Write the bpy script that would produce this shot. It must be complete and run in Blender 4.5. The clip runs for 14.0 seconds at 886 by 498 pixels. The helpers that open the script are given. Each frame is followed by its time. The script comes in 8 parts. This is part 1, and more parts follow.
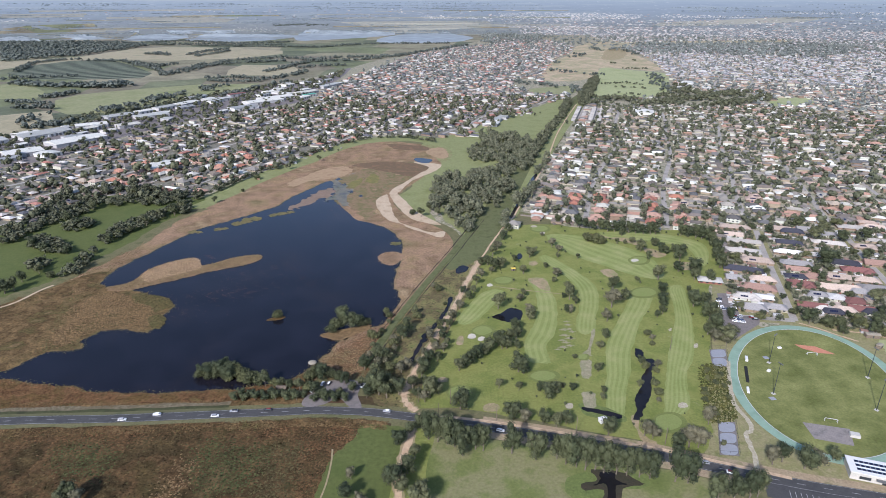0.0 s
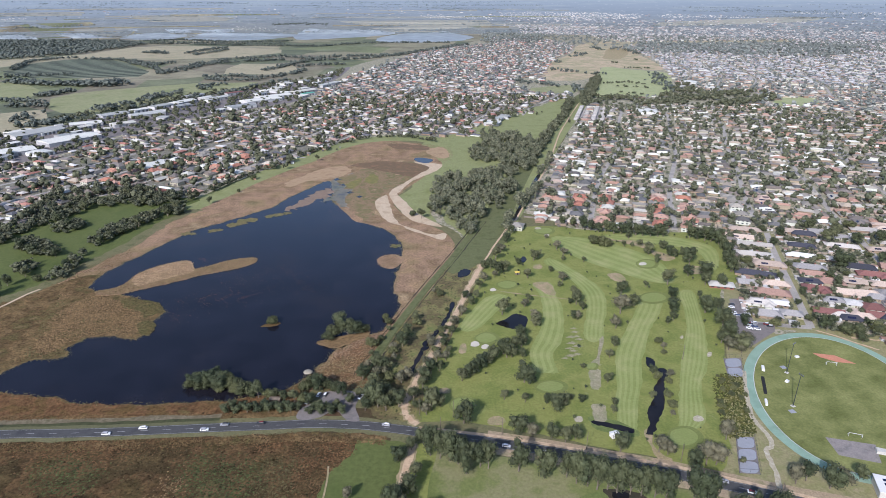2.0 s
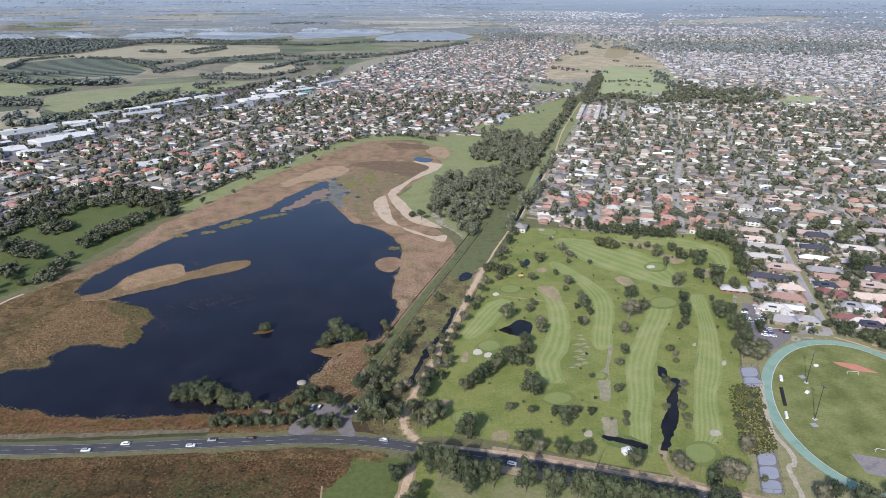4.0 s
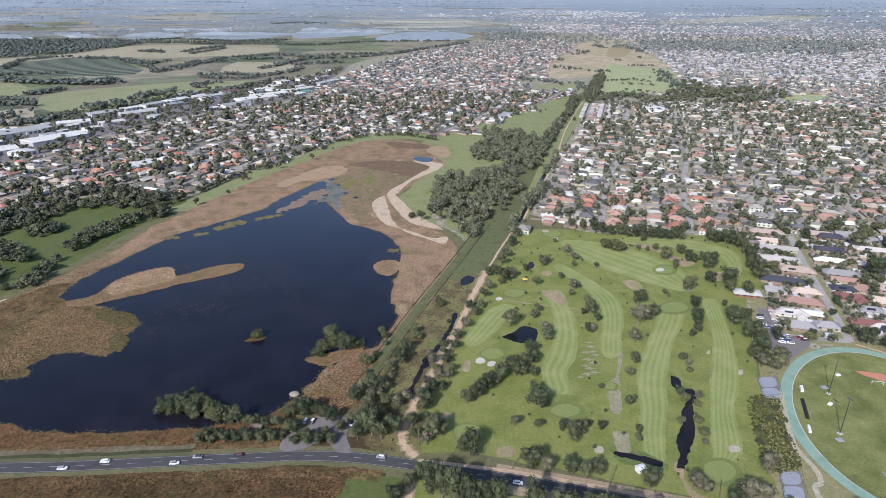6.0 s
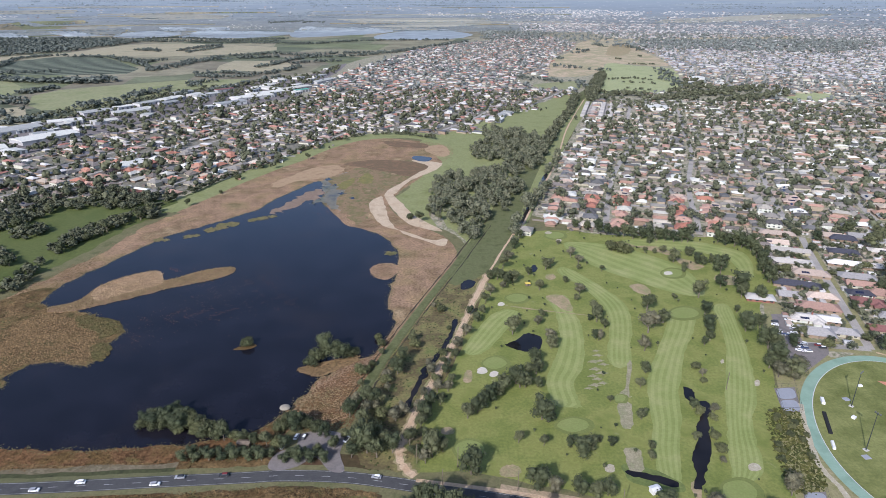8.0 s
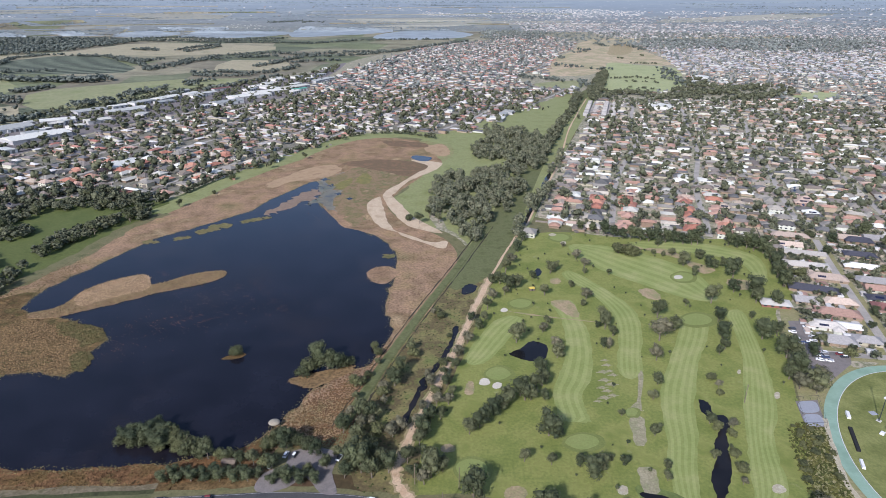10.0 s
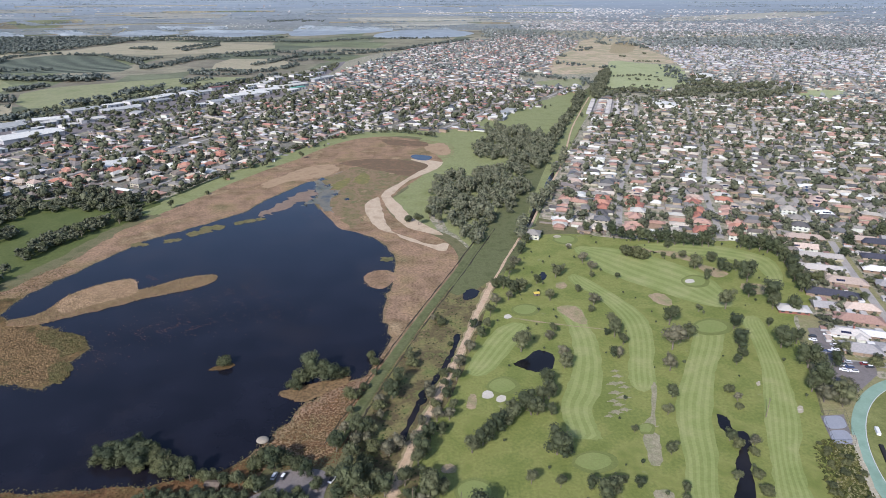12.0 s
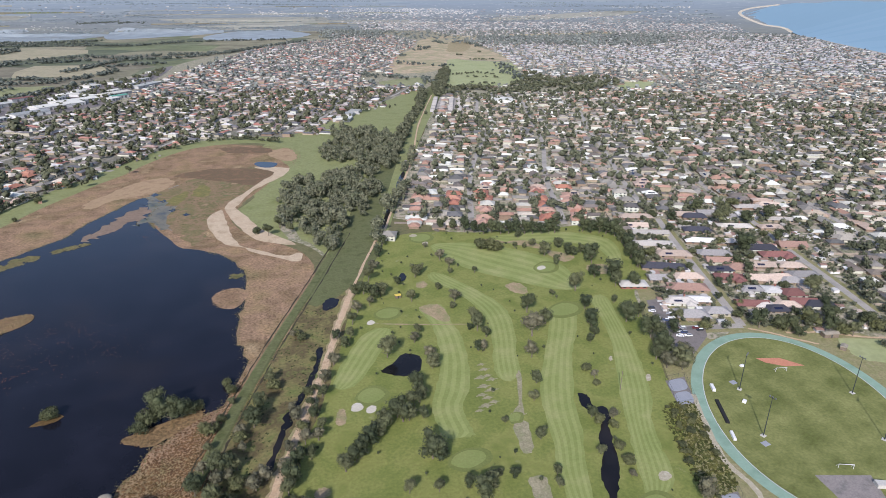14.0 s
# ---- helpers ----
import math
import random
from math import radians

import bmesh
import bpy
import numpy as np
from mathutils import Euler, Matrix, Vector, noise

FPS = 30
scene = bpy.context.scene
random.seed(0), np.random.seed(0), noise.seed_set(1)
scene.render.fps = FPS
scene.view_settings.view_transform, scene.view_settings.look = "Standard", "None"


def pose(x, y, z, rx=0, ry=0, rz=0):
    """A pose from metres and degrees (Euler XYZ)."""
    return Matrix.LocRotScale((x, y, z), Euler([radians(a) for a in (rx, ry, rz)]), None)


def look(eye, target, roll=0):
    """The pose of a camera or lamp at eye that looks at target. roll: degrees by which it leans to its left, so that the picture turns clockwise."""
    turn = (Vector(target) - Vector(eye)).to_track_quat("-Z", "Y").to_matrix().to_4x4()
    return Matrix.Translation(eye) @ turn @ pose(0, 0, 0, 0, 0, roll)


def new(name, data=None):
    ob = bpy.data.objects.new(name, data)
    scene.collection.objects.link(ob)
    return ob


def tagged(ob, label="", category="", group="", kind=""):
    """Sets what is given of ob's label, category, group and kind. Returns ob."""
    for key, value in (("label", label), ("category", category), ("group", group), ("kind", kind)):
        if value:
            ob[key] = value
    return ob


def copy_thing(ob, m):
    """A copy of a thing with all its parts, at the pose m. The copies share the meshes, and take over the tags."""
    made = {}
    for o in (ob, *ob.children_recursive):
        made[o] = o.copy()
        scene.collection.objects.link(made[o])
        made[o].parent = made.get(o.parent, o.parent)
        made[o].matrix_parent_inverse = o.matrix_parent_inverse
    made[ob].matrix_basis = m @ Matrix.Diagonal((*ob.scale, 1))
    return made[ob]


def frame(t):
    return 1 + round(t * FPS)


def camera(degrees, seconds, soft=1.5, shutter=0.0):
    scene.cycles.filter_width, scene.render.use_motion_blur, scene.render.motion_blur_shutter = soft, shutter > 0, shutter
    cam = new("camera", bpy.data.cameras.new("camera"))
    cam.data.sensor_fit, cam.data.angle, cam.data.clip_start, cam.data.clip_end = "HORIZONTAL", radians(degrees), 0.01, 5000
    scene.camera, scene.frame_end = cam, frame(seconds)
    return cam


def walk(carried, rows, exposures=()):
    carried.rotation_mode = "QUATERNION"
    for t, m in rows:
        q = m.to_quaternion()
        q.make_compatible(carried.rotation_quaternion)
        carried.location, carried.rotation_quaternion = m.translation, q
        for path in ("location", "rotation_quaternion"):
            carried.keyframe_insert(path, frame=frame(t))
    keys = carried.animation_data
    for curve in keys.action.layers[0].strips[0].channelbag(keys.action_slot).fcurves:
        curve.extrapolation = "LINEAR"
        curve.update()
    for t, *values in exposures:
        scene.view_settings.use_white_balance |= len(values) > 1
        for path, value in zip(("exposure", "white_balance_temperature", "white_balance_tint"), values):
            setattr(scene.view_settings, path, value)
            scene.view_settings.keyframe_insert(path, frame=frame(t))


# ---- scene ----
cam = camera(71.9, 14.0, soft=0.5)
PATH = [
    (0, (2.3, -18.867, 222.019), (2.296, -17.017, 221.259), -0.0),
    (0.5, (1.703, -14.439, 221.039), (1.7, -12.589, 220.279), 0.0),
    (1, (1.202, -9.815, 219.86), (1.199, -7.966, 219.099), 0.1),
    (1.5, (0.801, -5.027, 218.592), (0.799, -3.177, 217.832), 0.1),
    (2, (0.477, -0.638, 217.274), (0.475, 1.212, 216.514), 0.1),
    (2.5, (0.026, 4.036, 216.047), (0.025, 5.886, 215.287), 0.1),
    (3, (-0.209, 8.912, 214.875), (-0.21, 10.762, 214.114), 0.1),
    (5.5, (-0.352, 32.726, 207.09), (-0.354, 34.576, 206.331), 0.0),
    (6, (-0.45, 37.563, 205.853), (-0.453, 39.413, 205.094), 0.0),
    (6.5, (-0.614, 42.26, 204.497), (-0.617, 44.11, 203.738), 0.0),
    (7, (-0.718, 46.842, 203.1), (-0.72, 48.693, 202.341), 0.0),
    (7.5, (-0.824, 51.677, 201.721), (-0.822, 53.528, 200.963), 0.0),
    (8, (-0.981, 56.708, 200.579), (-0.98, 58.558, 199.819), 0.0),
    (10.5, (-0.875, 81.226, 192.875), (-0.875, 83.077, 192.117), 0.0),
    (11, (-0.825, 86.369, 191.467), (-0.826, 88.219, 190.709), -0.0),
    (11.5, (-0.742, 91.33, 190.043), (-0.743, 93.18, 189.285), -0.0),
    (12, (-0.713, 95.985, 188.893), (-0.715, 97.835, 188.134), -0.1),
    (12.5, (-0.4, 100.208, 188.139), (-0.399, 102.058, 187.381), -0.1),
    (13, (0.13, 102.871, 187.728), (0.215, 104.72, 186.97), -0.0),
    (13.5, (0.436, 104.441, 187.507), (0.66, 106.279, 186.749), -0.0),
    (14, (1.723, 105.1, 187.562), (2.177, 106.894, 186.804), 0.0),
]
walk(cam, [(t, look(e, g, r)) for t, e, g, r in PATH], [(0, 0.53, 5800, 17), (12, 0.52, 5850, 17), (14, 0.46, 6000, 17)])

# ---- light ----
SUN_HEADING, SUN_HEIGHT = 27.2, 34.2      # the way the shadows fall, clockwise from +y, and the sun's height
world = bpy.data.worlds.new("sky")
scene.world = world
world.use_nodes = True
wn = world.node_tree
sky = wn.nodes.new("ShaderNodeTexSky")
sky.sky_type, sky.sun_disc = "NISHITA", False
sky.sun_elevation, sky.sun_rotation = radians(SUN_HEIGHT), radians(SUN_HEADING + 180)
sky.altitude, sky.air_density, sky.dust_density, sky.ozone_density = 50, 1.0, 1.2, 1.0
wn.links.new(sky.outputs[0], wn.nodes["Background"].inputs[0])
wn.nodes["Background"].inputs[1].default_value = 0.13
sun = new("sun", bpy.data.lights.new("sun", "SUN"))
sun.data.energy, sun.data.angle, sun.data.color = 3.6, radians(0.53), (1.0, 0.95, 0.89)
sun_from = Vector((-math.sin(radians(SUN_HEADING)) * math.cos(radians(SUN_HEIGHT)),
                   -math.cos(radians(SUN_HEADING)) * math.cos(radians(SUN_HEIGHT)), math.sin(radians(SUN_HEIGHT))))
sun.matrix_world = look(sun_from * 600, (0, 0, 0))


# ---- materials ----
def srgb(r, g, b, grey=0.2):
    """A linear base colour from display values, a little greyed to stand in for haze."""
    m = 0.35 * r + 0.45 * g + 0.2 * b
    r, g, b = (c + (m - c) * grey for c in (r, g, b))
    return tuple((c / 255 / 12.92 if c <= 10 else ((c / 255 + 0.055) / 1.055) ** 2.4) for c in (r, g, b)) + (1,)


class Mat:
    """A node material that is put together step by step."""

    def __init__(self, name, rough=0.9, spec=0.3, metal=0.0):
        self.m = bpy.data.materials.new(name)
        self.m.use_nodes = True
        self.t = self.m.node_tree
        self.b = self.t.nodes["Principled BSDF"]
        self.b.inputs["Roughness"].default_value = rough
        self.b.inputs["Specular IOR Level"].default_value = spec
        self.b.inputs["Metallic"].default_value = metal
        self.pos = self.t.nodes.new("ShaderNodeNewGeometry")

    def node(self, kind, **inputs):
        n = self.t.nodes.new(kind)
        for k, v in inputs.items():
            n.inputs[k].default_value = v
        return n

    def noise(self, size, detail=3.0, stretch=(1, 1, 1), turn=0.0, local=False):
        mp = self.node("ShaderNodeMapping", Scale=stretch, Rotation=(0, 0, radians(turn)))
        if local:
            co = self.t.nodes.new("ShaderNodeTexCoord")
            self.t.links.new(co.outputs["Object"], mp.inputs[0])
        else:
            self.t.links.new(self.pos.outputs["Position"], mp.inputs[0])
        n = self.node("ShaderNodeTexNoise", Scale=1.0 / size, Detail=detail, Roughness=0.6)
        self.t.links.new(mp.outputs[0], n.inputs["Vector"])
        return n.outputs["Fac"]

    def bands(self, size, turn, distort=0.0):
        mp = self.node("ShaderNodeMapping", Rotation=(0, 0, radians(turn)))
        self.t.links.new(self.pos.outputs["Position"], mp.inputs[0])
        n = self.node("ShaderNodeTexWave", Scale=1.0 / size, Distortion=distort)
        n.inputs["Detail Scale"].default_value = 0.3
        self.t.links.new(mp.outputs[0], n.inputs["Vector"])
        return n.outputs["Fac"]

    def cells(self, size, out="Color"):
        n = self.node("ShaderNodeTexVoronoi", Scale=1.0 / size)
        self.t.links.new(self.pos.outputs["Position"], n.inputs["Vector"])
        return n.outputs[out]

    def ramp(self, fac, stops, hard=False):
        n = self.t.nodes.new("ShaderNodeValToRGB")
        n.color_ramp.interpolation = "CONSTANT" if hard else "LINEAR"
        e = n.color_ramp.elements
        while len(e) < len(stops):
            e.new(1.0)
        for i, (p, c) in enumerate(stops):
            e[i].position, e[i].color = p, c
        self.t.links.new(fac, n.inputs[0])
        return n.outputs[0]

    def mix(self, fac, a, b, mode="MIX"):
        n = self.t.nodes.new("ShaderNodeMix")
        n.data_type, n.blend_type = "RGBA", mode
        for sock, v in ((n.inputs[0], fac), (n.inputs[6], a), (n.inputs[7], b)):
            if isinstance(v, (int, float, tuple)):
                sock.default_value = v
            else:
                self.t.links.new(v, sock)
        return n.outputs[2]

    def random_object(self):
        return self.t.nodes.new("ShaderNodeObjectInfo").outputs["Random"]

    def random_island(self):
        return self.pos.outputs["Random Per Island"]

    def colour(self, c):
        if isinstance(c, tuple):
            self.b.inputs["Base Color"].default_value = c
        else:
            self.t.links.new(c, self.b.inputs["Base Color"])
        return self

    def bump(self, fac, strength, distance):
        n = self.node("ShaderNodeBump", Strength=strength, Distance=distance)
        self.t.links.new(fac, n.inputs["Height"])
        self.t.links.new(n.outputs[0], self.b.inputs["Normal"])
        return self


def two_scale(name, big, small, size_big, size_small, rough=0.9, bump=0.4, depth=0.2, amount=0.5, extra=None, spec=0.2):
    """Ground cover: large patches through the colours of big, fine grain between the colours of small (a multiplier)."""
    m = Mat(name, rough, spec)
    n = len(big)
    c = m.ramp(m.noise(size_big, 5), [(0.32 + 0.36 * i / max(1, n - 1), v) for i, v in enumerate(big)])
    if extra:
        c = m.mix(m.ramp(m.noise(extra[1], 4), [(extra[2], (0, 0, 0, 1)), (extra[2] + 0.08, (1, 1, 1, 1))]), c, extra[0])
    fine = m.noise(size_small, 4)
    c = m.mix(amount, c, m.ramp(fine, [(0.3, small[0]), (0.7, small[1])]), "MULTIPLY")
    return m.colour(c).bump(fine, bump, depth).m


DIM, LIT = (0.45, 0.45, 0.45, 1), (1.35, 1.35, 1.3, 1)
M = {}
M["ground"] = two_scale("yards_and_verges", [srgb(108, 112, 72), srgb(168, 155, 132), srgb(112, 115, 78), srgb(182, 168, 146)], (DIM, LIT), 9, 2.5, amount=0.5)
M["west_yards"] = two_scale("shaded_yards", [srgb(96, 98, 74), srgb(132, 124, 110), srgb(104, 102, 78), srgb(140, 132, 118)], (DIM, LIT), 9, 2.5, amount=0.5)
past = Mat("pasture", 0.9, 0.2)
plot = past.t.nodes.new("ShaderNodeSeparateColor")
past.t.links.new(past.cells(260), plot.inputs[0])
past_c = past.ramp(plot.outputs[0], [(0.0, srgb(108, 112, 80)), (0.2, srgb(130, 124, 94)), (0.38, srgb(96, 102, 74)), (0.55, srgb(142, 134, 104)), (0.7, srgb(112, 118, 78)), (0.85, srgb(124, 116, 92))], True)
past_c = past.mix(0.5, past_c, past.ramp(past.noise(120, 5), [(0.35, DIM), (0.65, LIT)]), "MULTIPLY")
past_fine = past.noise(14, 4)
M["pasture"] = past.colour(past.mix(0.4, past_c, past.ramp(past_fine, [(0.3, DIM), (0.7, LIT)]), "MULTIPLY")).bump(past_fine, 0.4, 0.2).m
M["paddock"] = two_scale("paddock_grass", [srgb(122, 128, 76), srgb(138, 138, 92), srgb(128, 132, 82)], (DIM, LIT), 90, 9, amount=0.35)
M["dry_paddock"] = two_scale("dry_paddock_grass", [srgb(146, 138, 102), srgb(160, 148, 114), srgb(136, 132, 96)], (DIM, LIT), 90, 9, amount=0.35)
crop = Mat("crop_rows", 0.9, 0.1)
crop.colour(crop.mix(0.4, crop.ramp(crop.bands(140, 62, 3.0), [(0.4, srgb(58, 66, 54)), (0.6, srgb(116, 122, 98))]), crop.ramp(crop.noise(25, 4), [(0.35, DIM), (0.7, LIT)]), "MULTIPLY"))
M["crop"] = crop.m
# Straw fields on the skyline, with haze mixed into the base colour.
M["hazed_field"] = two_scale("hazed_straw_field", [srgb(126, 128, 116), srgb(138, 136, 122)], (DIM, LIT), 120, 20, amount=0.2)
M["pale_park"] = two_scale("pale_park_grass", [srgb(142, 149, 90), srgb(154, 158, 105), srgb(146, 152, 94)], (DIM, LIT), 60, 6, amount=0.3)
M["heath"] = two_scale("heath", [srgb(172, 149, 114), srgb(147, 141, 97), srgb(185, 158, 124), srgb(139, 139, 95)], (DIM, LIT), 70, 8, amount=0.4)
M["lawn"] = two_scale("park_lawn", [srgb(74, 87, 32), srgb(89, 98, 43), srgb(78, 91, 36)], (DIM, LIT), 40, 2.5, amount=0.35)
M["meadow"] = two_scale("meadow_grass", [srgb(117, 123, 65), srgb(131, 135, 80), srgb(123, 127, 70)], (DIM, LIT), 30, 3.0, amount=0.35)
M["field"] = two_scale("mown_field", [srgb(96, 107, 46), srgb(107, 115, 55), srgb(128, 124, 78), srgb(100, 109, 50)], (DIM, LIT), 26, 1.6, amount=0.35)
M["golf_rough"] = two_scale("golf_rough", [srgb(103, 113, 46, 0.15), srgb(113, 121, 53, 0.15), srgb(127, 130, 62, 0.15), srgb(106, 115, 47, 0.15)], (DIM, LIT), 24, 1.5, amount=0.32, extra=(srgb(132, 132, 78), 11, 0.66))
M["dam_grass"] = two_scale("damp_grass", [srgb(106, 118, 54), srgb(94, 108, 50)], (DIM, LIT), 10, 1.5, amount=0.5)
M["drain_bank"] = two_scale("drain_bank", [srgb(102, 108, 56, 0.1), srgb(118, 110, 66, 0.1), srgb(90, 78, 52, 0.1), srgb(110, 116, 60, 0.1)], (DIM, LIT), 16, 1.6, amount=0.5)
M["drain_grass"] = two_scale("levee_grass", [srgb(86, 94, 48), srgb(100, 103, 60), srgb(81, 88, 44)], (DIM, LIT), 9, 1.2, amount=0.4)
M["ditch_mud"] = two_scale("ditch_mud", [srgb(66, 58, 42), srgb(54, 54, 38)], (DIM, LIT), 5, 0.8, amount=0.4)
M["verge"] = two_scale("road_verge", [srgb(92, 94, 54), srgb(110, 104, 66), srgb(84, 90, 48)], (DIM, LIT), 12, 1.2, amount=0.4)
M["road_grass"] = two_scale("mown_verge_grass", [srgb(86, 88, 52), srgb(97, 95, 60), srgb(80, 84, 48)], (DIM, LIT), 9, 1.0, amount=0.4)
M["ditch_grass"] = two_scale("ditch_grass", [srgb(58, 62, 34), srgb(72, 74, 42), srgb(52, 56, 32)], (DIM, LIT), 6, 0.8, amount=0.45)
M["straw_grass"] = two_scale("straw_grass", [srgb(111, 98, 73), srgb(100, 89, 63), srgb(119, 106, 80), srgb(87, 80, 52)], (DIM, LIT), 7, 0.9, amount=0.45)
M["dry_verge"] = two_scale("dry_verge", [srgb(150, 128, 96), srgb(160, 138, 106), srgb(128, 122, 76)], (DIM, LIT), 9, 1.0, amount=0.45)
M["reed_floor"] = two_scale("reed_litter", [srgb(124, 100, 70, 0.06), srgb(110, 89, 62, 0.06), srgb(130, 103, 76, 0.06), srgb(114, 96, 63, 0.06)], (DIM, LIT), 25, 2.2, amount=0.35)
M["marsh_floor"] = two_scale("marsh_floor", [srgb(81, 63, 44, 0.1), srgb(71, 61, 39, 0.1), srgb(88, 66, 47, 0.1)], (DIM, LIT), 25, 2.2, amount=0.5)
M["mud"] = two_scale("mud_flat", [srgb(130, 108, 74, 0.1), srgb(112, 104, 66, 0.1), srgb(136, 110, 82, 0.1), srgb(104, 98, 60, 0.1), srgb(150, 124, 94, 0.1)], (DIM, LIT), 26, 2.0, amount=0.45, extra=(srgb(106, 106, 62), 16, 0.6))
M["reed_sward"] = two_scale("pale_reed_sward", [srgb(148, 122, 90, 0.08), srgb(160, 134, 101, 0.08), srgb(141, 115, 85, 0.08)], (DIM, LIT), 12, 1.6, amount=0.25)
M["brown_sward"] = two_scale("dark_brown_sward", [srgb(118, 92, 68, 0.08), srgb(104, 86, 62, 0.08), srgb(128, 98, 72, 0.08)], (DIM, LIT), 14, 1.6, amount=0.3)
M["yellow_weed"] = two_scale("yellow_green_weed", [srgb(128, 118, 62, 0.1), srgb(108, 104, 58, 0.1), srgb(140, 126, 70, 0.1)], (DIM, LIT), 9, 1.4, amount=0.4)
M["shallows"] = two_scale("weedy_shallows", [srgb(52, 56, 58, 0.1), srgb(96, 88, 64, 0.1), srgb(112, 100, 74, 0.1), srgb(84, 84, 56, 0.1), srgb(46, 52, 60, 0.1)], (DIM, LIT), 16, 2.0, rough=0.35, amount=0.4, spec=0.3)
M["mud_pink"] = two_scale("bare_mud", [srgb(136, 112, 92), srgb(122, 102, 82)], (DIM, LIT), 20, 3, amount=0.35)
M["sand"] = two_scale("pale_sand_track", [srgb(178, 152, 118), srgb(190, 166, 132), srgb(168, 144, 110)], (DIM, LIT), 14, 1.2, amount=0.3)
M["bunker"] = two_scale("bunker_sand", [srgb(186, 176, 154), srgb(195, 186, 165)], (DIM, LIT), 6, 0.8, amount=0.25)
M["bunker_dull"] = two_scale("worn_bunker_sand", [srgb(178, 168, 142), srgb(164, 152, 122), srgb(186, 176, 152)], (DIM, LIT), 3, 0.8, amount=0.3)
M["thatch"] = two_scale("weathered_thatch", [srgb(152, 142, 122), srgb(140, 130, 110)], (DIM, LIT), 2, 0.4, amount=0.35)
M["beach"] = two_scale("beach_sand", [srgb(166, 156, 136), srgb(176, 166, 146)], (DIM, LIT), 30, 4, amount=0.25)
M["dirt"] = two_scale("bare_dirt", [srgb(168, 142, 106), srgb(150, 132, 92), srgb(128, 130, 76)], (DIM, LIT), 7, 1.0, amount=0.4)
M["works"] = two_scale("works_rubble", [srgb(156, 146, 114, 0.15), srgb(142, 134, 102, 0.15), srgb(130, 130, 90, 0.15)], (DIM, LIT), 5, 0.9, amount=0.45)
M["gravel"] = two_scale("tan_gravel", [srgb(182, 148, 110), srgb(194, 164, 128), srgb(166, 136, 100)], (DIM, LIT), 5, 0.8, amount=0.4)
M["concrete"] = two_scale("concrete", [srgb(176, 172, 160), srgb(190, 184, 172)], (DIM, LIT), 6, 0.6, amount=0.25)
M["asphalt"] = two_scale("asphalt", [srgb(64, 64, 65), srgb(75, 74, 73), srgb(68, 68, 68)], (DIM, LIT), 9, 0.5, amount=0.3, bump=0.2, depth=0.02)
M["street"] = two_scale("street_asphalt", [srgb(150, 143, 132), srgb(162, 154, 142), srgb(138, 132, 124)], (DIM, LIT), 25, 1.2, amount=0.3, bump=0.2, depth=0.02)
M["lot"] = two_scale("car_park_asphalt", [srgb(110, 103, 98), srgb(124, 115, 109), srgb(102, 97, 94)], (DIM, LIT), 8, 0.6, amount=0.35, bump=0.2, depth=0.02)
M["paint"] = Mat("worn_road_paint", 0.7).colour(srgb(188, 188, 182)).m
M["track"] = two_scale("green_track_surface", [srgb(122, 152, 126), srgb(130, 159, 135), srgb(116, 146, 121)], (DIM, LIT), 12, 1.0, amount=0.12)
M["red_pitch"] = two_scale("red_clay_pitch", [srgb(190, 116, 84), srgb(202, 130, 96)], (DIM, LIT), 6, 0.8, amount=0.25)
M["grey_pitch"] = two_scale("grey_clay_pitch", [srgb(128, 120, 112), srgb(140, 130, 122), srgb(116, 110, 104)], (DIM, LIT), 6, 0.8, amount=0.3)
M["court"] = two_scale("grey_court_surface", [srgb(138, 141, 146), srgb(146, 148, 153)], (DIM, LIT), 3, 0.5, amount=0.15)


def mown(name, a, b, width, turn, dry=0.8):
    """Grass mown in stripes that run at the angle turn (radians from +x)."""
    m = Mat(name, 0.9, 0.2)
    stripe = m.ramp(m.bands(width, math.degrees(math.atan2(-math.cos(turn), -math.sin(turn))), 0.6), [(0.35, a), (0.65, b)])
    c = m.mix(m.ramp(m.noise(18, 5), [(0.35, (0, 0, 0, 1)), (0.7, (dry, dry, dry, 1))]), stripe, srgb(146, 146, 78))
    fine = m.noise(1.4, 4)
    c = m.mix(0.4, c, m.ramp(fine, [(0.3, DIM), (0.7, LIT)]), "MULTIPLY")
    return m.colour(c).bump(fine, 0.3, 0.1).m


M["fairway"] = two_scale("mown_fairway", [srgb(120, 132, 60), srgb(129, 138, 67), srgb(143, 145, 80)], (DIM, LIT), 18, 1.4, amount=0.22)
M["stripe"] = two_scale("mown_stripe", [srgb(131, 141, 68), srgb(139, 147, 75), srgb(149, 151, 86)], (DIM, LIT), 18, 1.4, amount=0.22)
M["oval_verge"] = two_scale("dry_oval_verge", [srgb(118, 118, 66), srgb(142, 132, 88), srgb(128, 126, 74), srgb(152, 138, 100)], (DIM, LIT), 10, 1.2, amount=0.4)
M["apron"] = two_scale("green_apron", [srgb(106, 115, 50), srgb(113, 120, 56)], (DIM, LIT), 14, 1.0, amount=0.3)
M["green"] = two_scale("putting_green", [srgb(121, 133, 62), srgb(128, 137, 68)], (DIM, LIT), 14, 1.0, amount=0.2)
M["oval_grass"] = mown("oval_grass", srgb(93, 100, 40), srgb(98, 104, 44), 40, 0.4, 0.7)


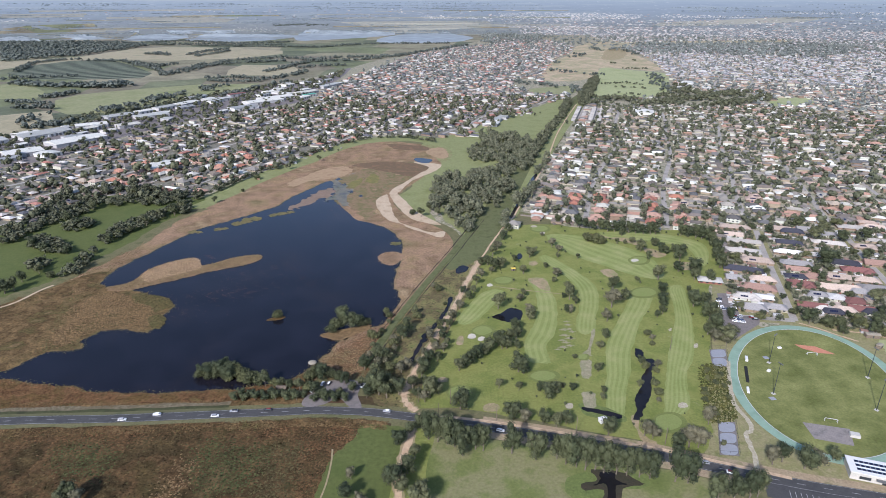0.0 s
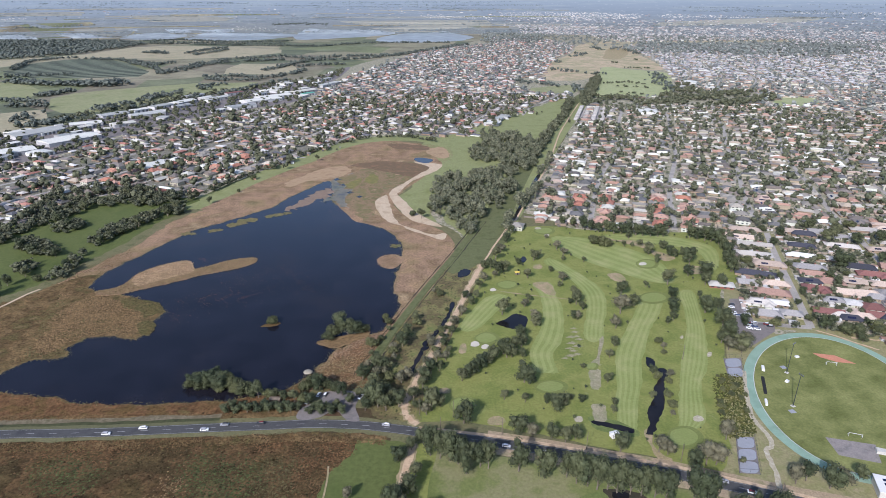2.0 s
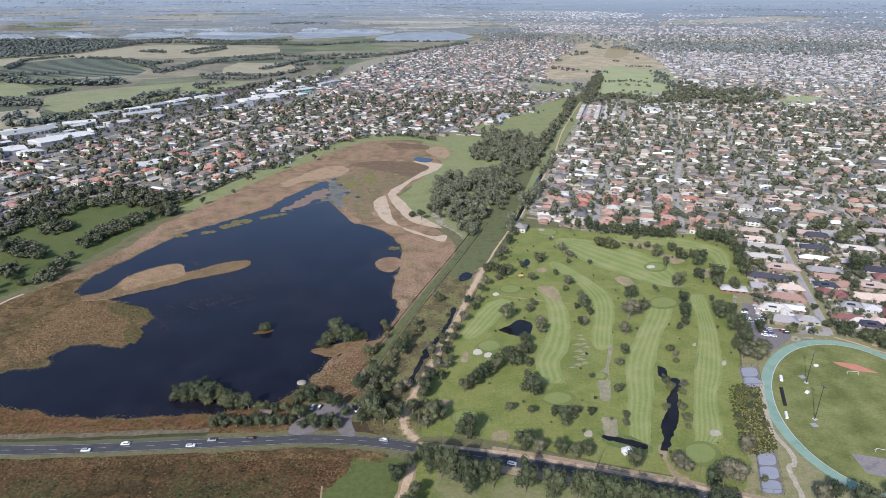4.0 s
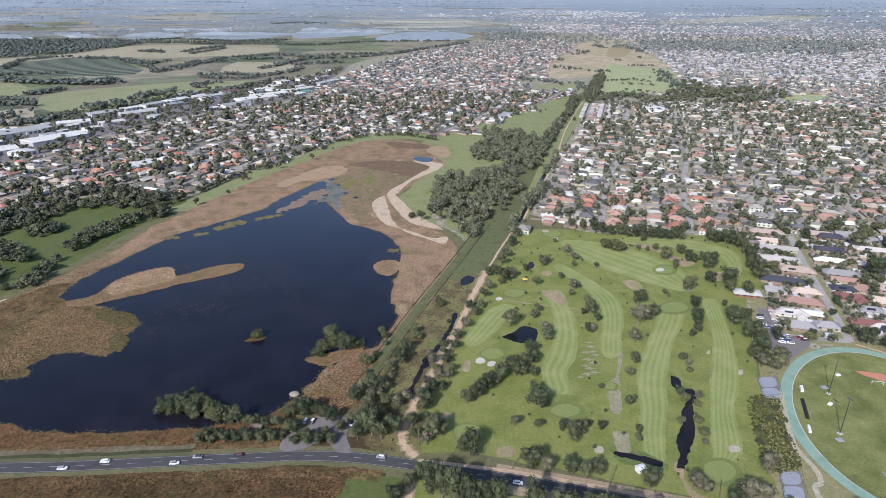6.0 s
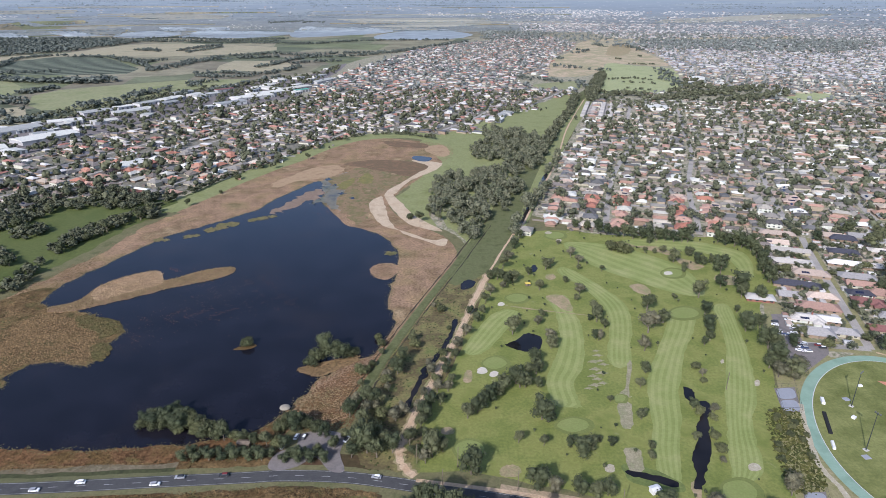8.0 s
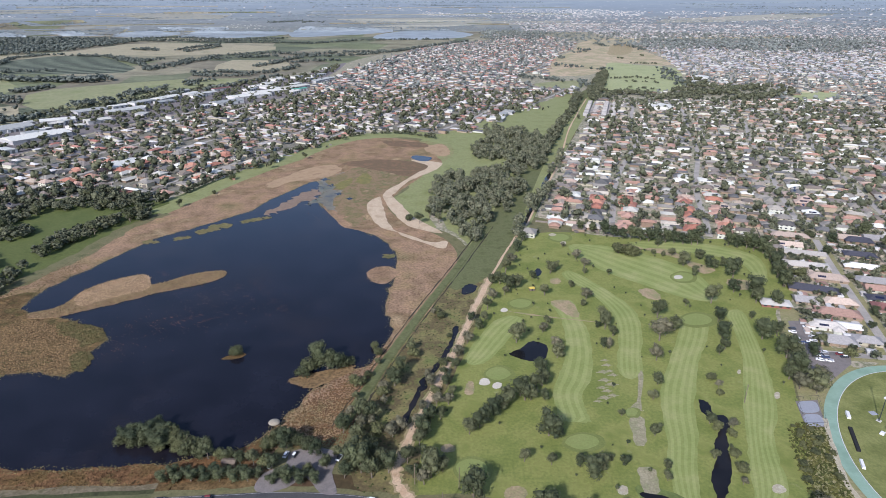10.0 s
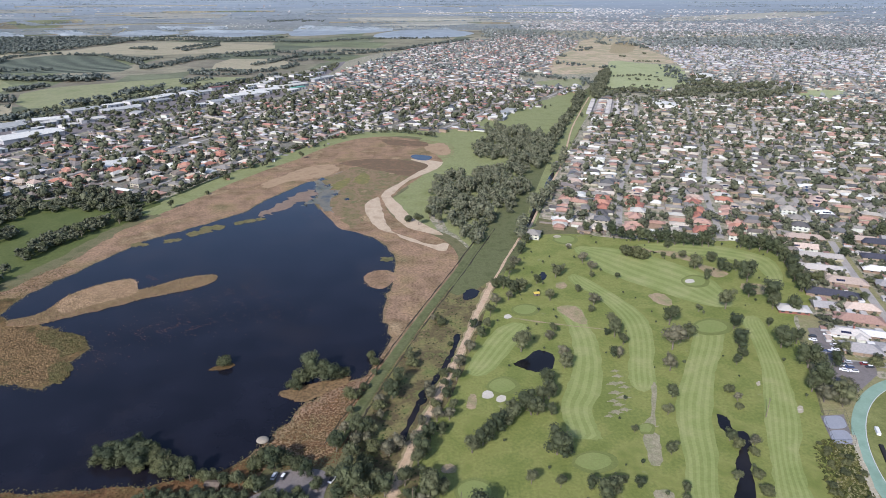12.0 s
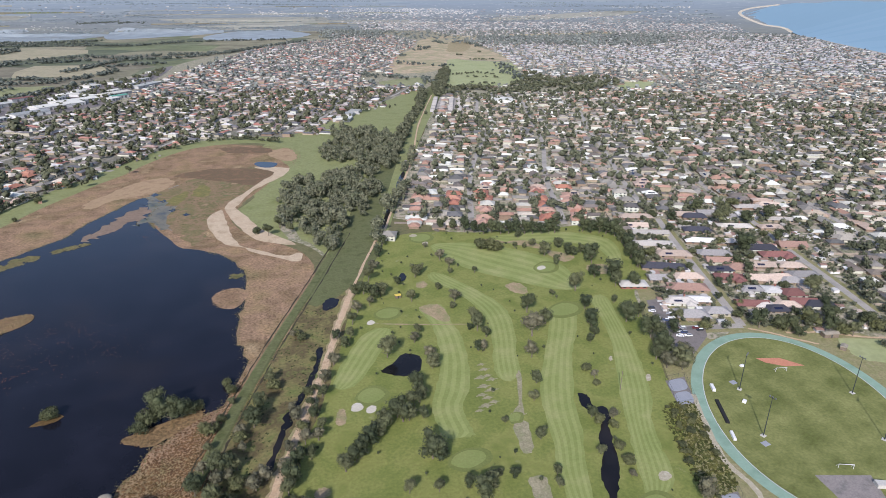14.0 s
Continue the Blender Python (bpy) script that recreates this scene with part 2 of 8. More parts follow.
def water(name, deep, rough, ripple, size, spec=0.5):
    m = Mat(name, rough, spec)
    m.b.inputs["IOR"].default_value = 1.33
    c = m.mix(m.ramp(m.noise(size * 9, 5), [(0.4, (0, 0, 0, 1)), (0.75, (1, 1, 1, 1))]), deep, tuple(v * 1.7 for v in deep[:3]) + (1,))
    c = m.mix(m.ramp(m.noise(size * 25, 6), [(0.5, (0, 0, 0, 1)), (0.7, (0.5, 0.5, 0.5, 1))]), c, tuple(v + w for v, w in zip(deep[:3], (0.018, 0.012, 0.008))) + (1,))
    m.colour(c).bump(m.noise(size, 4, (1, 0.45, 1), -27), ripple, 0.08)
    return m.m


M["lake"] = water("lake_water", (0.0078, 0.0078, 0.0115, 1), 0.10, 0.3, 3.0, 0.33)
M["pond"] = water("pond_water", (0.010, 0.010, 0.011, 1), 0.06, 0.15, 2.0, 0.3)
# Far ponds: haze is put into the water's base colour.
M["saltpan"] = water("hazed_pan_water", (0.215, 0.238, 0.236, 1), 0.5, 0.2, 8.0)
# The bay's base colour carries the pale sheen of sky and haze.
sea = Mat("hazed_bay_water", 0.6, 0.25)
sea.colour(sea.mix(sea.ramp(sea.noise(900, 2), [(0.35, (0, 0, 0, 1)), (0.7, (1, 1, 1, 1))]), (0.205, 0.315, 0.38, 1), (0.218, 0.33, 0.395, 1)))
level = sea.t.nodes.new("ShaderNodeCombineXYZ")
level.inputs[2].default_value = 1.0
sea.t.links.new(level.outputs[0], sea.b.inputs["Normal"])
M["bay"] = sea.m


def reeds(name, colours, patch, low=0.74, high=1.16):
    m = Mat(name, 0.95, 0.1)
    n = len(colours)
    zone = m.ramp(m.noise(patch, 4), [(0.3 + 0.4 * i / (n - 1), c) for i, c in enumerate(colours)])
    own = m.ramp(m.random_island(), [(0.0, (0.95, 0.95, 0.95, 1)), (1.0, (1.05, 1.05, 1.04, 1))])
    zone = m.mix(1.0, zone, m.ramp(m.noise(patch * 0.3, 5), [(0.3, (low, low, low * 0.97, 1)), (0.5, (0.98, 0.98, 0.98, 1)), (0.72, (high, high * 0.98, high * 0.95, 1))]), "MULTIPLY")
    zone = m.mix(1.0, zone, m.ramp(m.noise(1.7, 4), [(0.34, (0.62, 0.62, 0.6, 1)), (0.5, (1.0, 1.0, 1.0, 1)), (0.68, (1.32, 1.3, 1.26, 1))]), "MULTIPLY")
    return m.colour(m.mix(1.0, zone, own, "MULTIPLY")).m


M["reed_brown"] = reeds("brown_reeds", [srgb(122, 108, 76, 0.08), srgb(138, 115, 84, 0.08), srgb(143, 116, 91, 0.08), srgb(127, 105, 77, 0.08), srgb(153, 132, 100, 0.08)], 46, 0.68, 1.2)
M["reed_russet"] = reeds("russet_reeds", [srgb(101, 77, 45, 0.12), srgb(92, 73, 42, 0.12), srgb(108, 79, 50, 0.12), srgb(89, 64, 40, 0.12), srgb(99, 85, 49, 0.12)], 14)
M["reed_near"] = reeds("old_brown_reeds", [srgb(82, 78, 43, 0.14), srgb(98, 81, 49, 0.14), srgb(114, 92, 58, 0.14), srgb(91, 72, 44, 0.14), srgb(87, 78, 44, 0.14), srgb(117, 96, 63, 0.14)], 24, 0.55, 1.3)
M["reed_weed"] = reeds("dark_olive_reeds", [srgb(84, 79, 46, 0.1), srgb(100, 88, 56, 0.1), srgb(88, 84, 50, 0.1), srgb(110, 94, 62, 0.1)], 7, 0.55, 1.25)
M["reed_olive"] = reeds("olive_reeds", [srgb(92, 92, 56, 0.12), srgb(112, 102, 66, 0.12), srgb(98, 94, 58, 0.12)], 12)
M["reed_mound"] = reeds("tan_reeds", [srgb(114, 93, 62, 0.1), srgb(122, 99, 68, 0.1), srgb(106, 88, 57, 0.1)], 9)
M["reed_straw"] = reeds("straw_reeds", [srgb(124, 105, 72, 0.12), srgb(135, 114, 81, 0.12), srgb(113, 98, 64, 0.12)], 9)
M["reed_pale"] = reeds("pale_reeds", [srgb(162, 135, 100, 0.12), srgb(172, 144, 110, 0.12), srgb(150, 126, 92, 0.12)], 9)
M["reed_marsh"] = reeds("marsh_reeds", [srgb(67, 58, 31, 0.14), srgb(76, 62, 35, 0.14), srgb(87, 66, 40, 0.14), srgb(63, 51, 29, 0.14), srgb(79, 65, 38, 0.14), srgb(94, 74, 46, 0.14)], 26, 0.55, 1.35)
M["reed_rust"] = reeds("rust_reeds", [srgb(90, 66, 40, 0.12), srgb(103, 75, 47, 0.12), srgb(82, 64, 38, 0.12), srgb(112, 85, 56, 0.12)], 20, 0.6, 1.3)
M["reed_green"] = reeds("green_marsh_plants", [srgb(55, 67, 36, 0.12), srgb(70, 76, 41, 0.12), srgb(63, 69, 39, 0.12)], 9)
M["reed_dun"] = reeds("dun_marsh_reeds", [srgb(70, 68, 38, 0.12), srgb(85, 76, 47, 0.12), srgb(62, 62, 34, 0.12)], 14)
M["reed_scrub"] = reeds("scrub_weeds", [srgb(76, 82, 40, 0.1), srgb(96, 94, 50, 0.1), srgb(62, 70, 34, 0.1), srgb(106, 102, 58, 0.1)], 6, 0.55, 1.25)
M["lily"] = reeds("floating_weed", [srgb(96, 62, 50, 0.08), srgb(112, 70, 54, 0.08), srgb(84, 76, 54, 0.08)], 6)


def leaves(name, dark, light, own=True):
    m = Mat(name, 0.75, 0.25)
    tree = m.noise(9, 2) if not own else m.random_object()
    c = m.ramp(tree, [(0.3 if not own else 0.0, dark), (0.7 if not own else 1.0, light)])
    leaf = m.ramp(m.random_island(), [(0.0, (0.72, 0.72, 0.72, 1)), (1.0, (1.28, 1.28, 1.22, 1))])
    m.colour(m.mix(1.0, c, leaf, "MULTIPLY"))
    return m.m


M["leaf_gum"] = leaves("gum_leaves", srgb(64, 71, 42), srgb(92, 94, 60))
M["leaf_dark"] = leaves("dark_leaves", srgb(51, 61, 37), srgb(77, 83, 51))
M["leaf_grey"] = leaves("grey_green_leaves", srgb(80, 79, 56), srgb(104, 99, 74))
M["leaf_bush"] = leaves("bush_leaves", srgb(62, 68, 40), srgb(92, 94, 54))
M["leaf_wood"] = leaves("woodland_leaves", srgb(62, 68, 46), srgb(98, 99, 72), False)
M["leaf_town"] = leaves("garden_tree_leaves", srgb(60, 67, 47), srgb(101, 103, 76), False)
M["leaf_bush_gum"] = leaves("grey_woodland_leaves", srgb(71, 78, 54), srgb(114, 114, 87), False)
# Far foliage: distance haze is put into these leaf colours.
M["leaf_far_hazed"] = leaves("hazed_wood_leaves", srgb(70, 78, 70), srgb(96, 102, 92), False)
M["leaf_rim_hazed"] = leaves("hazed_rim_leaves", srgb(104, 118, 124), srgb(122, 134, 138), False)
M["leaf_hazed"] = leaves("hazed_far_leaves", srgb(94, 101, 96), srgb(124, 129, 122), False)
M["bark"] = two_scale("grey_bark", [srgb(128, 116, 100), srgb(100, 88, 74)], (DIM, LIT), 1.5, 0.3)

ROOFS = [srgb(130, 124, 113), srgb(176, 172, 157), srgb(101, 100, 98), srgb(165, 124, 100), srgb(197, 195, 181), srgb(128, 122, 112),
         srgb(91, 88, 84), srgb(123, 113, 103), srgb(186, 173, 152), srgb(119, 107, 94), srgb(218, 217, 201), srgb(92, 91, 88),
         srgb(172, 129, 107), srgb(176, 150, 130), srgb(158, 150, 134), srgb(167, 150, 127), srgb(136, 130, 118), srgb(106, 97, 88)]
ROOFS_WEST = [srgb(128, 117, 109), srgb(170, 162, 153), srgb(96, 93, 94), srgb(172, 115, 97), srgb(190, 186, 177), srgb(124, 114, 107), srgb(86, 86, 90),
              srgb(164, 106, 89), srgb(184, 175, 163), srgb(120, 109, 102), srgb(194, 190, 183), srgb(164, 134, 120), srgb(98, 97, 100), srgb(144, 131, 122)]
# Roof colours for the far suburbs, greyed to carry the haze.
ROOFS_HAZED = [srgb(150, 148, 146), srgb(166, 164, 160), srgb(116, 118, 120), srgb(186, 183, 177), srgb(152, 132, 122), srgb(98, 102, 104), srgb(176, 168, 160)]
WALLS = [srgb(168, 160, 135), srgb(144, 122, 98), srgb(186, 184, 162), srgb(134, 110, 89), srgb(192, 194, 178), srgb(157, 140, 114)]


def choice(name, colours, source, rough=0.8):
    m = Mat(name, rough, 0.3)
    fac = m.random_object() if source == "object" else m.random_island()
    c = m.ramp(fac, [(i / len(colours), v) for i, v in enumerate(colours)], True)
    grain = m.noise(1.1, 3)
    c = m.mix(0.35, c, m.ramp(grain, [(0.3, DIM), (0.7, LIT)]), "MULTIPLY")
    return m.colour(c).bump(grain, 0.3, 0.05).m


M["roof"] = choice("roof_tiles", ROOFS, "object")
M["roof_many"] = choice("roof_tiles_of_far_houses", ROOFS, "island")
M["roof_hazed"] = choice("hazed_roofs_of_the_far_town", ROOFS_HAZED, "island")
M["roof_white"] = choice("white_sheet_roofs", [srgb(198, 194, 186), srgb(176, 176, 172), srgb(206, 202, 192), srgb(160, 164, 164), srgb(190, 182, 168)], "island")
M["roof_west"] = choice("roof_tiles_of_west_houses", ROOFS_WEST, "island")
M["roof_terracotta"] = choice("terracotta_tiles", [srgb(168, 110, 86, 0.14), srgb(176, 122, 98, 0.14), srgb(158, 102, 82, 0.14), srgb(172, 134, 114, 0.14)], "object")
M["roof_red"] = choice("red_tiles", [srgb(196, 84, 58), srgb(190, 92, 70)], "object")
M["wall"] = choice("house_walls", WALLS, "object")
M["wall_many"] = choice("walls_of_far_houses", WALLS, "island")
M["shed_roof"] = choice("steel_sheeting", [srgb(195, 193, 180), srgb(169, 169, 160), srgb(201, 198, 184), srgb(142, 144, 140), srgb(188, 183, 167), srgb(157, 157, 149)], "object", 0.85)
M["shed_wall"] = choice("shed_walls", [srgb(190, 188, 184), srgb(168, 166, 164), srgb(206, 204, 198)], "object")
M["fence"] = choice("timber_fence", [srgb(150, 136, 118), srgb(122, 112, 100), srgb(136, 128, 112)], "island")
M["glass"] = Mat("dark_window_glass", 0.08, 0.6).colour((0.03, 0.035, 0.04, 1)).m
M["solar"] = Mat("solar_panel", 0.15, 0.6).colour((0.012, 0.016, 0.04, 1)).m
M["white"] = two_scale("white_paint", [srgb(206, 204, 198), srgb(214, 212, 206)], (DIM, LIT), 3, 0.4, amount=0.15)
M["steel"] = Mat("galvanised_steel", 0.45, 0.5, 0.6).colour(srgb(120, 122, 122)).m
M["dark_steel"] = Mat("dark_painted_steel", 0.5).colour(srgb(52, 58, 54)).m
M["timber"] = two_scale("weathered_timber", [srgb(128, 112, 94), srgb(108, 94, 80)], (DIM, LIT), 1.0, 0.2)
M["tyre"] = Mat("tyre_rubber", 0.9).colour((0.02, 0.02, 0.02, 1)).m
M["yellow"] = Mat("yellow_paint", 0.5).colour(srgb(206, 176, 60)).m
M["netting"] = Mat("black_netting", 0.9).colour(srgb(36, 36, 36)).m
M["brick"] = two_scale("red_brick", [srgb(150, 94, 78), srgb(140, 86, 70)], (DIM, LIT), 4, 0.3, amount=0.3)
car_paint = Mat("car_paint", 0.25, 0.6)
car_paint.colour(car_paint.ramp(car_paint.random_object(), [(0.0, srgb(232, 232, 230)), (0.3, srgb(150, 152, 156)), (0.46, srgb(52, 54, 58)),
                                                            (0.72, srgb(228, 228, 226)), (0.82, srgb(120, 40, 38)), (0.88, srgb(56, 72, 110)), (0.94, srgb(196, 196, 196))], True))
M["car"] = car_paint.m
# Backdrop land: haze painted into a glowing colour, paler towards the skyline.
dist = Mat("painted_haze_distance", 1.0, 0.0)
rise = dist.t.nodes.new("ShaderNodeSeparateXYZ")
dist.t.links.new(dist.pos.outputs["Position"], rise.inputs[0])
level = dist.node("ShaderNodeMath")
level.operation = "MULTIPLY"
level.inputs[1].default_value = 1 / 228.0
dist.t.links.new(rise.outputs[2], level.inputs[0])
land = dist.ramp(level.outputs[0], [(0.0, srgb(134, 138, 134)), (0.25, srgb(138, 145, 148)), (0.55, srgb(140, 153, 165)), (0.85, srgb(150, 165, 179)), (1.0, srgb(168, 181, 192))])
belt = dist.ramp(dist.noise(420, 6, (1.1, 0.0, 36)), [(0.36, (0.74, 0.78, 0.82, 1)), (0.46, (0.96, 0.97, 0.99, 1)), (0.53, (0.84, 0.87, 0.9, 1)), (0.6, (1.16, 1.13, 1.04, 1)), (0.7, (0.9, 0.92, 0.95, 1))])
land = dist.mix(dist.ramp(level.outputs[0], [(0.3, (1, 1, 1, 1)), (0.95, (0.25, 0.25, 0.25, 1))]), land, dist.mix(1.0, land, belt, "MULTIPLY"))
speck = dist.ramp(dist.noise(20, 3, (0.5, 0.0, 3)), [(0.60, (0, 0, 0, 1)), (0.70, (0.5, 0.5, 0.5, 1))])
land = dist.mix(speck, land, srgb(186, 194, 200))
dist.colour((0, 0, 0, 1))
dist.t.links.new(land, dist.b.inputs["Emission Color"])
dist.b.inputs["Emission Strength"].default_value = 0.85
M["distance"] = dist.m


# ---- building blocks ----
FAR, RIM, TOP = 4200.0, 4850.0, 228.0


def far_z(x, y):
    """The plain is flat, and rises beyond 4.2 km to the skyline."""
    return max(0.0, math.hypot(x, y - 40) - FAR) * TOP / (RIM - FAR)


def mesh_np(name, verts, faces, mats=(), index=None, flat=True):
    """A mesh out of arrays: faces is an (n, 3) or (n, 4) array."""
    me = bpy.data.meshes.new(name)
    verts, faces = np.asarray(verts, np.float32), np.asarray(faces, np.int32)
    k = faces.shape[1]
    me.vertices.add(len(verts))
    me.vertices.foreach_set("co", verts.ravel())
    me.loops.add(faces.size)
    me.loops.foreach_set("vertex_index", faces.ravel())
    me.polygons.add(len(faces))
    me.polygons.foreach_set("loop_start", np.arange(0, faces.size, k, dtype=np.int32))
    for m in mats:
        me.materials.append(m)
    if index is not None:
        me.polygons.foreach_set("material_index", np.asarray(index, np.int32))
    if flat:
        me.polygons.foreach_set("use_smooth", np.zeros(len(faces), bool))
    me.update(calc_edges=True)
    return me


def part(name, bm, material, parent=None, label=""):
    """Links a bmesh, or a finished mesh, as one mesh object under a thing or a part."""
    if isinstance(bm, bmesh.types.BMesh):
        me = bpy.data.meshes.new(name)
        bm.to_mesh(me)
        bm.free()
    else:
        me = bm
    if material is not None and not me.materials:
        me.materials.append(material)
    ob = new(name, me)
    ob.parent = parent
    if label:
        tagged(ob, label)
    return ob


def smooth(points, steps=4, closed=True, ragged=0.0, seed=0):
    """A Catmull-Rom curve through the points, with an uneven edge."""
    p = np.array(points, float)
    n = len(p)
    out = []
    for i in range(n if closed else n - 1):
        a, b, c, d = (p[(i + k) % n] if closed else p[min(max(i + k, 0), n - 1)] for k in (-1, 0, 1, 2))
        for s in range(steps):
            t = s / steps
            out.append(0.5 * (2 * b + (c - a) * t + (2 * a - 5 * b + 4 * c - d) * t * t + (3 * b - a - 3 * c + d) * t ** 3))
    if not closed:
        out.append(p[-1])
    out = np.array(out)
    if ragged:
        rg = np.random.default_rng(seed + 11)
        out = out + rg.normal(0, ragged, out.shape)
    return out


def inside(poly, x, y):
    poly = np.asarray(poly, float)
    x, y = np.asarray(x, float), np.asarray(y, float)
    hit = np.zeros(x.shape, bool)
    x0, y0 = poly[:, 0], poly[:, 1]
    x1, y1 = np.roll(x0, -1), np.roll(y0, -1)
    for a, b, c, d in zip(x0, y0, x1, y1):
        if b != d:
            hit ^= ((b > y) != (d > y)) & (x < (c - a) * (y - b) / (d - b) + a)
    return hit


def patch(name, outline, z, material, label="", category="", kind="structure", steps=4, ragged=0.0, depth=0.0):
    """A sheet of ground cover or water within a curved outline."""
    from mathutils.geometry import tessellate_polygon
    pts = smooth(outline, steps, True, ragged) if steps > 1 else np.array(outline, float)
    vs = [Vector((x, y, 0)) for x, y in pts]
    tris = [t for t in tessellate_polygon([vs])]
    verts = [(x, y, z + far_z(x, y)) for x, y in pts]
    faces = []
    for a, b, c in tris:
        up = (pts[b][0] - pts[a][0]) * (pts[c][1] - pts[a][1]) - (pts[b][1] - pts[a][1]) * (pts[c][0] - pts[a][0]) > 0
        faces.append((a, b, c) if up else (a, c, b))
    if depth:
        n = len(verts)
        verts += [(x, y, zz - depth) for x, y, zz in verts]
        ccw = sum((pts[i][0] * pts[(i + 1) % n][1] - pts[(i + 1) % n][0] * pts[i][1]) for i in range(n)) > 0
        for i in range(n):
            j = (i + 1) % n
            faces += [(i, i + n, j + n), (i, j + n, j)] if ccw else [(i, j + n, i + n), (i, j, j + n)]
    ob = new(name, mesh_np(name, verts, faces, [material]))
    return tagged(ob, label, category, "", kind)


def strip(name, line, width, z, material, label="", category="", kind="structure", steps=6, height=0.0, wobble=0.0):
    """A road or path along a curved centre line."""
    p = smooth(line, steps, False)
    d = np.gradient(p, axis=0)
    d /= np.linalg.norm(d, axis=1)[:, None]
    n = len(p)
    uneven = np.random.default_rng(n).normal(0, wobble / 2, (2, n, 1)) if wobble else np.zeros((2, 1, 1))
    nrm = np.c_[-d[:, 1], d[:, 0]] * width / 2
    side = nrm * 2 / width
    zz = np.full((n, 1), z)
    verts = np.r_[np.c_[p + nrm + side * uneven[0], zz], np.c_[p - nrm + side * uneven[1], zz]]
    i = np.arange(n - 1)
    faces = np.c_[i + n, i + n + 1, i + 1, i]
    if height:
        verts = np.r_[verts, np.c_[p + nrm * 1.5, zz * 0], np.c_[p - nrm * 1.5, zz * 0]]
        faces = np.r_[faces, np.c_[i, i + 1, i + 1 + 2 * n, i + 2 * n], np.c_[i + 3 * n, i + 3 * n + 1, i + n + 1, i + n]]
    ob = new(name, mesh_np(name, verts, faces, [material]))
    return tagged(ob, label, category, "", kind)


def band(name, line, width, lift, material, label, category):
    """A strip that follows the rise of the far ground."""
    q = smooth(line, 6, False)
    d = np.gradient(q, axis=0)
    nrm = np.c_[-d[:, 1], d[:, 0]] / np.linalg.norm(d, axis=1)[:, None] * width / 2
    v = np.r_[q + nrm, q - nrm]
    v = np.c_[v, [far_z(a, b) + lift for a, b in v]]
    i = np.arange(len(q) - 1)
    return tagged(new(name, mesh_np(name, v, np.c_[i + len(q), i + len(q) + 1, i + 1, i], [material])), label, category, "", "structure")


def box(bm, x0, y0, z0, x1, y1, z1, taper=0.0):
    v = [bm.verts.new(c) for c in ((x0, y0, z0), (x1, y0, z0), (x1, y1, z0), (x0, y1, z0),
                                   (x0 + taper, y0 + taper, z1), (x1 - taper, y0 + taper, z1), (x1 - taper, y1 - taper, z1), (x0 + taper, y1 - taper, z1))]
    for f in ((3, 2, 1, 0), (4, 5, 6, 7), (0, 1, 5, 4), (1, 2, 6, 5), (2, 3, 7, 6), (3, 0, 4, 7)):
        bm.faces.new([v[i] for i in f])


def tube(bm, a, b, ra, rb, sides=6):
    a, b = Vector(a), Vector(b)
    q = (b - a).to_track_quat("Z", "Y")
    rings = []
    for c, r in ((a, ra), (b, rb)):
        rings.append([bm.verts.new(c + q @ Vector((r * math.cos(k * math.tau / sides), r * math.sin(k * math.tau / sides), 0))) for k in range(sides)])
    for k in range(sides):
        j = (k + 1) % sides
        bm.faces.new((rings[0][k], rings[0][j], rings[1][j], rings[1][k]))
    bm.faces.new(rings[1])
    bm.faces.new(rings[0][::-1])


def scatter(region, spacing, rg, avoid=()):
    """Uneven points, about spacing apart, within a region."""
    r = np.asarray(region, float)
    lo, hi = r.min(0), r.max(0)
    gx, gy = np.meshgrid(np.arange(lo[0], hi[0], spacing), np.arange(lo[1], hi[1], spacing))
    x, y = gx.ravel() + rg.uniform(-0.5, 0.5, gx.size) * spacing, gy.ravel() + rg.uniform(-0.5, 0.5, gx.size) * spacing
    ok = inside(r, x, y)
    for a in avoid:
        ok &= ~inside(a, x, y)
    return np.c_[x[ok], y[ok]]


def tufts(name, pts, high, wide, rg, material, label, category, z=0.0):
    """Reeds: leaning three-sided tufts, one uneven stand of them."""
    n = len(pts)
    h, w, turn = rg.uniform(*high, n), rg.uniform(*wide, n), rg.uniform(0, math.tau, n)
    pts = pts + rg.normal(0, 0.45, pts.shape)
    h = h * (1.0 + 0.35 * np.sin(pts[:, 0] * 0.31 + 2 * np.sin(pts[:, 1] * 0.17)) * np.sin(pts[:, 1] * 0.27 + pts[:, 0] * 0.09))
    v = np.zeros((n, 4, 3))
    for k in range(3):
        a = turn + k * math.tau / 3
        v[:, k] = np.c_[pts[:, 0] + w * np.cos(a), pts[:, 1] + w * np.sin(a), np.full(n, z)]
    v[:, 3] = np.c_[pts[:, 0] + rg.normal(0, 0.35, n) * w, pts[:, 1] + rg.normal(0, 0.35, n) * w, z + h]
    base = (np.arange(n) * 4)[:, None]
    faces = np.concatenate([base + np.array(f) for f in ((0, 1, 3), (1, 2, 3), (2, 0, 3))])
    ob = new(name, mesh_np(name, v.reshape(-1, 3), faces, [material], flat=False))
    return tagged(ob, label, category, "", "stuff")


def lump(rg, detail=1):
    """An uneven ball: vertices and triangles."""
    bm = bmesh.new()
    bmesh.ops.create_icosphere(bm, subdivisions=detail, radius=1.0)
    v = np.array([q.co for q in bm.verts])
    f = np.array([[q.index for q in t.verts] for t in bm.faces])
    bm.free()
    return v * rg.uniform(0.78, 1.15, (len(v), 1)), f


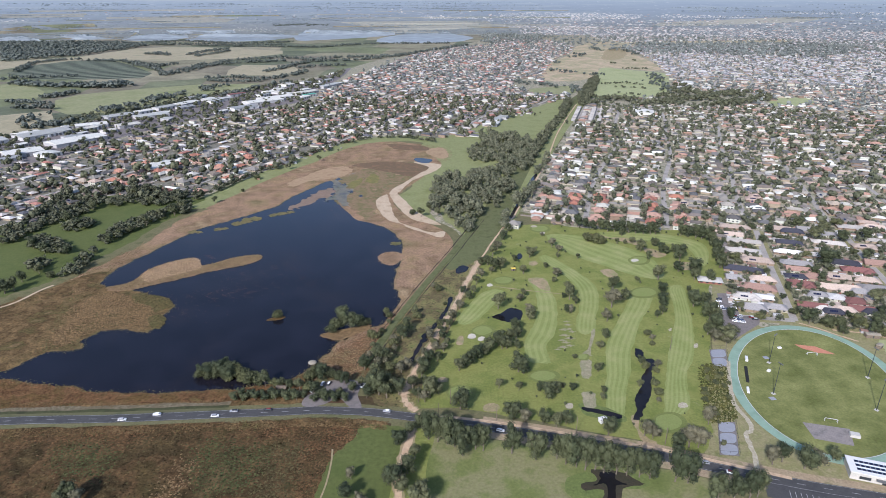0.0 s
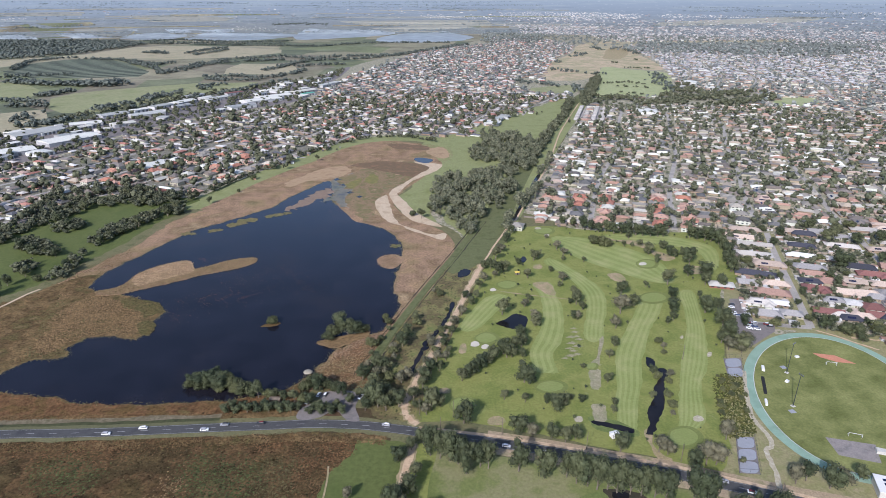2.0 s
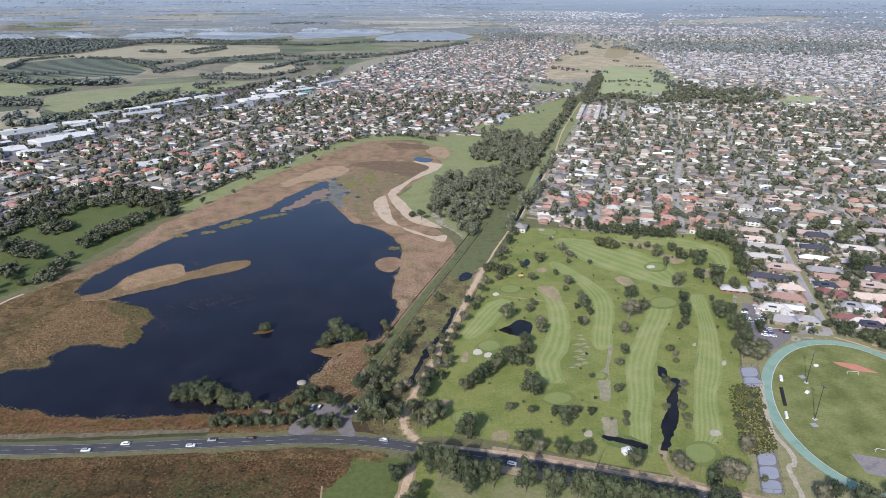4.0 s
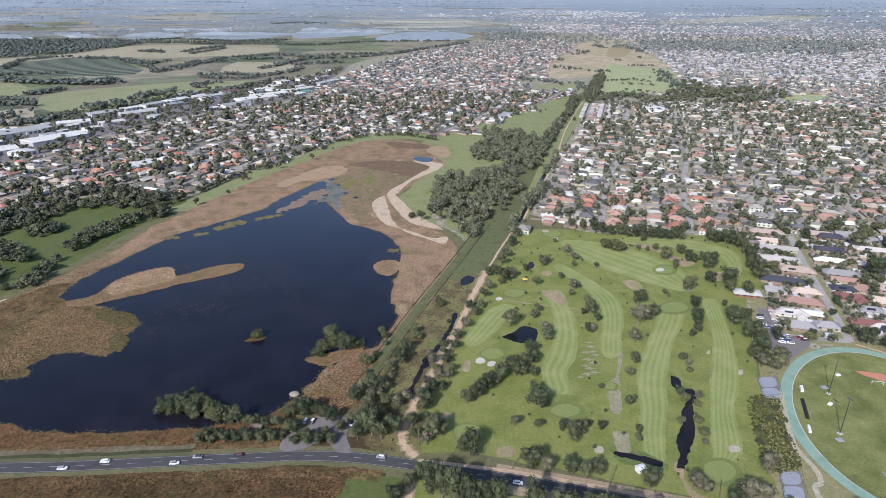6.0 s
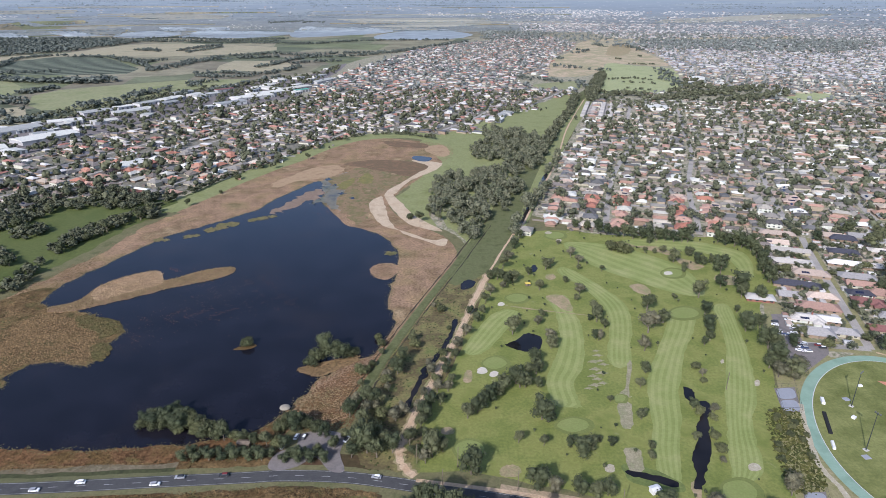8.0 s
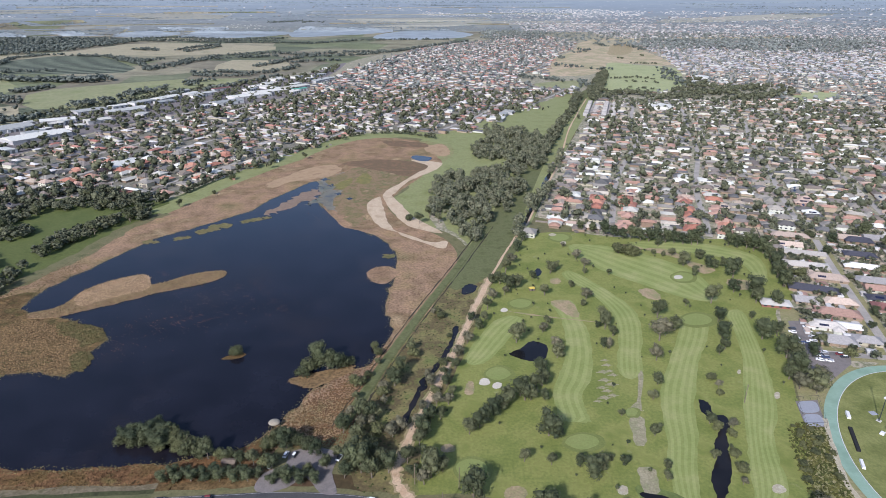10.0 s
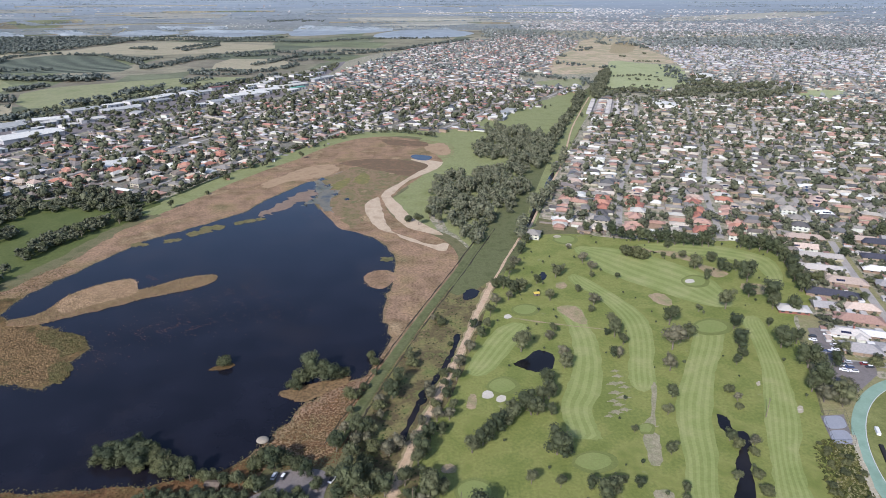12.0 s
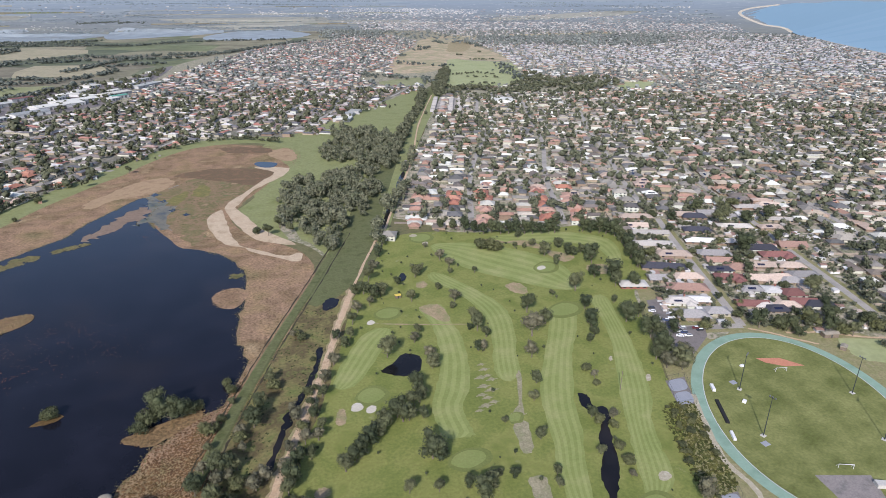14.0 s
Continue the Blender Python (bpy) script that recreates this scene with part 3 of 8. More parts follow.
def crown_arrays(rg, leaves_n, wide, high, base, lobes, leaf, detail=1, core=0.74):
    """Leaf sprays on the shells of several uneven lobes: vertices and triangles."""
    cs, rs = [], []
    for k in range(lobes):
        a, rr = rg.uniform(0, math.tau), wide * 0.5 * rg.uniform(0.25, 0.72)
        zc = base + (high - base) * rg.uniform(0.22, 0.82)
        shrink = 1.0 - 0.55 * abs((zc - base) / (high - base) - 0.42)
        cs.append((rr * shrink * math.cos(a), rr * shrink * math.sin(a), zc))
        rs.append(wide * rg.uniform(0.16, 0.28))
    cs.append((0, 0, base + (high - base) * 0.5))
    rs.append(wide * 0.33)
    cs, rs = np.array(cs), np.array(rs)
    flat = np.array([1, 1, (high - base) / wide * 0.9 if high - base > wide else 0.85])
    vs, fs, off = [], [], 0
    for c, r in zip(cs, rs):
        v, f = lump(rg, detail)
        vs.append(c + v * r * core * flat)
        fs.append(f + off)
        off += len(v)
    pick = rg.choice(len(cs), leaves_n, p=rs ** 2 / (rs ** 2).sum())
    d = rg.normal(size=(leaves_n, 3))
    d /= np.linalg.norm(d, axis=1)[:, None]
    c = cs[pick] + d * rs[pick][:, None] * rg.uniform(0.8, 1.14, (leaves_n, 1)) * flat
    c[:, 2] = np.maximum(c[:, 2], base * 0.6)
    nrm = d + rg.normal(0, 0.5, d.shape)
    nrm /= np.linalg.norm(nrm, axis=1)[:, None]
    t1 = np.cross(nrm, rg.normal(size=nrm.shape))
    t1 /= np.linalg.norm(t1, axis=1)[:, None]
    t2 = np.cross(nrm, t1)
    s = leaf * rg.uniform(0.6, 1.3, (leaves_n, 1))
    quad = np.stack([c - t1 * s - t2 * s * 0.6, c + t1 * s * 0.8 - t2 * s * 0.7, c + t1 * s + t2 * s * 0.6, c - t1 * s * 0.7 + t2 * s * 0.8], 1)
    q = np.arange(leaves_n)[:, None] * 4 + off
    vs.append(quad.reshape(-1, 3))
    fs += [q + np.array([[0, 1, 2]]), q + np.array([[0, 2, 3]])]
    v = np.concatenate(vs)
    v[:, 2] = np.maximum(v[:, 2], base * 0.5)
    return v, np.concatenate(fs)


TREE_KINDS = {}


def tree_kind(kind, seed, wide, high, base, lobes, count, leaf, material, label, category="tree", bare=0.0):
    """One tree with its trunk, limbs and crown, to be copied: built at a crown width of 1 unit = 1 m of wide."""
    rg = np.random.default_rng(seed)
    t = new("tree" if category == "tree" else "bush")
    tagged(t, label, category, "", "")
    bm = bmesh.new()
    r = wide * 0.035
    tube(bm, (0, 0, -0.1), (0.1, 0.05, base * 0.7 + 0.3), r, r * 0.75, 7)
    tube(bm, (0.1, 0.05, base * 0.7 + 0.25), (-0.15, 0.1, high * 0.72), r * 0.75, r * 0.3, 6)
    for k in range(5):
        a = rg.uniform(0, math.tau)
        z0 = base * 0.6 + (high - base) * 0.12 * k
        tube(bm, (0.05, 0.05, z0), (wide * 0.32 * math.cos(a), wide * 0.32 * math.sin(a), z0 + (high - base) * rg.uniform(0.2, 0.4)), r * 0.45, r * 0.12, 5)
    part("trunk", bm, M["bark"], t)
    v, f = crown_arrays(rg, count, wide, high, base, lobes, leaf)
    part("crown", mesh_np("crown", v, f, [material], flat=False), None, t)
    TREE_KINDS.setdefault(kind, []).append((t, wide))
    return t


def plant(kinds, spots, rg, group="", tall=1.0):
    """Trees at (x, y, crown width)."""
    for x, y, d in spots:
        k = kinds[int(rg.integers(len(kinds)))]
        proto, wide = TREE_KINDS[k][int(rg.integers(len(TREE_KINDS[k])))]
        s = d / wide * rg.uniform(0.95, 1.12)
        ob = copy_thing(proto, Matrix.Translation((x, y, 0)) @ Matrix.Rotation(rg.uniform(0, math.tau), 4, "Z") @ Matrix.Diagonal((s, s, s * tall * rg.uniform(0.92, 1.12), 1)))
        if group:
            ob["group"] = group


def many_trees(name, spots, rg, count, leaf, material, label, aspect=(0.8, 1.15)):
    """A wood or the garden trees of a suburb: one mesh of small leaf sprays in uneven crowns."""
    kinds = [crown_arrays(np.random.default_rng(70 + k), count, 1.0, 1.0, 0.08, 4 if count > 50 else (2 if count > 12 else (1 if count > 5 else 0)), leaf, 1 if count > 90 else 0, 0.66 if count > 30 else 0.95) for k in range(7)]
    vs, fs, off = [], [], 0
    for x, y, d in spots:
        v, f = kinds[int(rg.integers(7))]
        a = rg.uniform(0, math.tau)
        ca, sa = math.cos(a) * d, math.sin(a) * d
        h = d * rg.uniform(*aspect)
        w = np.c_[v[:, 0] * ca - v[:, 1] * sa + x, v[:, 0] * sa + v[:, 1] * ca + y, v[:, 2] * h + far_z(x, y)]
        vs.append(w)
        fs.append(f + off)
        off += len(v)
    ob = new(name, mesh_np(name, np.concatenate(vs), np.concatenate(fs), [material], flat=False))
    return tagged(ob, label, "trees", "", "stuff")


# ---- ground ----
rings = [0, 60, 120, 200, 300, 420, 560, 720, 900, 1150, 1450, 1800, 2200, 2700, 3300, 3800, FAR]
seg = 96
gv, gf = [(0, 40, 0)], []
for r in rings[1:]:
    gv += [(r * math.cos(k * math.tau / seg), 40 + r * math.sin(k * math.tau / seg), 0) for k in range(seg)]
for k in range(seg):
    gf.append((0, 1 + k, 1 + (k + 1) % seg))
for j in range(len(rings) - 2):
    for k in range(seg):
        a, b = 1 + j * seg + k, 1 + j * seg + (k + 1) % seg
        gf += [(a, a + seg, b + seg), (a, b + seg, b)]
tagged(new("ground", mesh_np("ground", gv, gf, [M["ground"]])), "grey-green and brown suburban plain of yards and verges", "ground", "", "structure")
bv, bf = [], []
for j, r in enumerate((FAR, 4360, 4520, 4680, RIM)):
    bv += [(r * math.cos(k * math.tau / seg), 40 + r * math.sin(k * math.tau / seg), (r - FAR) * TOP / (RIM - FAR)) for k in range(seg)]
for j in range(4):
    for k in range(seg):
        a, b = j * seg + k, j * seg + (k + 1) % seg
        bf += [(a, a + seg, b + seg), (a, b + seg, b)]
tagged(new("backdrop", mesh_np("backdrop", bv, bf, [M["distance"]])), "blue-grey far land below the skyline, its haze painted in as glow", "backdrop", "", "structure")

LAKE = [(-308, 312), (-279, 307), (-253, 300), (-223, 298), (-215, 292), (-182, 291), (-148, 293), (-121, 296), (-99, 303), (-86, 316), (-80, 326), (-71, 351), (-57, 367), (-42, 378), (-34, 416), (-40, 442), (-39, 470), (-38, 493), (-38, 535), (-52, 569), (-73, 591), (-94, 607), (-110, 638), (-131, 684), (-130, 719), (-147, 758), (-171, 712), (-184, 679), (-191, 652), (-209, 626), (-232, 598), (-253, 573), (-267, 537), (-279, 502), (-287, 476), (-289, 452), (-279, 438), (-251, 432), (-235, 421), (-209, 405), (-212, 381), (-209, 362), (-228, 367), (-239, 367), (-253, 353), (-247, 340), (-267, 336), (-275, 324), (-283, 313)]
ISLET = [(-260, 458), (-259, 472), (-247, 489), (-228, 500), (-220, 487), (-212, 482), (-189, 501), (-171, 506), (-166, 497), (-178, 482), (-204, 468), (-223, 454), (-242, 441), (-256, 432), (-271, 430), (-277, 437), (-264, 444)]
ISLET_PALE = [(-258, 458), (-258, 472), (-246, 487), (-228, 499), (-217, 485), (-215, 473), (-234, 458), (-248, 447)]
MARSH_WEST = [(-397, 307), (-390, 354), (-348, 410), (-335, 425), (-323, 443), (-315, 472), (-305, 502), (-295, 537), (-289, 589), (-279, 625), (-269, 641), (-260, 684), (-241, 737), (-219, 794), (-186, 860), (-169, 909), (-133, 972), (-89, 994), (-41, 977), (6, 948), (14, 910), (10, 874), (-11, 815), (-56, 684), (-39, 622), (-1, 577), (10, 523), (-10, 426), (-27, 379), (-37, 363), (-45, 326), (-57, 310), (-75, 310), (-83, 294), (-88, 289), (-258, 276), (-364, 273)]
MARSH_SOUTH = [(-345, 253), (-247, 259), (-168, 262), (-89, 264), (-57, 263), (-46, 261), (-46, 250), (-54, 239), (-57, 228), (-59, 215), (-60, 200), (-61, 169), (-103, 144), (-240, 144)]
SAND = [(-43, 857), (-6, 844), (-3, 828), (-13, 800), (-39, 758), (-51, 717), (-54, 696), (-42, 667), (-28, 630), (-1, 588), (-20, 596), (-37, 613), (-51, 648), (-62, 686), (-65, 712), (-51, 745), (-33, 789), (-20, 825)]
SAND_SPUR = [(-68, 696), (-79, 671), (-71, 634), (-57, 603), (-36, 587), (-12, 566), (2, 569), (-1, 551), (-19, 566), (-38, 582), (-51, 613), (-57, 638), (-62, 667)]
MUD = [(-147, 800), (-131, 790), (-104, 822), (-68, 847), (-40, 863), (-23, 840), (-36, 772), (-65, 707), (-75, 680), (-77, 652), (-73, 613), (-87, 612), (-101, 640), (-112, 672), (-118, 720), (-132, 745)]
FLAT = [(-176, 644), (-173, 660), (-164, 679), (-156, 697), (-144, 723), (-135, 714), (-134, 693), (-143, 681), (-150, 669), (-158, 652), (-165, 640)]
SHALLOW = [(-146, 752), (-131, 790), (-117, 797), (-100, 811), (-100, 747), (-102, 707), (-104, 662), (-110, 650), (-119, 661), (-129, 673), (-138, 666), (-138, 685), (-131, 696), (-134, 717)]
GOLF = [(-15, 277), (-11, 295), (-5, 319), (6, 357), (22, 408), (33, 459), (49, 523), (65, 577), (107, 591), (152, 578), (221, 573), (244, 573), (267, 547), (248, 465), (229, 448), (217, 427), (190, 355), (180, 327), (161, 289), (155, 268), (148, 252), (137, 237), (116, 246), (96, 252), (70, 260), (39, 269), (7, 277)]
ROAD = [(-347, 253), (-250, 263.6), (-187, 266.2), (-124, 270.5), (-91, 272.7), (-72, 274), (-46, 273), (-26, 270), (-6, 266), (23, 260), (53, 253), (83, 245), (113, 237), (137, 229), (162, 221), (186, 214), (214, 207), (244, 199), (287, 190)]
WOOD_NORTH = [(72, 1027), (94, 1047), (125, 1022), (145, 991), (153, 950), (143, 882), (114, 807), (87, 783), (84, 836), (58, 849), (44, 864), (39, 922), (60, 958)]
WOOD = [(-18, 671), (-11, 733), (1, 773), (25, 752), (36, 781), (55, 816), (87, 778), (86, 719), (67, 657), (49, 625), (36, 589), (25, 561), (13, 576), (3, 626), (-12, 630)]
CANAL_TREES = [(148, 959), (177, 1058), (229, 1209), (282, 1419), (297, 1415), (249, 1237), (206, 1101), (173, 993), (149, 914)]
CANAL_TREES_FAR = [(309, 1412), (360, 1599), (438, 1842), (447, 1795), (373, 1541), (313, 1352)]
PARK_BELT = [(348, 1496), (411, 1480), (474, 1464), (522, 1503), (610, 1657), (659, 1741), (646, 1610), (682, 1552), (786, 1574), (762, 1442), (677, 1364), (586, 1342), (515, 1360), (436, 1354), (335, 1347)]
FAR_BELT = [(857, 2989), (1031, 3367), (1176, 3331), (1370, 3335), (1743, 3413), (1987, 3125), (1620, 2602), (1323, 2606), (1092, 2736), (880, 2650)]
SPORTS_FIELD = [(729, 1370), (790, 1468), (848, 1487), (876, 1457), (842, 1391), (772, 1359)]
FAR_TAN = [(1330, 4183), (1413, 4224), (1680, 4161), (2087, 4046), (2330, 3922), (2166, 3922), (1905, 4016), (1590, 4101)]
FAR_GREEN = [(717, 3187), (954, 3438), (1464, 3579), (1963, 3629), (1864, 3440), (1374, 3351), (954, 3227), (731, 3005)]
WEST = [(-503, 387), (-478, 488), (-466, 585), (-439, 599), (-439, 651), (-400, 690), (-292, 695), (-278, 737), (-238, 806), (-195, 909), (-155, 998), (-104, 1053), (45, 1003), (65, 1052), (98, 1136), (136, 1212), (186, 1264), (218, 1386), (288, 1432), (318, 1540), (225, 1536), (188, 1700), (222, 1862), (284, 1852), (342, 2160), (398, 2382), (535, 2742), (640, 3172), (600, 3300), (157, 3265), (-111, 2749), (-262, 1997), (-321, 1558), (-294, 1421), (-381, 1305), (-443, 1237), (-509, 1119), (-554, 997), (-564, 897), (-592, 846), (-620, 814), (-688, 706), (-727, 551)]
PARK_WEST = [(-503, 387), (-473, 482), (-466, 585), (-436, 594), (-430, 625), (-423, 683), (-385, 688), (-326, 679), (-287, 684), (-280, 637), (-293, 599), (-298, 545), (-308, 508), (-319, 480), (-327, 450), (-339, 432), (-350, 413), (-395, 360), (-434, 319)]
HEATH = [(288, 1835), (356, 2160), (409, 2370), (548, 2734), (658, 3169), (826, 3473), (944, 3389), (827, 2802), (778, 2352), (710, 2071), (556, 2172), (504, 2045), (461, 1915), (394, 1808), (343, 1792)]
PARK_EAST = [(359, 1513), (504, 2045), (556, 2172), (612, 2096), (702, 1995), (626, 1721), (588, 1600), (516, 1505), (480, 1483), (419, 1508)]
MEADOW = [(-23, 924), (-8, 969), (23, 990), (43, 993), (67, 1041), (102, 1127), (140, 1201), (189, 1252), (222, 1375), (279, 1420), (239, 1239), (197, 1103), (161, 1004), (147, 888), (114, 807), (82, 765), (37, 753), (15, 727), (-16, 735), (-25, 792), (-3, 836), (-9, 880)]
BAY_SHORE = [(3029, 3550), (2874, 3605), (2787, 3593), (2762, 3525), (2776, 3366), (2828, 3193), (2614, 2766), (2355, 2345), (2152, 1979), (2065, 1791), (1980, 1500)]
DRAIN = [(-42, 289), (-37, 363), (-28, 388), (-1, 471), (35, 595), (92, 816), (158, 999), (231, 1238), (326, 1511), (364, 1559), (320, 1382), (218, 1069), (140, 816), (73, 586), (48, 523), (29, 459), (17, 406), (4, 363), (-7, 326), (-12, 295), (-14, 275), (-26, 275)]

patch("ground_pasture", [(-770, 940), (-700, 1100), (-676, 1240), (-563, 1513), (-474, 1702), (-335, 2050), (-290, 2300), (-140, 2758), (110, 3330), (250, 4150), (-900, 4080), (-1900, 3700), (-3000, 2900), (-3900, 1400), (-3600, 0), (-1400, 400)], 0.02, M["pasture"], "dull green and tan pasture beyond the suburb", "ground", steps=3)
patch("ground_paddock", [(-835, 1304), (-910, 1437), (-904, 1527), (-850, 1587), (-804, 1629), (-682, 1721), (-516, 1745), (-520, 1652), (-613, 1464), (-664, 1341), (-702, 1270), (-774, 1249)], 0.06, M["paddock"], "green paddock with hedges", "paddock", steps=1)
patch("ground_paddock_west", [(-1230, 1719), (-1152, 1720), (-1018, 1576), (-960, 1437), (-1052, 1454)], 0.064, M["paddock"], "green paddock with hedges", "paddock", steps=1)
patch("ground_paddock_brown", [(-905, 1236), (-868, 1269), (-837, 1297), (-769, 1192), (-762, 1118), (-774, 1042)], 0.068, M["dry_paddock"], "brown dry paddock", "paddock", steps=1)
patch("ground_paddock_far", [(-1483, 2094), (-1681, 2388), (-1596, 2457), (-1479, 2607), (-1470, 3035), (-1270, 3145), (-985, 3036), (-736, 2901), (-691, 2719), (-804, 2532), (-1048, 2412), (-1312, 2506), (-1467, 2389)], 0.075, M["dry_paddock"], "dry tan paddock", "paddock", steps=1)
patch("ground_paddock_small", [(-674, 1934), (-718, 2095), (-722, 2263), (-535, 2244), (-463, 2028), (-534, 1935)], 0.09, M["dry_paddock"], "dry tan paddock", "paddock", steps=1)
patch("ground_crops", [(-1394, 1994), (-1462, 2242), (-1424, 2389), (-1310, 2458), (-1128, 2263), (-929, 1995), (-904, 1862), (-1058, 1834), (-1208, 1834)], 0.12, M["crop"], "dark green market garden plots", "field", steps=1)
patch("ground_heath", HEATH, 0.06, M["heath"], "brown heath with scattered shrubs", "heath")
patch("ground_park", PARK_EAST, 0.10, M["pale_park"], "green park with rows of small trees", "park")
patch("ground_reserve", [(229, 1632), (306, 1683), (351, 1685), (332, 1562), (279, 1544), (229, 1567)], 0.09, M["paddock"], "green reserve", "park")
patch("ground_heath_bare", [(628, 2528), (801, 3088), (844, 2993), (752, 2618), (667, 2461)], 0.085, M["dirt"], "bare pinkish earth on the heath", "heath", ragged=4)
patch("ground_far_tan", FAR_TAN, 0.6, M["hazed_field"], "long tan field far off, its colour hazed", "field", steps=1)
patch("ground_far_green", FAR_GREEN, 0.12, M["dry_paddock"], "long green strip between the far suburbs", "field")
patch("ground_sports_field", SPORTS_FIELD, 0.06, M["pale_park"], "green sports field", "park")
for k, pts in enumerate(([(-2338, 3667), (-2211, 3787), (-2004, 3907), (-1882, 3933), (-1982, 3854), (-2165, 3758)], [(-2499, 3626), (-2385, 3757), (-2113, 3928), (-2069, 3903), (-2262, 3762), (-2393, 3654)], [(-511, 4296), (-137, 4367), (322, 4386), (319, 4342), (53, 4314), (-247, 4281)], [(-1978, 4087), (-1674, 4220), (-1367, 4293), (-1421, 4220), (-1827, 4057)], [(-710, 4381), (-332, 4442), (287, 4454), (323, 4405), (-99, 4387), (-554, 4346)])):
    patch("ground_far_field", pts, 0.5 + 0.05 * k, M["hazed_field"] if k != 1 else M["pasture"], "tan field far off, haze in its colour", "field", steps=1)
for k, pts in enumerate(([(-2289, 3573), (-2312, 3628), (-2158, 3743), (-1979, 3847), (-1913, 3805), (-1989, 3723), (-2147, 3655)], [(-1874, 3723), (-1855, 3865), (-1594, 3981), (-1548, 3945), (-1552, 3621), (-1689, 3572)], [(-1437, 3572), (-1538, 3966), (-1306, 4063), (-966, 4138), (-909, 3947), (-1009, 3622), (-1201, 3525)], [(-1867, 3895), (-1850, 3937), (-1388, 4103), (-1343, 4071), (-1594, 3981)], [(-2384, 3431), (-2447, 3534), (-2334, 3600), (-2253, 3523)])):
    patch("water_dam", pts, 0.3 + 0.05 * k, M["saltpan"], "long shallow ponds, painted pale blue with haze", "water", ragged=5)
for k, (pts, w) in enumerate((([(-2270, 3590), (-2080, 3712), (-1900, 3800)], 14), ([(-2310, 3650), (-2120, 3760), (-1950, 3850)], 9), ([(-1880, 3800), (-1600, 3905), (-1350, 3990), (-930, 4040)], 11), ([(-1880, 3850), (-1620, 3950), (-1350, 4040), (-960, 4100)], 8), ([(-1820, 3680), (-1560, 3745), (-1230, 3830), (-910, 3900)], 12), ([(-1700, 3600), (-1400, 3660), (-1160, 3720), (-930, 3800)], 9), ([(-1560, 3560), (-1500, 3760), (-1520, 3960)], 14), ([(-1880, 3700), (-1860, 3890)], 14))):
    band("pond_bund", pts, w, 1.1 + 0.1 * k, M["pasture"], "low earth bank between the shallow ponds", "bank")
patch("water_pan", [(-833, 3623), (-938, 4178), (-784, 4243), (-546, 4276), (-321, 4268), (-437, 3948), (-643, 3725)], 0.4, M["saltpan"], "shallow lagoon, painted pale blue with haze", "water", ragged=6)
patch("water_lagoon", [(-376, 3527), (-367, 3948), (-245, 4246), (-59, 4269), (53, 4253), (171, 3949), (108, 3576), (-107, 3391), (-257, 3391)], 0.4, M["saltpan"], "shallow lagoon, painted pale blue with haze", "water", ragged=6)
patch("water_bay", BAY_SHORE + [(3300, 1700), (3900, 2600), (3562, 3112), (3335, 3353), (3173, 3484)], 0.5, M["bay"], "bay painted pale blue with sky sheen and haze", "water", steps=3)
band("beach", BAY_SHORE, 20, 0.9, M["beach"], "pale sandy beach along the bay", "beach")

patch("ground_field_base", [(-800, -500), (800, -500), (800, 150), (300, 170), (225, 182), (100, 205), (-30, 218), (-300, 236), (-800, 240)], 0.006, M["verge"], "open grass south of the road", "ground", steps=1)
patch("ground_shore", [(-215 + (x + 215) * 1.05, 520 + (y - 520) * 1.05) for x, y in MARSH_WEST], 0.010, M["verge"], "grass round the reed marsh", "ground")
strip("greenway_base", [(-283, 645), (-263, 693), (-245, 750), (-222, 806), (-190, 884), (-151, 964), (-100, 1011), (-42, 1016), (6, 981)], 44, 0.016, M["meadow"], "rough grass beside the back fences", "verge")
mx, my = np.mean(MEADOW, axis=0)
patch("ground_meadow_edge", [(mx + (x - mx) * 1.14, my + (y - my) * 1.1) for x, y in MEADOW], 0.022, M["meadow"], "rough grass round the meadow", "meadow")
patch("ground_grass", [(-118, 262), (-104, 296), (-66, 330), (-44, 420), (20, 560), (60, 640), (120, 600), (205, 440), (225, 400), (225, 185), (100, 222), (-20, 248)], 0.012, M["verge"], "rough grass between the lake, the road and the golf course", "ground", ragged=0.5)
patch("ground_west", WEST, 0.008, M["west_yards"], "grey-brown yards and lawns of the western suburb", "ground", steps=1)
patch("ground_marsh_west", MARSH_WEST, 0.03, M["reed_brown"], "brown reed marsh round the lake", "marsh", ragged=1.0)
patch("ground_marsh_near", [(-420, 268), (-397, 307), (-390, 354), (-348, 410), (-335, 425), (-326, 448), (-280, 470), (-200, 435), (-195, 365), (-240, 320), (-215, 285), (-95, 288), (-95, 275), (-250, 268)], 0.036, M["reed_near"], "old brown reed marsh beside the road", "marsh", ragged=3.0)
patch("ground_marsh_south", MARSH_SOUTH, 0.03, M["reed_marsh"], "brown marsh beside the road", "marsh", ragged=0.5)
patch("water_lake", LAKE, 0.10, M["lake"], "dark blue still lake with reed edges", "lake", ragged=1.0)
patch("ground_mud", MUD, 0.16, M["mud"], "olive-brown drying mud flat", "mud", ragged=3.5)
patch("ground_shallows", SHALLOW, 0.15, M["shallows"], "weedy shallows between the lake and the mud flat", "water", ragged=3.0)
patch("ground_mud_bar", FLAT, 0.17, M["mud_pink"], "bare brown mud bar in the lake", "mud", ragged=3.0)
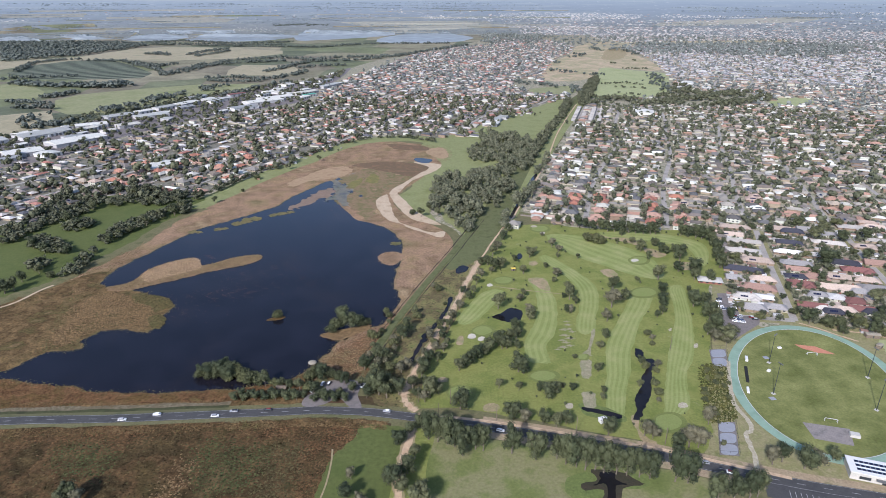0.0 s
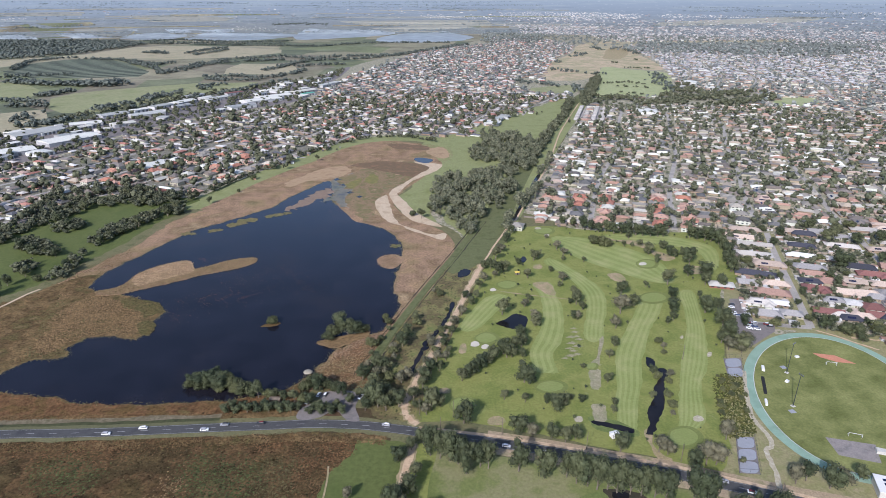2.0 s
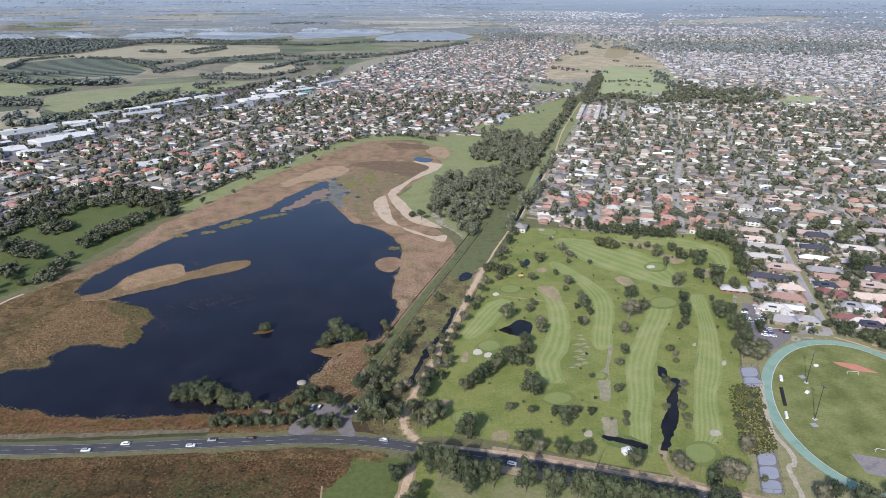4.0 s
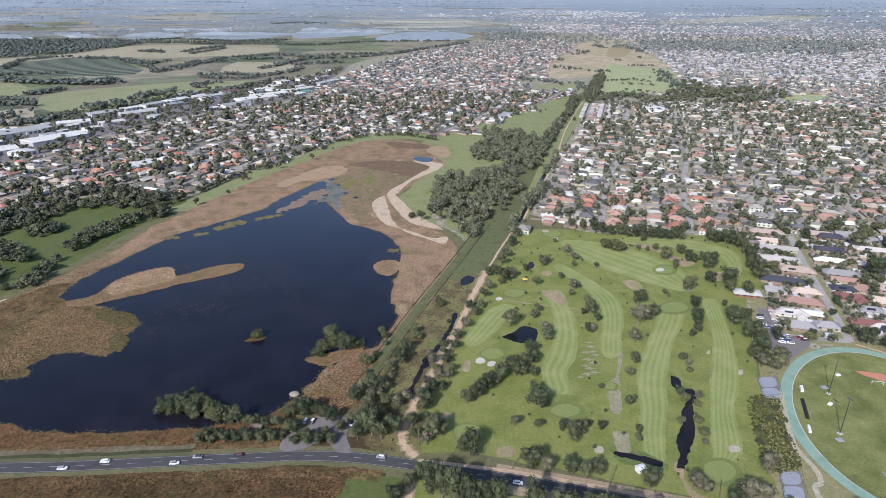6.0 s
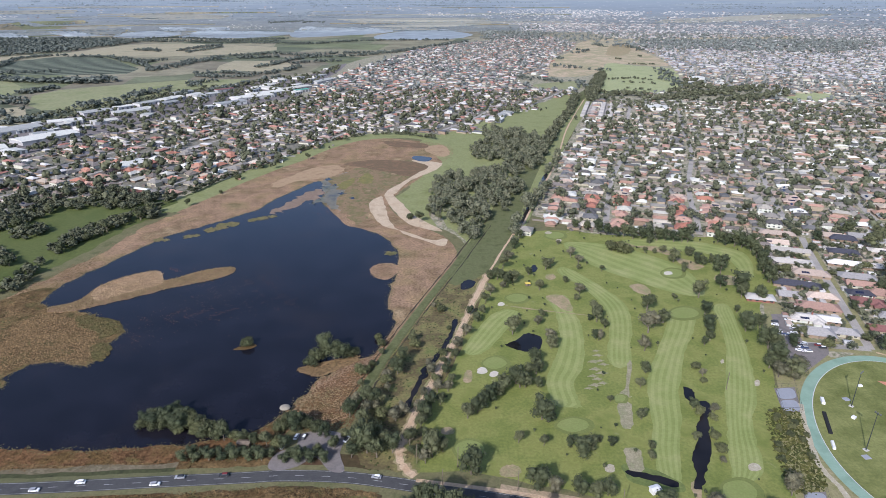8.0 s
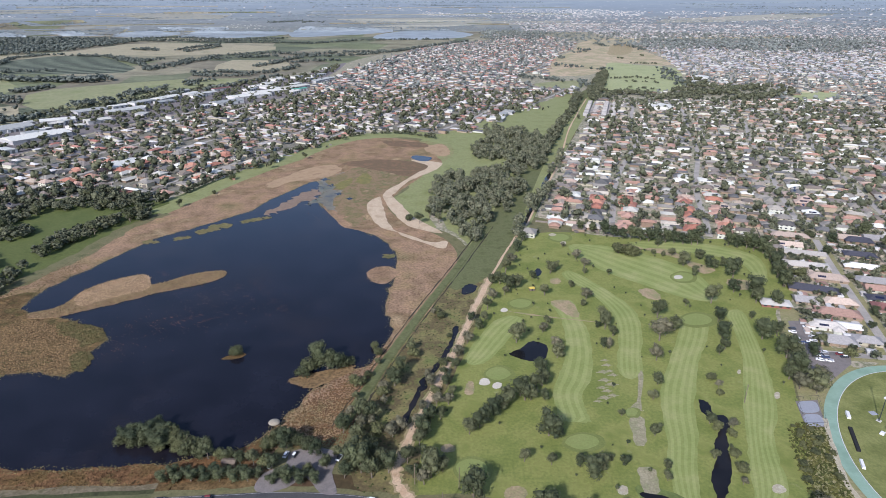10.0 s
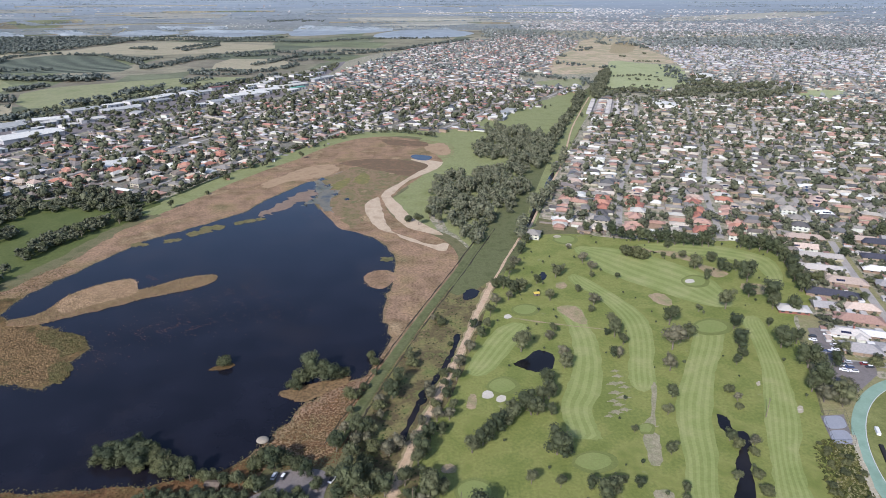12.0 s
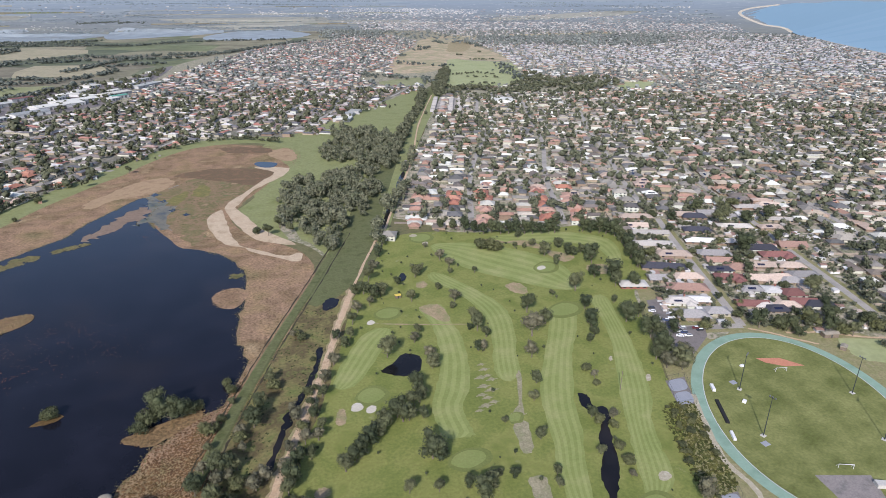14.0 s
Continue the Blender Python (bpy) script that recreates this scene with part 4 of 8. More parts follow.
for k, (pts, key, word) in enumerate((([(-200, 748), (-183, 787), (-166, 816), (-143, 831), (-128, 818), (-128, 790), (-142, 770), (-156, 760), (-175, 753), (-190, 728)], "reed_sward", "pale straw-coloured reed sward"), ([(-129, 837), (-94, 859), (-23, 844), (-16, 824), (-40, 777), (-71, 798), (-102, 816)], "brown_sward", "dark brown trampled sward"),
                                   ([(-27, 932), (-8, 951), (7, 930), (7, 885), (-9, 880), (-24, 909)], "reed_sward", "pale dry sward"), ([(-87, 974), (-31, 960), (-23, 931), (-52, 931), (-81, 945)], "brown_sward", "dark brown sward"), ([(-101, 756), (-99, 787), (-89, 789), (-84, 762), (-89, 743)], "yellow_weed", "yellow-green weed on the mud"),
                                   ([(-122, 742), (-112, 768), (-104, 764), (-108, 735), (-116, 722)], "yellow_weed", "yellow-green weed on the mud"))):
    patch("marsh_sward", pts, 0.222 + 0.006 * k, M[key], word, "marsh", steps=6, ragged=1.3)
patch("ground_sand", SAND, 0.27, M["sand"], "pale sandy track round the marsh", "sand", ragged=0.6)
patch("ground_sand_spur", SAND_SPUR, 0.276, M["sand"], "pale sandy spur beside the marsh", "sand", ragged=0.6)
patch("ground_wood", [(-31, 985), (45, 1092), (138, 1265), (248, 1385), (285, 1336), (211, 1099), (125, 832), (57, 620), (27, 560), (15, 575), (-2, 635), (13, 759), (35, 916), (-23, 948)], 0.045, M["meadow"], "grass under the woodland", "meadow", ragged=1.0)
for k, (x, y, d) in enumerate([(-138, 764, 7), (-126, 739, 6), (-142, 734, 6), (-113, 707, 6), (-99, 690, 5)]):
    patch("water_shallow_pool", [(x + d * q * math.cos(a * 0.785), y + d * 0.8 * q * math.sin(a * 0.785)) for a, q in enumerate((1, 0.5, 1.1, 0.6, 0.9, 0.5, 1.0, 0.7))], 0.182 + 0.004 * k, M["lake"], "small shallow pool on the mud flat", "water", ragged=0.5)
patch("ground_meadow", MEADOW, 0.06, M["meadow"], "green meadow beside the woodland", "meadow", ragged=1.0)
patch("ground_bank", [(-18, 780), (-43, 720), (-53, 684), (-44, 642), (-26, 613), (-8, 600), (-13, 642), (-10, 707), (13, 758), (25, 831), (14, 881), (-1, 815)], 0.12, M["meadow"], "green bank inside the sandy track", "meadow", ragged=1.0)
patch("water_pool", [(-43, 870), (-37, 881), (-16, 870), (-21, 850), (-34, 853)], 0.29, M["lake"], "small blue pool", "water")
strip("shore_verge", [(-392, 352), (-350, 412), (-337, 427), (-325, 446), (-317, 474), (-307, 504), (-297, 539), (-291, 591), (-281, 627), (-271, 643)], 13, 0.088, M["verge"], "rough grass between the park and the reeds", "verge", wobble=2.0)
patch("ground_park_west", PARK_WEST, 0.08, M["lawn"], "green park lawn beside the marsh", "park", ragged=0.8)
strip("greenway", [(-283, 645), (-263, 693), (-245, 750), (-222, 806), (-190, 884), (-151, 964), (-100, 1011), (-42, 1016), (6, 981)], 20, 0.11, M["meadow"], "green strip between the marsh and the houses", "verge")
patch("ground_drain", DRAIN, 0.10, M["drain_bank"], "rough grassy banks of a drain", "drain", ragged=0.8)
strip("water_drain", [(-21, 322), (-14, 346), (-10, 363), (-2, 380), (4, 400), (8, 420)], 3.0, 0.16, M["pond"], "dark water in the drain", "water", wobble=1.4)
patch("water_drain_pool", [(13, 465), (20, 469), (24, 478), (19, 483), (13, 475)], 0.166, M["pond"], "dark pool in the drain", "water", ragged=0.5)
patch("ground_canal_bank", [(73, 586), (140, 816), (218, 1069), (320, 1382), (321, 1440), (217, 1137), (131, 847), (70, 607)], 0.13, M["meadow"], "mown green canal bank", "drain")
patch("ground_canal_side", [(3, 476), (35, 595), (92, 816), (158, 999), (231, 1238), (318, 1500), (332, 1490), (218, 1069), (140, 816), (73, 586), (46, 512)], 0.118, M["drain_grass"], "mown grass along the canal", "drain", ragged=0.8)
patch("water_canal", [(108, 728), (116, 742), (128, 784), (125, 788), (112, 748)], 0.16, M["lake"], "narrow blue canal", "water")
patch("water_canal", [(66, 588), (76, 606), (92, 668), (90, 671), (73, 612)], 0.166, M["pond"], "narrow dark canal", "water")
patch("ground_field_south", [(-12, 258), (25, 250), (52, 242), (80, 235), (107, 228), (133, 220), (129, 201), (114, 144), (-47, 144), (-56, 207), (-53, 235), (-44, 250), (-45, 261), (-28, 261), (-18, 255)], 0.05, M["field"], "mown green and straw field", "field", ragged=0.5)
patch("ground_lawn_south", [(-44, 261), (-28, 261), (-18, 256), (-20, 239), (-23, 225), (-24, 200), (-23, 170), (-61, 169), (-61, 200), (-59.5, 215), (-57.5, 228), (-54.5, 239), (-46, 251)], 0.07, M["lawn"], "lush green strip beside the marsh", "field", ragged=0.4)
patch("ground_damp", [(64, 220), (78, 225), (103, 222), (101, 214), (85, 212), (86, 201), (75, 201), (63, 208)], 0.09, M["dam_grass"], "darker damp grass", "field", ragged=0.4)
patch("ground_puddle_mud", [(77, 226), (91, 225), (98, 219), (101, 216), (90, 213), (85, 201), (76, 201), (80, 212), (71, 212), (70, 216), (79, 219)], 0.11, M["ditch_mud"], "brown mud round the puddle", "mud", ragged=0.3)
patch("water_puddle", [(81, 224), (88, 224), (88, 219), (93, 216), (87, 215), (85, 208), (82, 201), (78, 201), (81, 208), (82, 216), (76, 215), (80, 219)], 0.13, M["pond"], "black puddle in the field", "water", ragged=0.2)
patch("ground_oval", [(229, 448), (238, 427), (233, 373), (269, 382), (326, 356), (341, 301), (288, 219), (232, 212), (196, 217), (165, 228), (140, 236), (155, 268), (161, 289), (180, 327)], 0.04, M["oval_verge"], "dry grass around the oval", "ground", ragged=0.4)

# ---- golf course ----
patch("ground_golf", GOLF, 0.08, M["golf_rough"], "green golf course rough", "golf course", ragged=0.6)
def stripes(pts, n):
    """Bands that run along an outline from end to end: vertices and quads."""
    s = smooth(pts, 4)
    d = np.linalg.norm(s[:, None] - s[None], axis=2)
    a, e = sorted(np.unravel_index(int(d.argmax()), d.shape))
    sides = []
    for ch in (s[a:e + 1], np.r_[s[e:], s[:a + 1]][::-1]):
        q = np.r_[0, np.cumsum(np.linalg.norm(np.diff(ch, axis=0), axis=1))]
        f = np.linspace(0.04, 0.96, 30) * q[-1]
        sides.append(np.c_[np.interp(f, q, ch[:, 0]), np.interp(f, q, ch[:, 1])])
    verts, faces = [], []
    for k in range(n):
        for f in ((2 * k + 1) / (2 * n + 1), (2 * k + 2) / (2 * n + 1)):
            verts.append(sides[0] * (1 - f) + sides[1] * f)
        o = 60 * k
        for m in range(29):
            u, v, w = verts[-2][m], verts[-1][m], verts[-2][m + 1]
            up = (v - u)[0] * (w - u)[1] - (v - u)[1] * (w - u)[0] > 0
            faces.append((o + m, o + 30 + m, o + 31 + m, o + m + 1) if up else (o + m + 1, o + 31 + m, o + 30 + m, o + m))
    return np.concatenate(verts), faces


for k, (n, pts) in enumerate(((3, [(74, 454), (86, 457), (90, 450), (90, 431), (91, 415), (89, 397), (86, 379), (79, 357), (73, 347), (72, 336), (73, 327), (71, 324), (63, 324), (58, 327), (57, 336), (58, 350), (64, 365), (69, 379), (74, 397), (76, 416), (76, 434)]), (4, [(157, 434), (175, 434), (168, 416), (159, 398), (147, 378), (137, 356), (127, 332), (121, 311), (113, 292), (108, 276), (105, 267), (97, 267), (100, 292), (106, 311), (110, 332), (118, 356), (130, 378), (149, 416)]), (5, [(188, 438), (200, 440), (192, 402), (186, 378), (178, 354), (169, 332), (157, 311), (152, 296), (150, 287), (143, 273), (130, 269), (136, 292), (144, 311), (152, 332), (160, 351), (174, 382), (184, 416)]), (4, [(43, 434), (51, 427), (36, 397), (25, 379), (16, 375), (12, 382), (20, 403), (30, 423)]), (4, [(91, 503), (99, 505), (115, 477), (127, 449), (128, 431), (123, 407), (115, 382), (111, 367), (103, 361), (98, 367), (101, 382), (108, 407), (112, 431), (109, 453), (101, 475), (91, 492)]), (5, [(111, 561), (141, 556), (170, 534), (193, 503), (192, 459), (174, 457), (150, 477), (125, 503), (111, 530), (105, 550)]), (3, [(161, 566), (213, 566), (254, 538), (245, 496), (233, 483), (235, 524), (205, 541), (167, 546)]))):
    z = 0.10 + 0.008 * k
    patch("fairway", pts, z, M["fairway"], "pale mown golf fairway", "fairway", ragged=0.35)
    sv, sf = stripes(pts, n)
    tagged(new("mown_stripes", mesh_np("mown_stripes", np.c_[sv, np.full(len(sv), z + 0.004)], sf, [M["stripe"]])), "lighter mowing stripes along a fairway", "fairway", "", "structure")
for pts in ([(73, 309), (70, 306), (64, 304), (59, 306), (57, 309), (60, 313), (66, 315), (72, 313)], [(19, 292), (17, 287), (12, 286), (7, 287), (5, 292), (7, 296), (12, 298), (17, 296)], [(37, 366), (34, 362), (29, 360), (25, 362), (23, 366), (26, 371), (31, 373), (35, 371)], [(60, 452), (57, 447), (52, 445), (47, 447), (45, 452), (48, 456), (53, 458), (59, 456)], [(175, 428), (170, 423), (162, 421), (156, 423), (155, 428), (160, 434), (168, 437), (174, 434)], [(137, 264), (133, 259), (127, 257), (122, 259), (122, 264), (125, 269), (132, 271), (136, 269)], [(188, 495), (184, 489), (178, 487), (173, 489), (172, 495), (176, 500), (182, 503), (188, 500)], [(110, 578), (107, 572), (100, 569), (95, 572), (93, 577), (97, 584), (103, 586), (108, 584)], [(98, 332), (96, 329), (94, 329), (92, 329), (92, 332), (93, 334), (96, 335), (98, 334)]):
    gx, gy = np.mean(pts, axis=0)
    patch("green_apron", [(gx + (x - gx) * 1.3 + 0.6, gy + (y - gy) * 1.35 - 0.5) for x, y in pts], 0.186, M["apron"], "mown apron round a putting green", "apron", steps=5, ragged=0.1)
for pts in ([(73, 309), (70, 306), (64, 304), (59, 306), (57, 309), (60, 313), (66, 315), (72, 313)], [(19, 292), (17, 287), (12, 286), (7, 287), (5, 292), (7, 296), (12, 298), (17, 296)], [(37, 366), (34, 362), (29, 360), (25, 362), (23, 366), (26, 371), (31, 373), (35, 371)], [(60, 452), (57, 447), (52, 445), (47, 447), (45, 452), (48, 456), (53, 458), (59, 456)], [(175, 428), (170, 423), (162, 421), (156, 423), (155, 428), (160, 434), (168, 437), (174, 434)], [(137, 264), (133, 259), (127, 257), (122, 259), (122, 264), (125, 269), (132, 271), (136, 269)], [(188, 495), (184, 489), (178, 487), (173, 489), (172, 495), (176, 500), (182, 503), (188, 500)], [(110, 578), (107, 572), (100, 569), (95, 572), (93, 577), (97, 584), (103, 586), (108, 584)], [(98, 332), (96, 329), (94, 329), (92, 329), (92, 332), (93, 334), (96, 335), (98, 334)]):
    patch("putting_green", pts, 0.192, M["green"], "smooth pale putting green", "putting green", steps=5)
for pts in ([(25, 358), (24, 356), (22, 355), (19, 356), (19, 358), (20, 361), (22, 362), (24, 361)], [(31, 355), (30, 353), (28, 352), (26, 353), (26, 355), (27, 357), (29, 358), (31, 357)], [(43, 442), (42, 440), (40, 439), (38, 440), (38, 442), (39, 444), (41, 445), (42, 444)], [(180, 494), (178, 492), (175, 491), (173, 492), (173, 494), (175, 497), (178, 498), (180, 497)]):
    patch("bunker", pts, 0.21, M["bunker"], "pale sand bunker", "bunker", steps=5, ragged=0.12)
for pts in ([(167, 368), (166, 366), (164, 365), (164, 366), (164, 368), (166, 370), (167, 371), (168, 370)], [(178, 346), (176, 343), (174, 342), (173, 343), (174, 346), (176, 349), (178, 350), (179, 349)], [(147, 279), (145, 277), (142, 276), (139, 277), (139, 279), (141, 282), (144, 283), (146, 282)], [(79, 279), (78, 276), (76, 275), (73, 276), (73, 279), (74, 281), (77, 282), (79, 281)], [(106, 564), (104, 561), (102, 559), (100, 561), (99, 564), (101, 568), (103, 569), (106, 568)], [(101, 584), (99, 581), (96, 580), (93, 581), (92, 584), (94, 587), (97, 589), (100, 587)], [(90, 519), (89, 517), (86, 516), (84, 517), (83, 519), (85, 521), (87, 522), (90, 521)]):
    patch("bunker", [(x + (pts[0][0] + pts[4][0] - 2 * x) * 0.12, y + (pts[0][1] + pts[4][1] - 2 * y) * 0.12) for x, y in pts], 0.21, M["bunker_dull"], "pale sand bunker", "bunker", steps=5, ragged=0.12)
for pts in ([(35, 277), (33, 274), (30, 273), (26, 274), (25, 277), (27, 280), (30, 281), (34, 280)], [(87, 488), (85, 484), (82, 482), (79, 484), (79, 488), (80, 492), (84, 493), (86, 492)], [(16, 352), (15, 348), (13, 346), (11, 348), (11, 352), (12, 357), (14, 359), (16, 357)], [(5, 305), (4, 303), (1, 302), (-1, 303), (-2, 305), (-1, 307), (1, 308), (4, 307)]):
    patch("bare_ground", pts, 0.20, M["dirt"], "bare sandy ground", "bare ground", ragged=0.3)
for k, pts in enumerate(([(141, 473), (149, 475), (153, 465), (150, 457), (143, 459), (140, 465)], [(74, 454), (84, 457), (89, 450), (90, 434), (85, 432), (80, 438)], [(212, 490), (227, 488), (219, 473), (209, 478)], [(110, 269), (113, 269), (111, 255), (118, 246), (111, 245), (109, 253)], [(193, 538), (180, 553), (150, 546), (147, 556), (157, 561), (177, 541), (199, 523), (210, 507), (198, 501), (192, 516)])):
    patch("bare_ground", pts, 0.152 + 0.004 * k, M["dirt"], "worn brown bare ground", "bare ground", ragged=0.5)
for k, pts in enumerate(([(108, 365), (111, 367), (101, 336), (102, 334), (97, 332), (94, 335), (100, 341)], [(93, 327), (99, 328), (98, 319), (95, 308), (90, 307), (90, 313)], [(87, 292), (93, 292), (93, 285), (91, 277), (85, 277), (85, 285)])):
    patch("rubble_patch", pts, 0.172 + 0.006 * k, M["works"], "grey-brown strip of dug ground", "bare ground", ragged=0.4)
patch("ground_ditch", [(83, 281), (94, 279), (106, 269), (103, 264), (85, 269), (82, 274)], 0.168, M["dam_grass"], "damp grassy ditch", "ditch", ragged=0.3)
for k, pts in enumerate(([(38, 387), (45, 393), (53, 401), (59, 400), (62, 395), (60, 385), (55, 379), (47, 380), (41, 384)], [(133, 342), (136, 341), (137, 337), (136, 330), (141, 329), (140, 321), (135, 313), (133, 306), (130, 297), (125, 285), (119, 275), (114, 267), (110, 266), (115, 276), (115, 282), (120, 292), (125, 299), (126, 306), (129, 311), (136, 321), (132, 327), (131, 334)], [(70, 506), (73, 511), (75, 504), (72, 497), (69, 499)], [(84, 277), (94, 275), (104, 270), (102, 267), (92, 271), (84, 274)])):
    patch("water_pond", pts, 0.225 + 0.006 * k, M["pond"], "dark golf course pond", "pond", ragged=0.4)

# ---- road and paths ----
strip("road_bank", [q for q in ROAD if q[0] < -10], 30, 0.02, M["marsh_floor"], "brown reedy bank beside the road", "verge")
strip("road_verge", ROAD, 14, 0.14, M["verge"], "grassy road verge", "verge", wobble=1.2)
WEST_ROAD = [q for q in ROAD if q[0] < -120]
strip("mown_road_verge", [(x, y + 5.4) for x, y in WEST_ROAD], 2.8, 0.15, M["road_grass"], "mown olive-green grass beside the road", "verge", wobble=0.5)
patch("ground_marsh_road", [(-400, 300), (-300, 284), (-215, 281), (-125, 283), (-96, 289), (-86, 296), (-86, 312), (-120, 302), (-215, 298), (-300, 317)], 0.04, M["reed_russet"], "russet reeds between the lake and the road", "marsh", ragged=1.0)
strip("road_ditch", [(x, y + 8.0) for x, y in WEST_ROAD], 3.0, 0.155, M["ditch_grass"], "dark green grassy ditch beside the road", "ditch", wobble=0.8)
strip("straw_edge", [(x, y + 10.7) for x, y in WEST_ROAD], 3.0, 0.16, M["straw_grass"], "pale straw-coloured grass at the edge of the reeds", "verge", wobble=1.3)
strip("dry_road_verge", [p for p in ROAD if p[0] > 5], 18, 0.17, M["dry_verge"], "dry straw-coloured road verge", "verge")
strip("road", ROAD, 7.4, 0.22, M["asphalt"], "grey two-lane asphalt road", "road")
rp = smooth(ROAD, 30, False)
rd = np.gradient(rp, axis=0)
rd /= np.linalg.norm(rd, axis=1)[:, None]
rn = np.c_[-rd[:, 1], rd[:, 0]]
strip("edge_line", rp[::6] + rn[::6] * 3.2, 0.09, 0.232, M["paint"], "white painted edge line", "road marking", steps=2)
strip("edge_line", rp[::6] - rn[::6] * 3.2, 0.09, 0.232, M["paint"], "white painted edge line", "road marking", steps=2)
dash_v, dash_f = [], []
along = np.r_[0, np.cumsum(np.linalg.norm(np.diff(rp, axis=0), axis=1))]
for s in np.arange(4, along[-1] - 8, 12.0):
    x0, x1 = (np.array([np.interp(q, along, rp[:, 0]), np.interp(q, along, rp[:, 1])]) for q in (s, s + 4))
    w = np.array([-(x1 - x0)[1], (x1 - x0)[0]]) / 4 * 0.065
    o = len(dash_v)
    dash_v += [(*(x0 + w), 0.232), (*(x0 - w), 0.232), (*(x1 - w), 0.232), (*(x1 + w), 0.232)]
    dash_f.append((o, o + 1, o + 2, o + 3))
tagged(new("centre_line", mesh_np("centre_line", dash_v, dash_f, [M["paint"]])), "dashed white centre line", "road marking", "", "structure")
strip("footpath", [(-13, 271), (23, 265), (54, 258), (84, 250), (115, 242), (141, 233), (176, 220)], 2.2, 0.24, M["gravel"], "pale gravel footpath beside the road", "path")
strip("path_verge", [(-20, 200), (-20, 219), (-19, 234), (-16, 250), (-15.5, 258.5)], 26, 0.065, M["golf_rough"], "grass beside the gravel path", "verge")
strip("path_verge", [(-13.5, 273.5), (-19, 279), (-22, 289), (-20, 299), (-18, 308), (-13, 326), (-8, 342), (-2, 361), (5, 386), (11, 406), (18, 435), (25, 461), (35, 493)], 26, 0.065, M["golf_rough"], "grass beside the gravel path", "verge")
strip("sandy_shoulder", [(-20, 200), (-20, 219), (-19, 234), (-16, 250), (-15.5, 258.5)], 6.0, 0.24, M["dirt"], "worn sandy shoulder of the gravel path", "path", wobble=1.3)
strip("sandy_shoulder", [(-13.5, 273.5), (-19, 279), (-22, 289), (-20, 299), (-18, 308), (-13, 326), (-8, 342), (-2, 361), (5, 386), (11, 406), (18, 435), (25, 461), (35, 493)], 6.0, 0.24, M["dirt"], "worn sandy shoulder of the gravel path", "path", wobble=1.3)
strip("gravel_path", [(-20, 200), (-20, 219), (-19, 234), (-16, 250), (-15.5, 258.5)], 3.6, 0.26, M["gravel"], "tan gravel path beside the drain", "path", wobble=0.6)
strip("gravel_path", [(-13.5, 273.5), (-19, 279), (-22, 289), (-20, 299), (-18, 308), (-13, 326), (-8, 342), (-2, 361), (5, 386), (11, 406), (18, 435), (25, 461), (35, 493)], 3.6, 0.26, M["gravel"], "tan gravel path beside the drain", "path", wobble=0.6)
strip("drain_path", [(35, 493), (49, 538), (63, 577), (78, 613), (106, 708), (149, 847), (198, 1044), (237, 1177), (300, 1382)], 2.0, 0.26, M["gravel"], "pale gravel path along the canal", "path", wobble=0.5)
strip("levee", [(-51, 319), (-40, 357), (-34, 379), (-15, 439), (10, 512), (41, 607)], 4.4, 0.5, M["drain_grass"], "straight grassy levee", "levee", height=0.5)
lv = smooth([(-51, 319), (-40, 357), (-34, 379), (-15, 439), (10, 512), (41, 607)], 6, False)
strip("ditch", lv + np.array([-4.6, 1.4]), 0.9, 0.13, M["ditch_mud"], "narrow dark ditch beside the levee", "ditch", steps=2, wobble=0.5)
strip("ditch", lv + np.array([4.4, -1.4]), 0.8, 0.13, M["ditch_mud"], "narrow dark ditch beside the levee", "ditch", steps=2, wobble=0.5)
patch("ground_reserve_oval", [(308, 354), (334, 346), (352, 330), (330, 318), (313, 326), (303, 332), (303, 342)], 0.10, M["pale_park"], "green reserve beside the oval", "park", ragged=0.5)
strip("reserve_path", [(283, 368), (297, 365), (306, 363), (314, 358), (325, 352), (337, 348), (356, 342)], 2.0, 0.16, M["gravel"], "tan gravel path past the oval", "path", wobble=0.4)
strip("oval_walk", [(264, 378), (274, 370), (282, 361), (292, 352)], 1.6, 0.17, M["gravel"], "tan gravel path past the oval", "path", wobble=0.3)
strip("oval_path", [(190, 327), (180, 301), (174, 281), (175, 265), (173, 257), (168, 253), (166, 240), (162, 227)], 2.6, 0.22, M["bunker_dull"], "tan gravel path beside the oval", "path", wobble=0.4)
strip("golf_track", [(43, 440), (69, 432), (103, 424)], 1.3, 0.23, M["dirt"], "thin worn track across the golf course", "path", wobble=0.5)
for k, (x, y, d) in enumerate([(93, 380, 4), (93, 375, 5), (89, 368, 6), (93, 369, 4), (94, 365, 5), (88, 360, 6), (91, 356, 6), (85, 353, 5), (87, 350, 5), (89, 346, 5), (84, 344, 6), (80, 341, 4)]):
    ring_ = [(x + d * 0.75 * q * math.cos(a * 0.7), y + d * 0.28 * q * math.sin(a * 0.7)) for a, q in enumerate((1, 0.6, 1.1, 0.8, 0.5, 1.0, 0.7, 1.2, 0.6))]
    patch("dug_patch", ring_, 0.176 + 0.002 * k, M["works"], "small patch of dug ground", "bare ground", ragged=0.25)
strip("side_path", [(-58, 200), (-56, 215), (-56, 231), (-57, 241)], 0.9, 0.2, M["dirt"], "worn dirt track along a fence", "path")
strip("lake_path", [(-342, 401), (-335, 411), (-329, 431), (-324, 441)], 2.2, 0.2, M["sand"], "pale path in the park", "path")
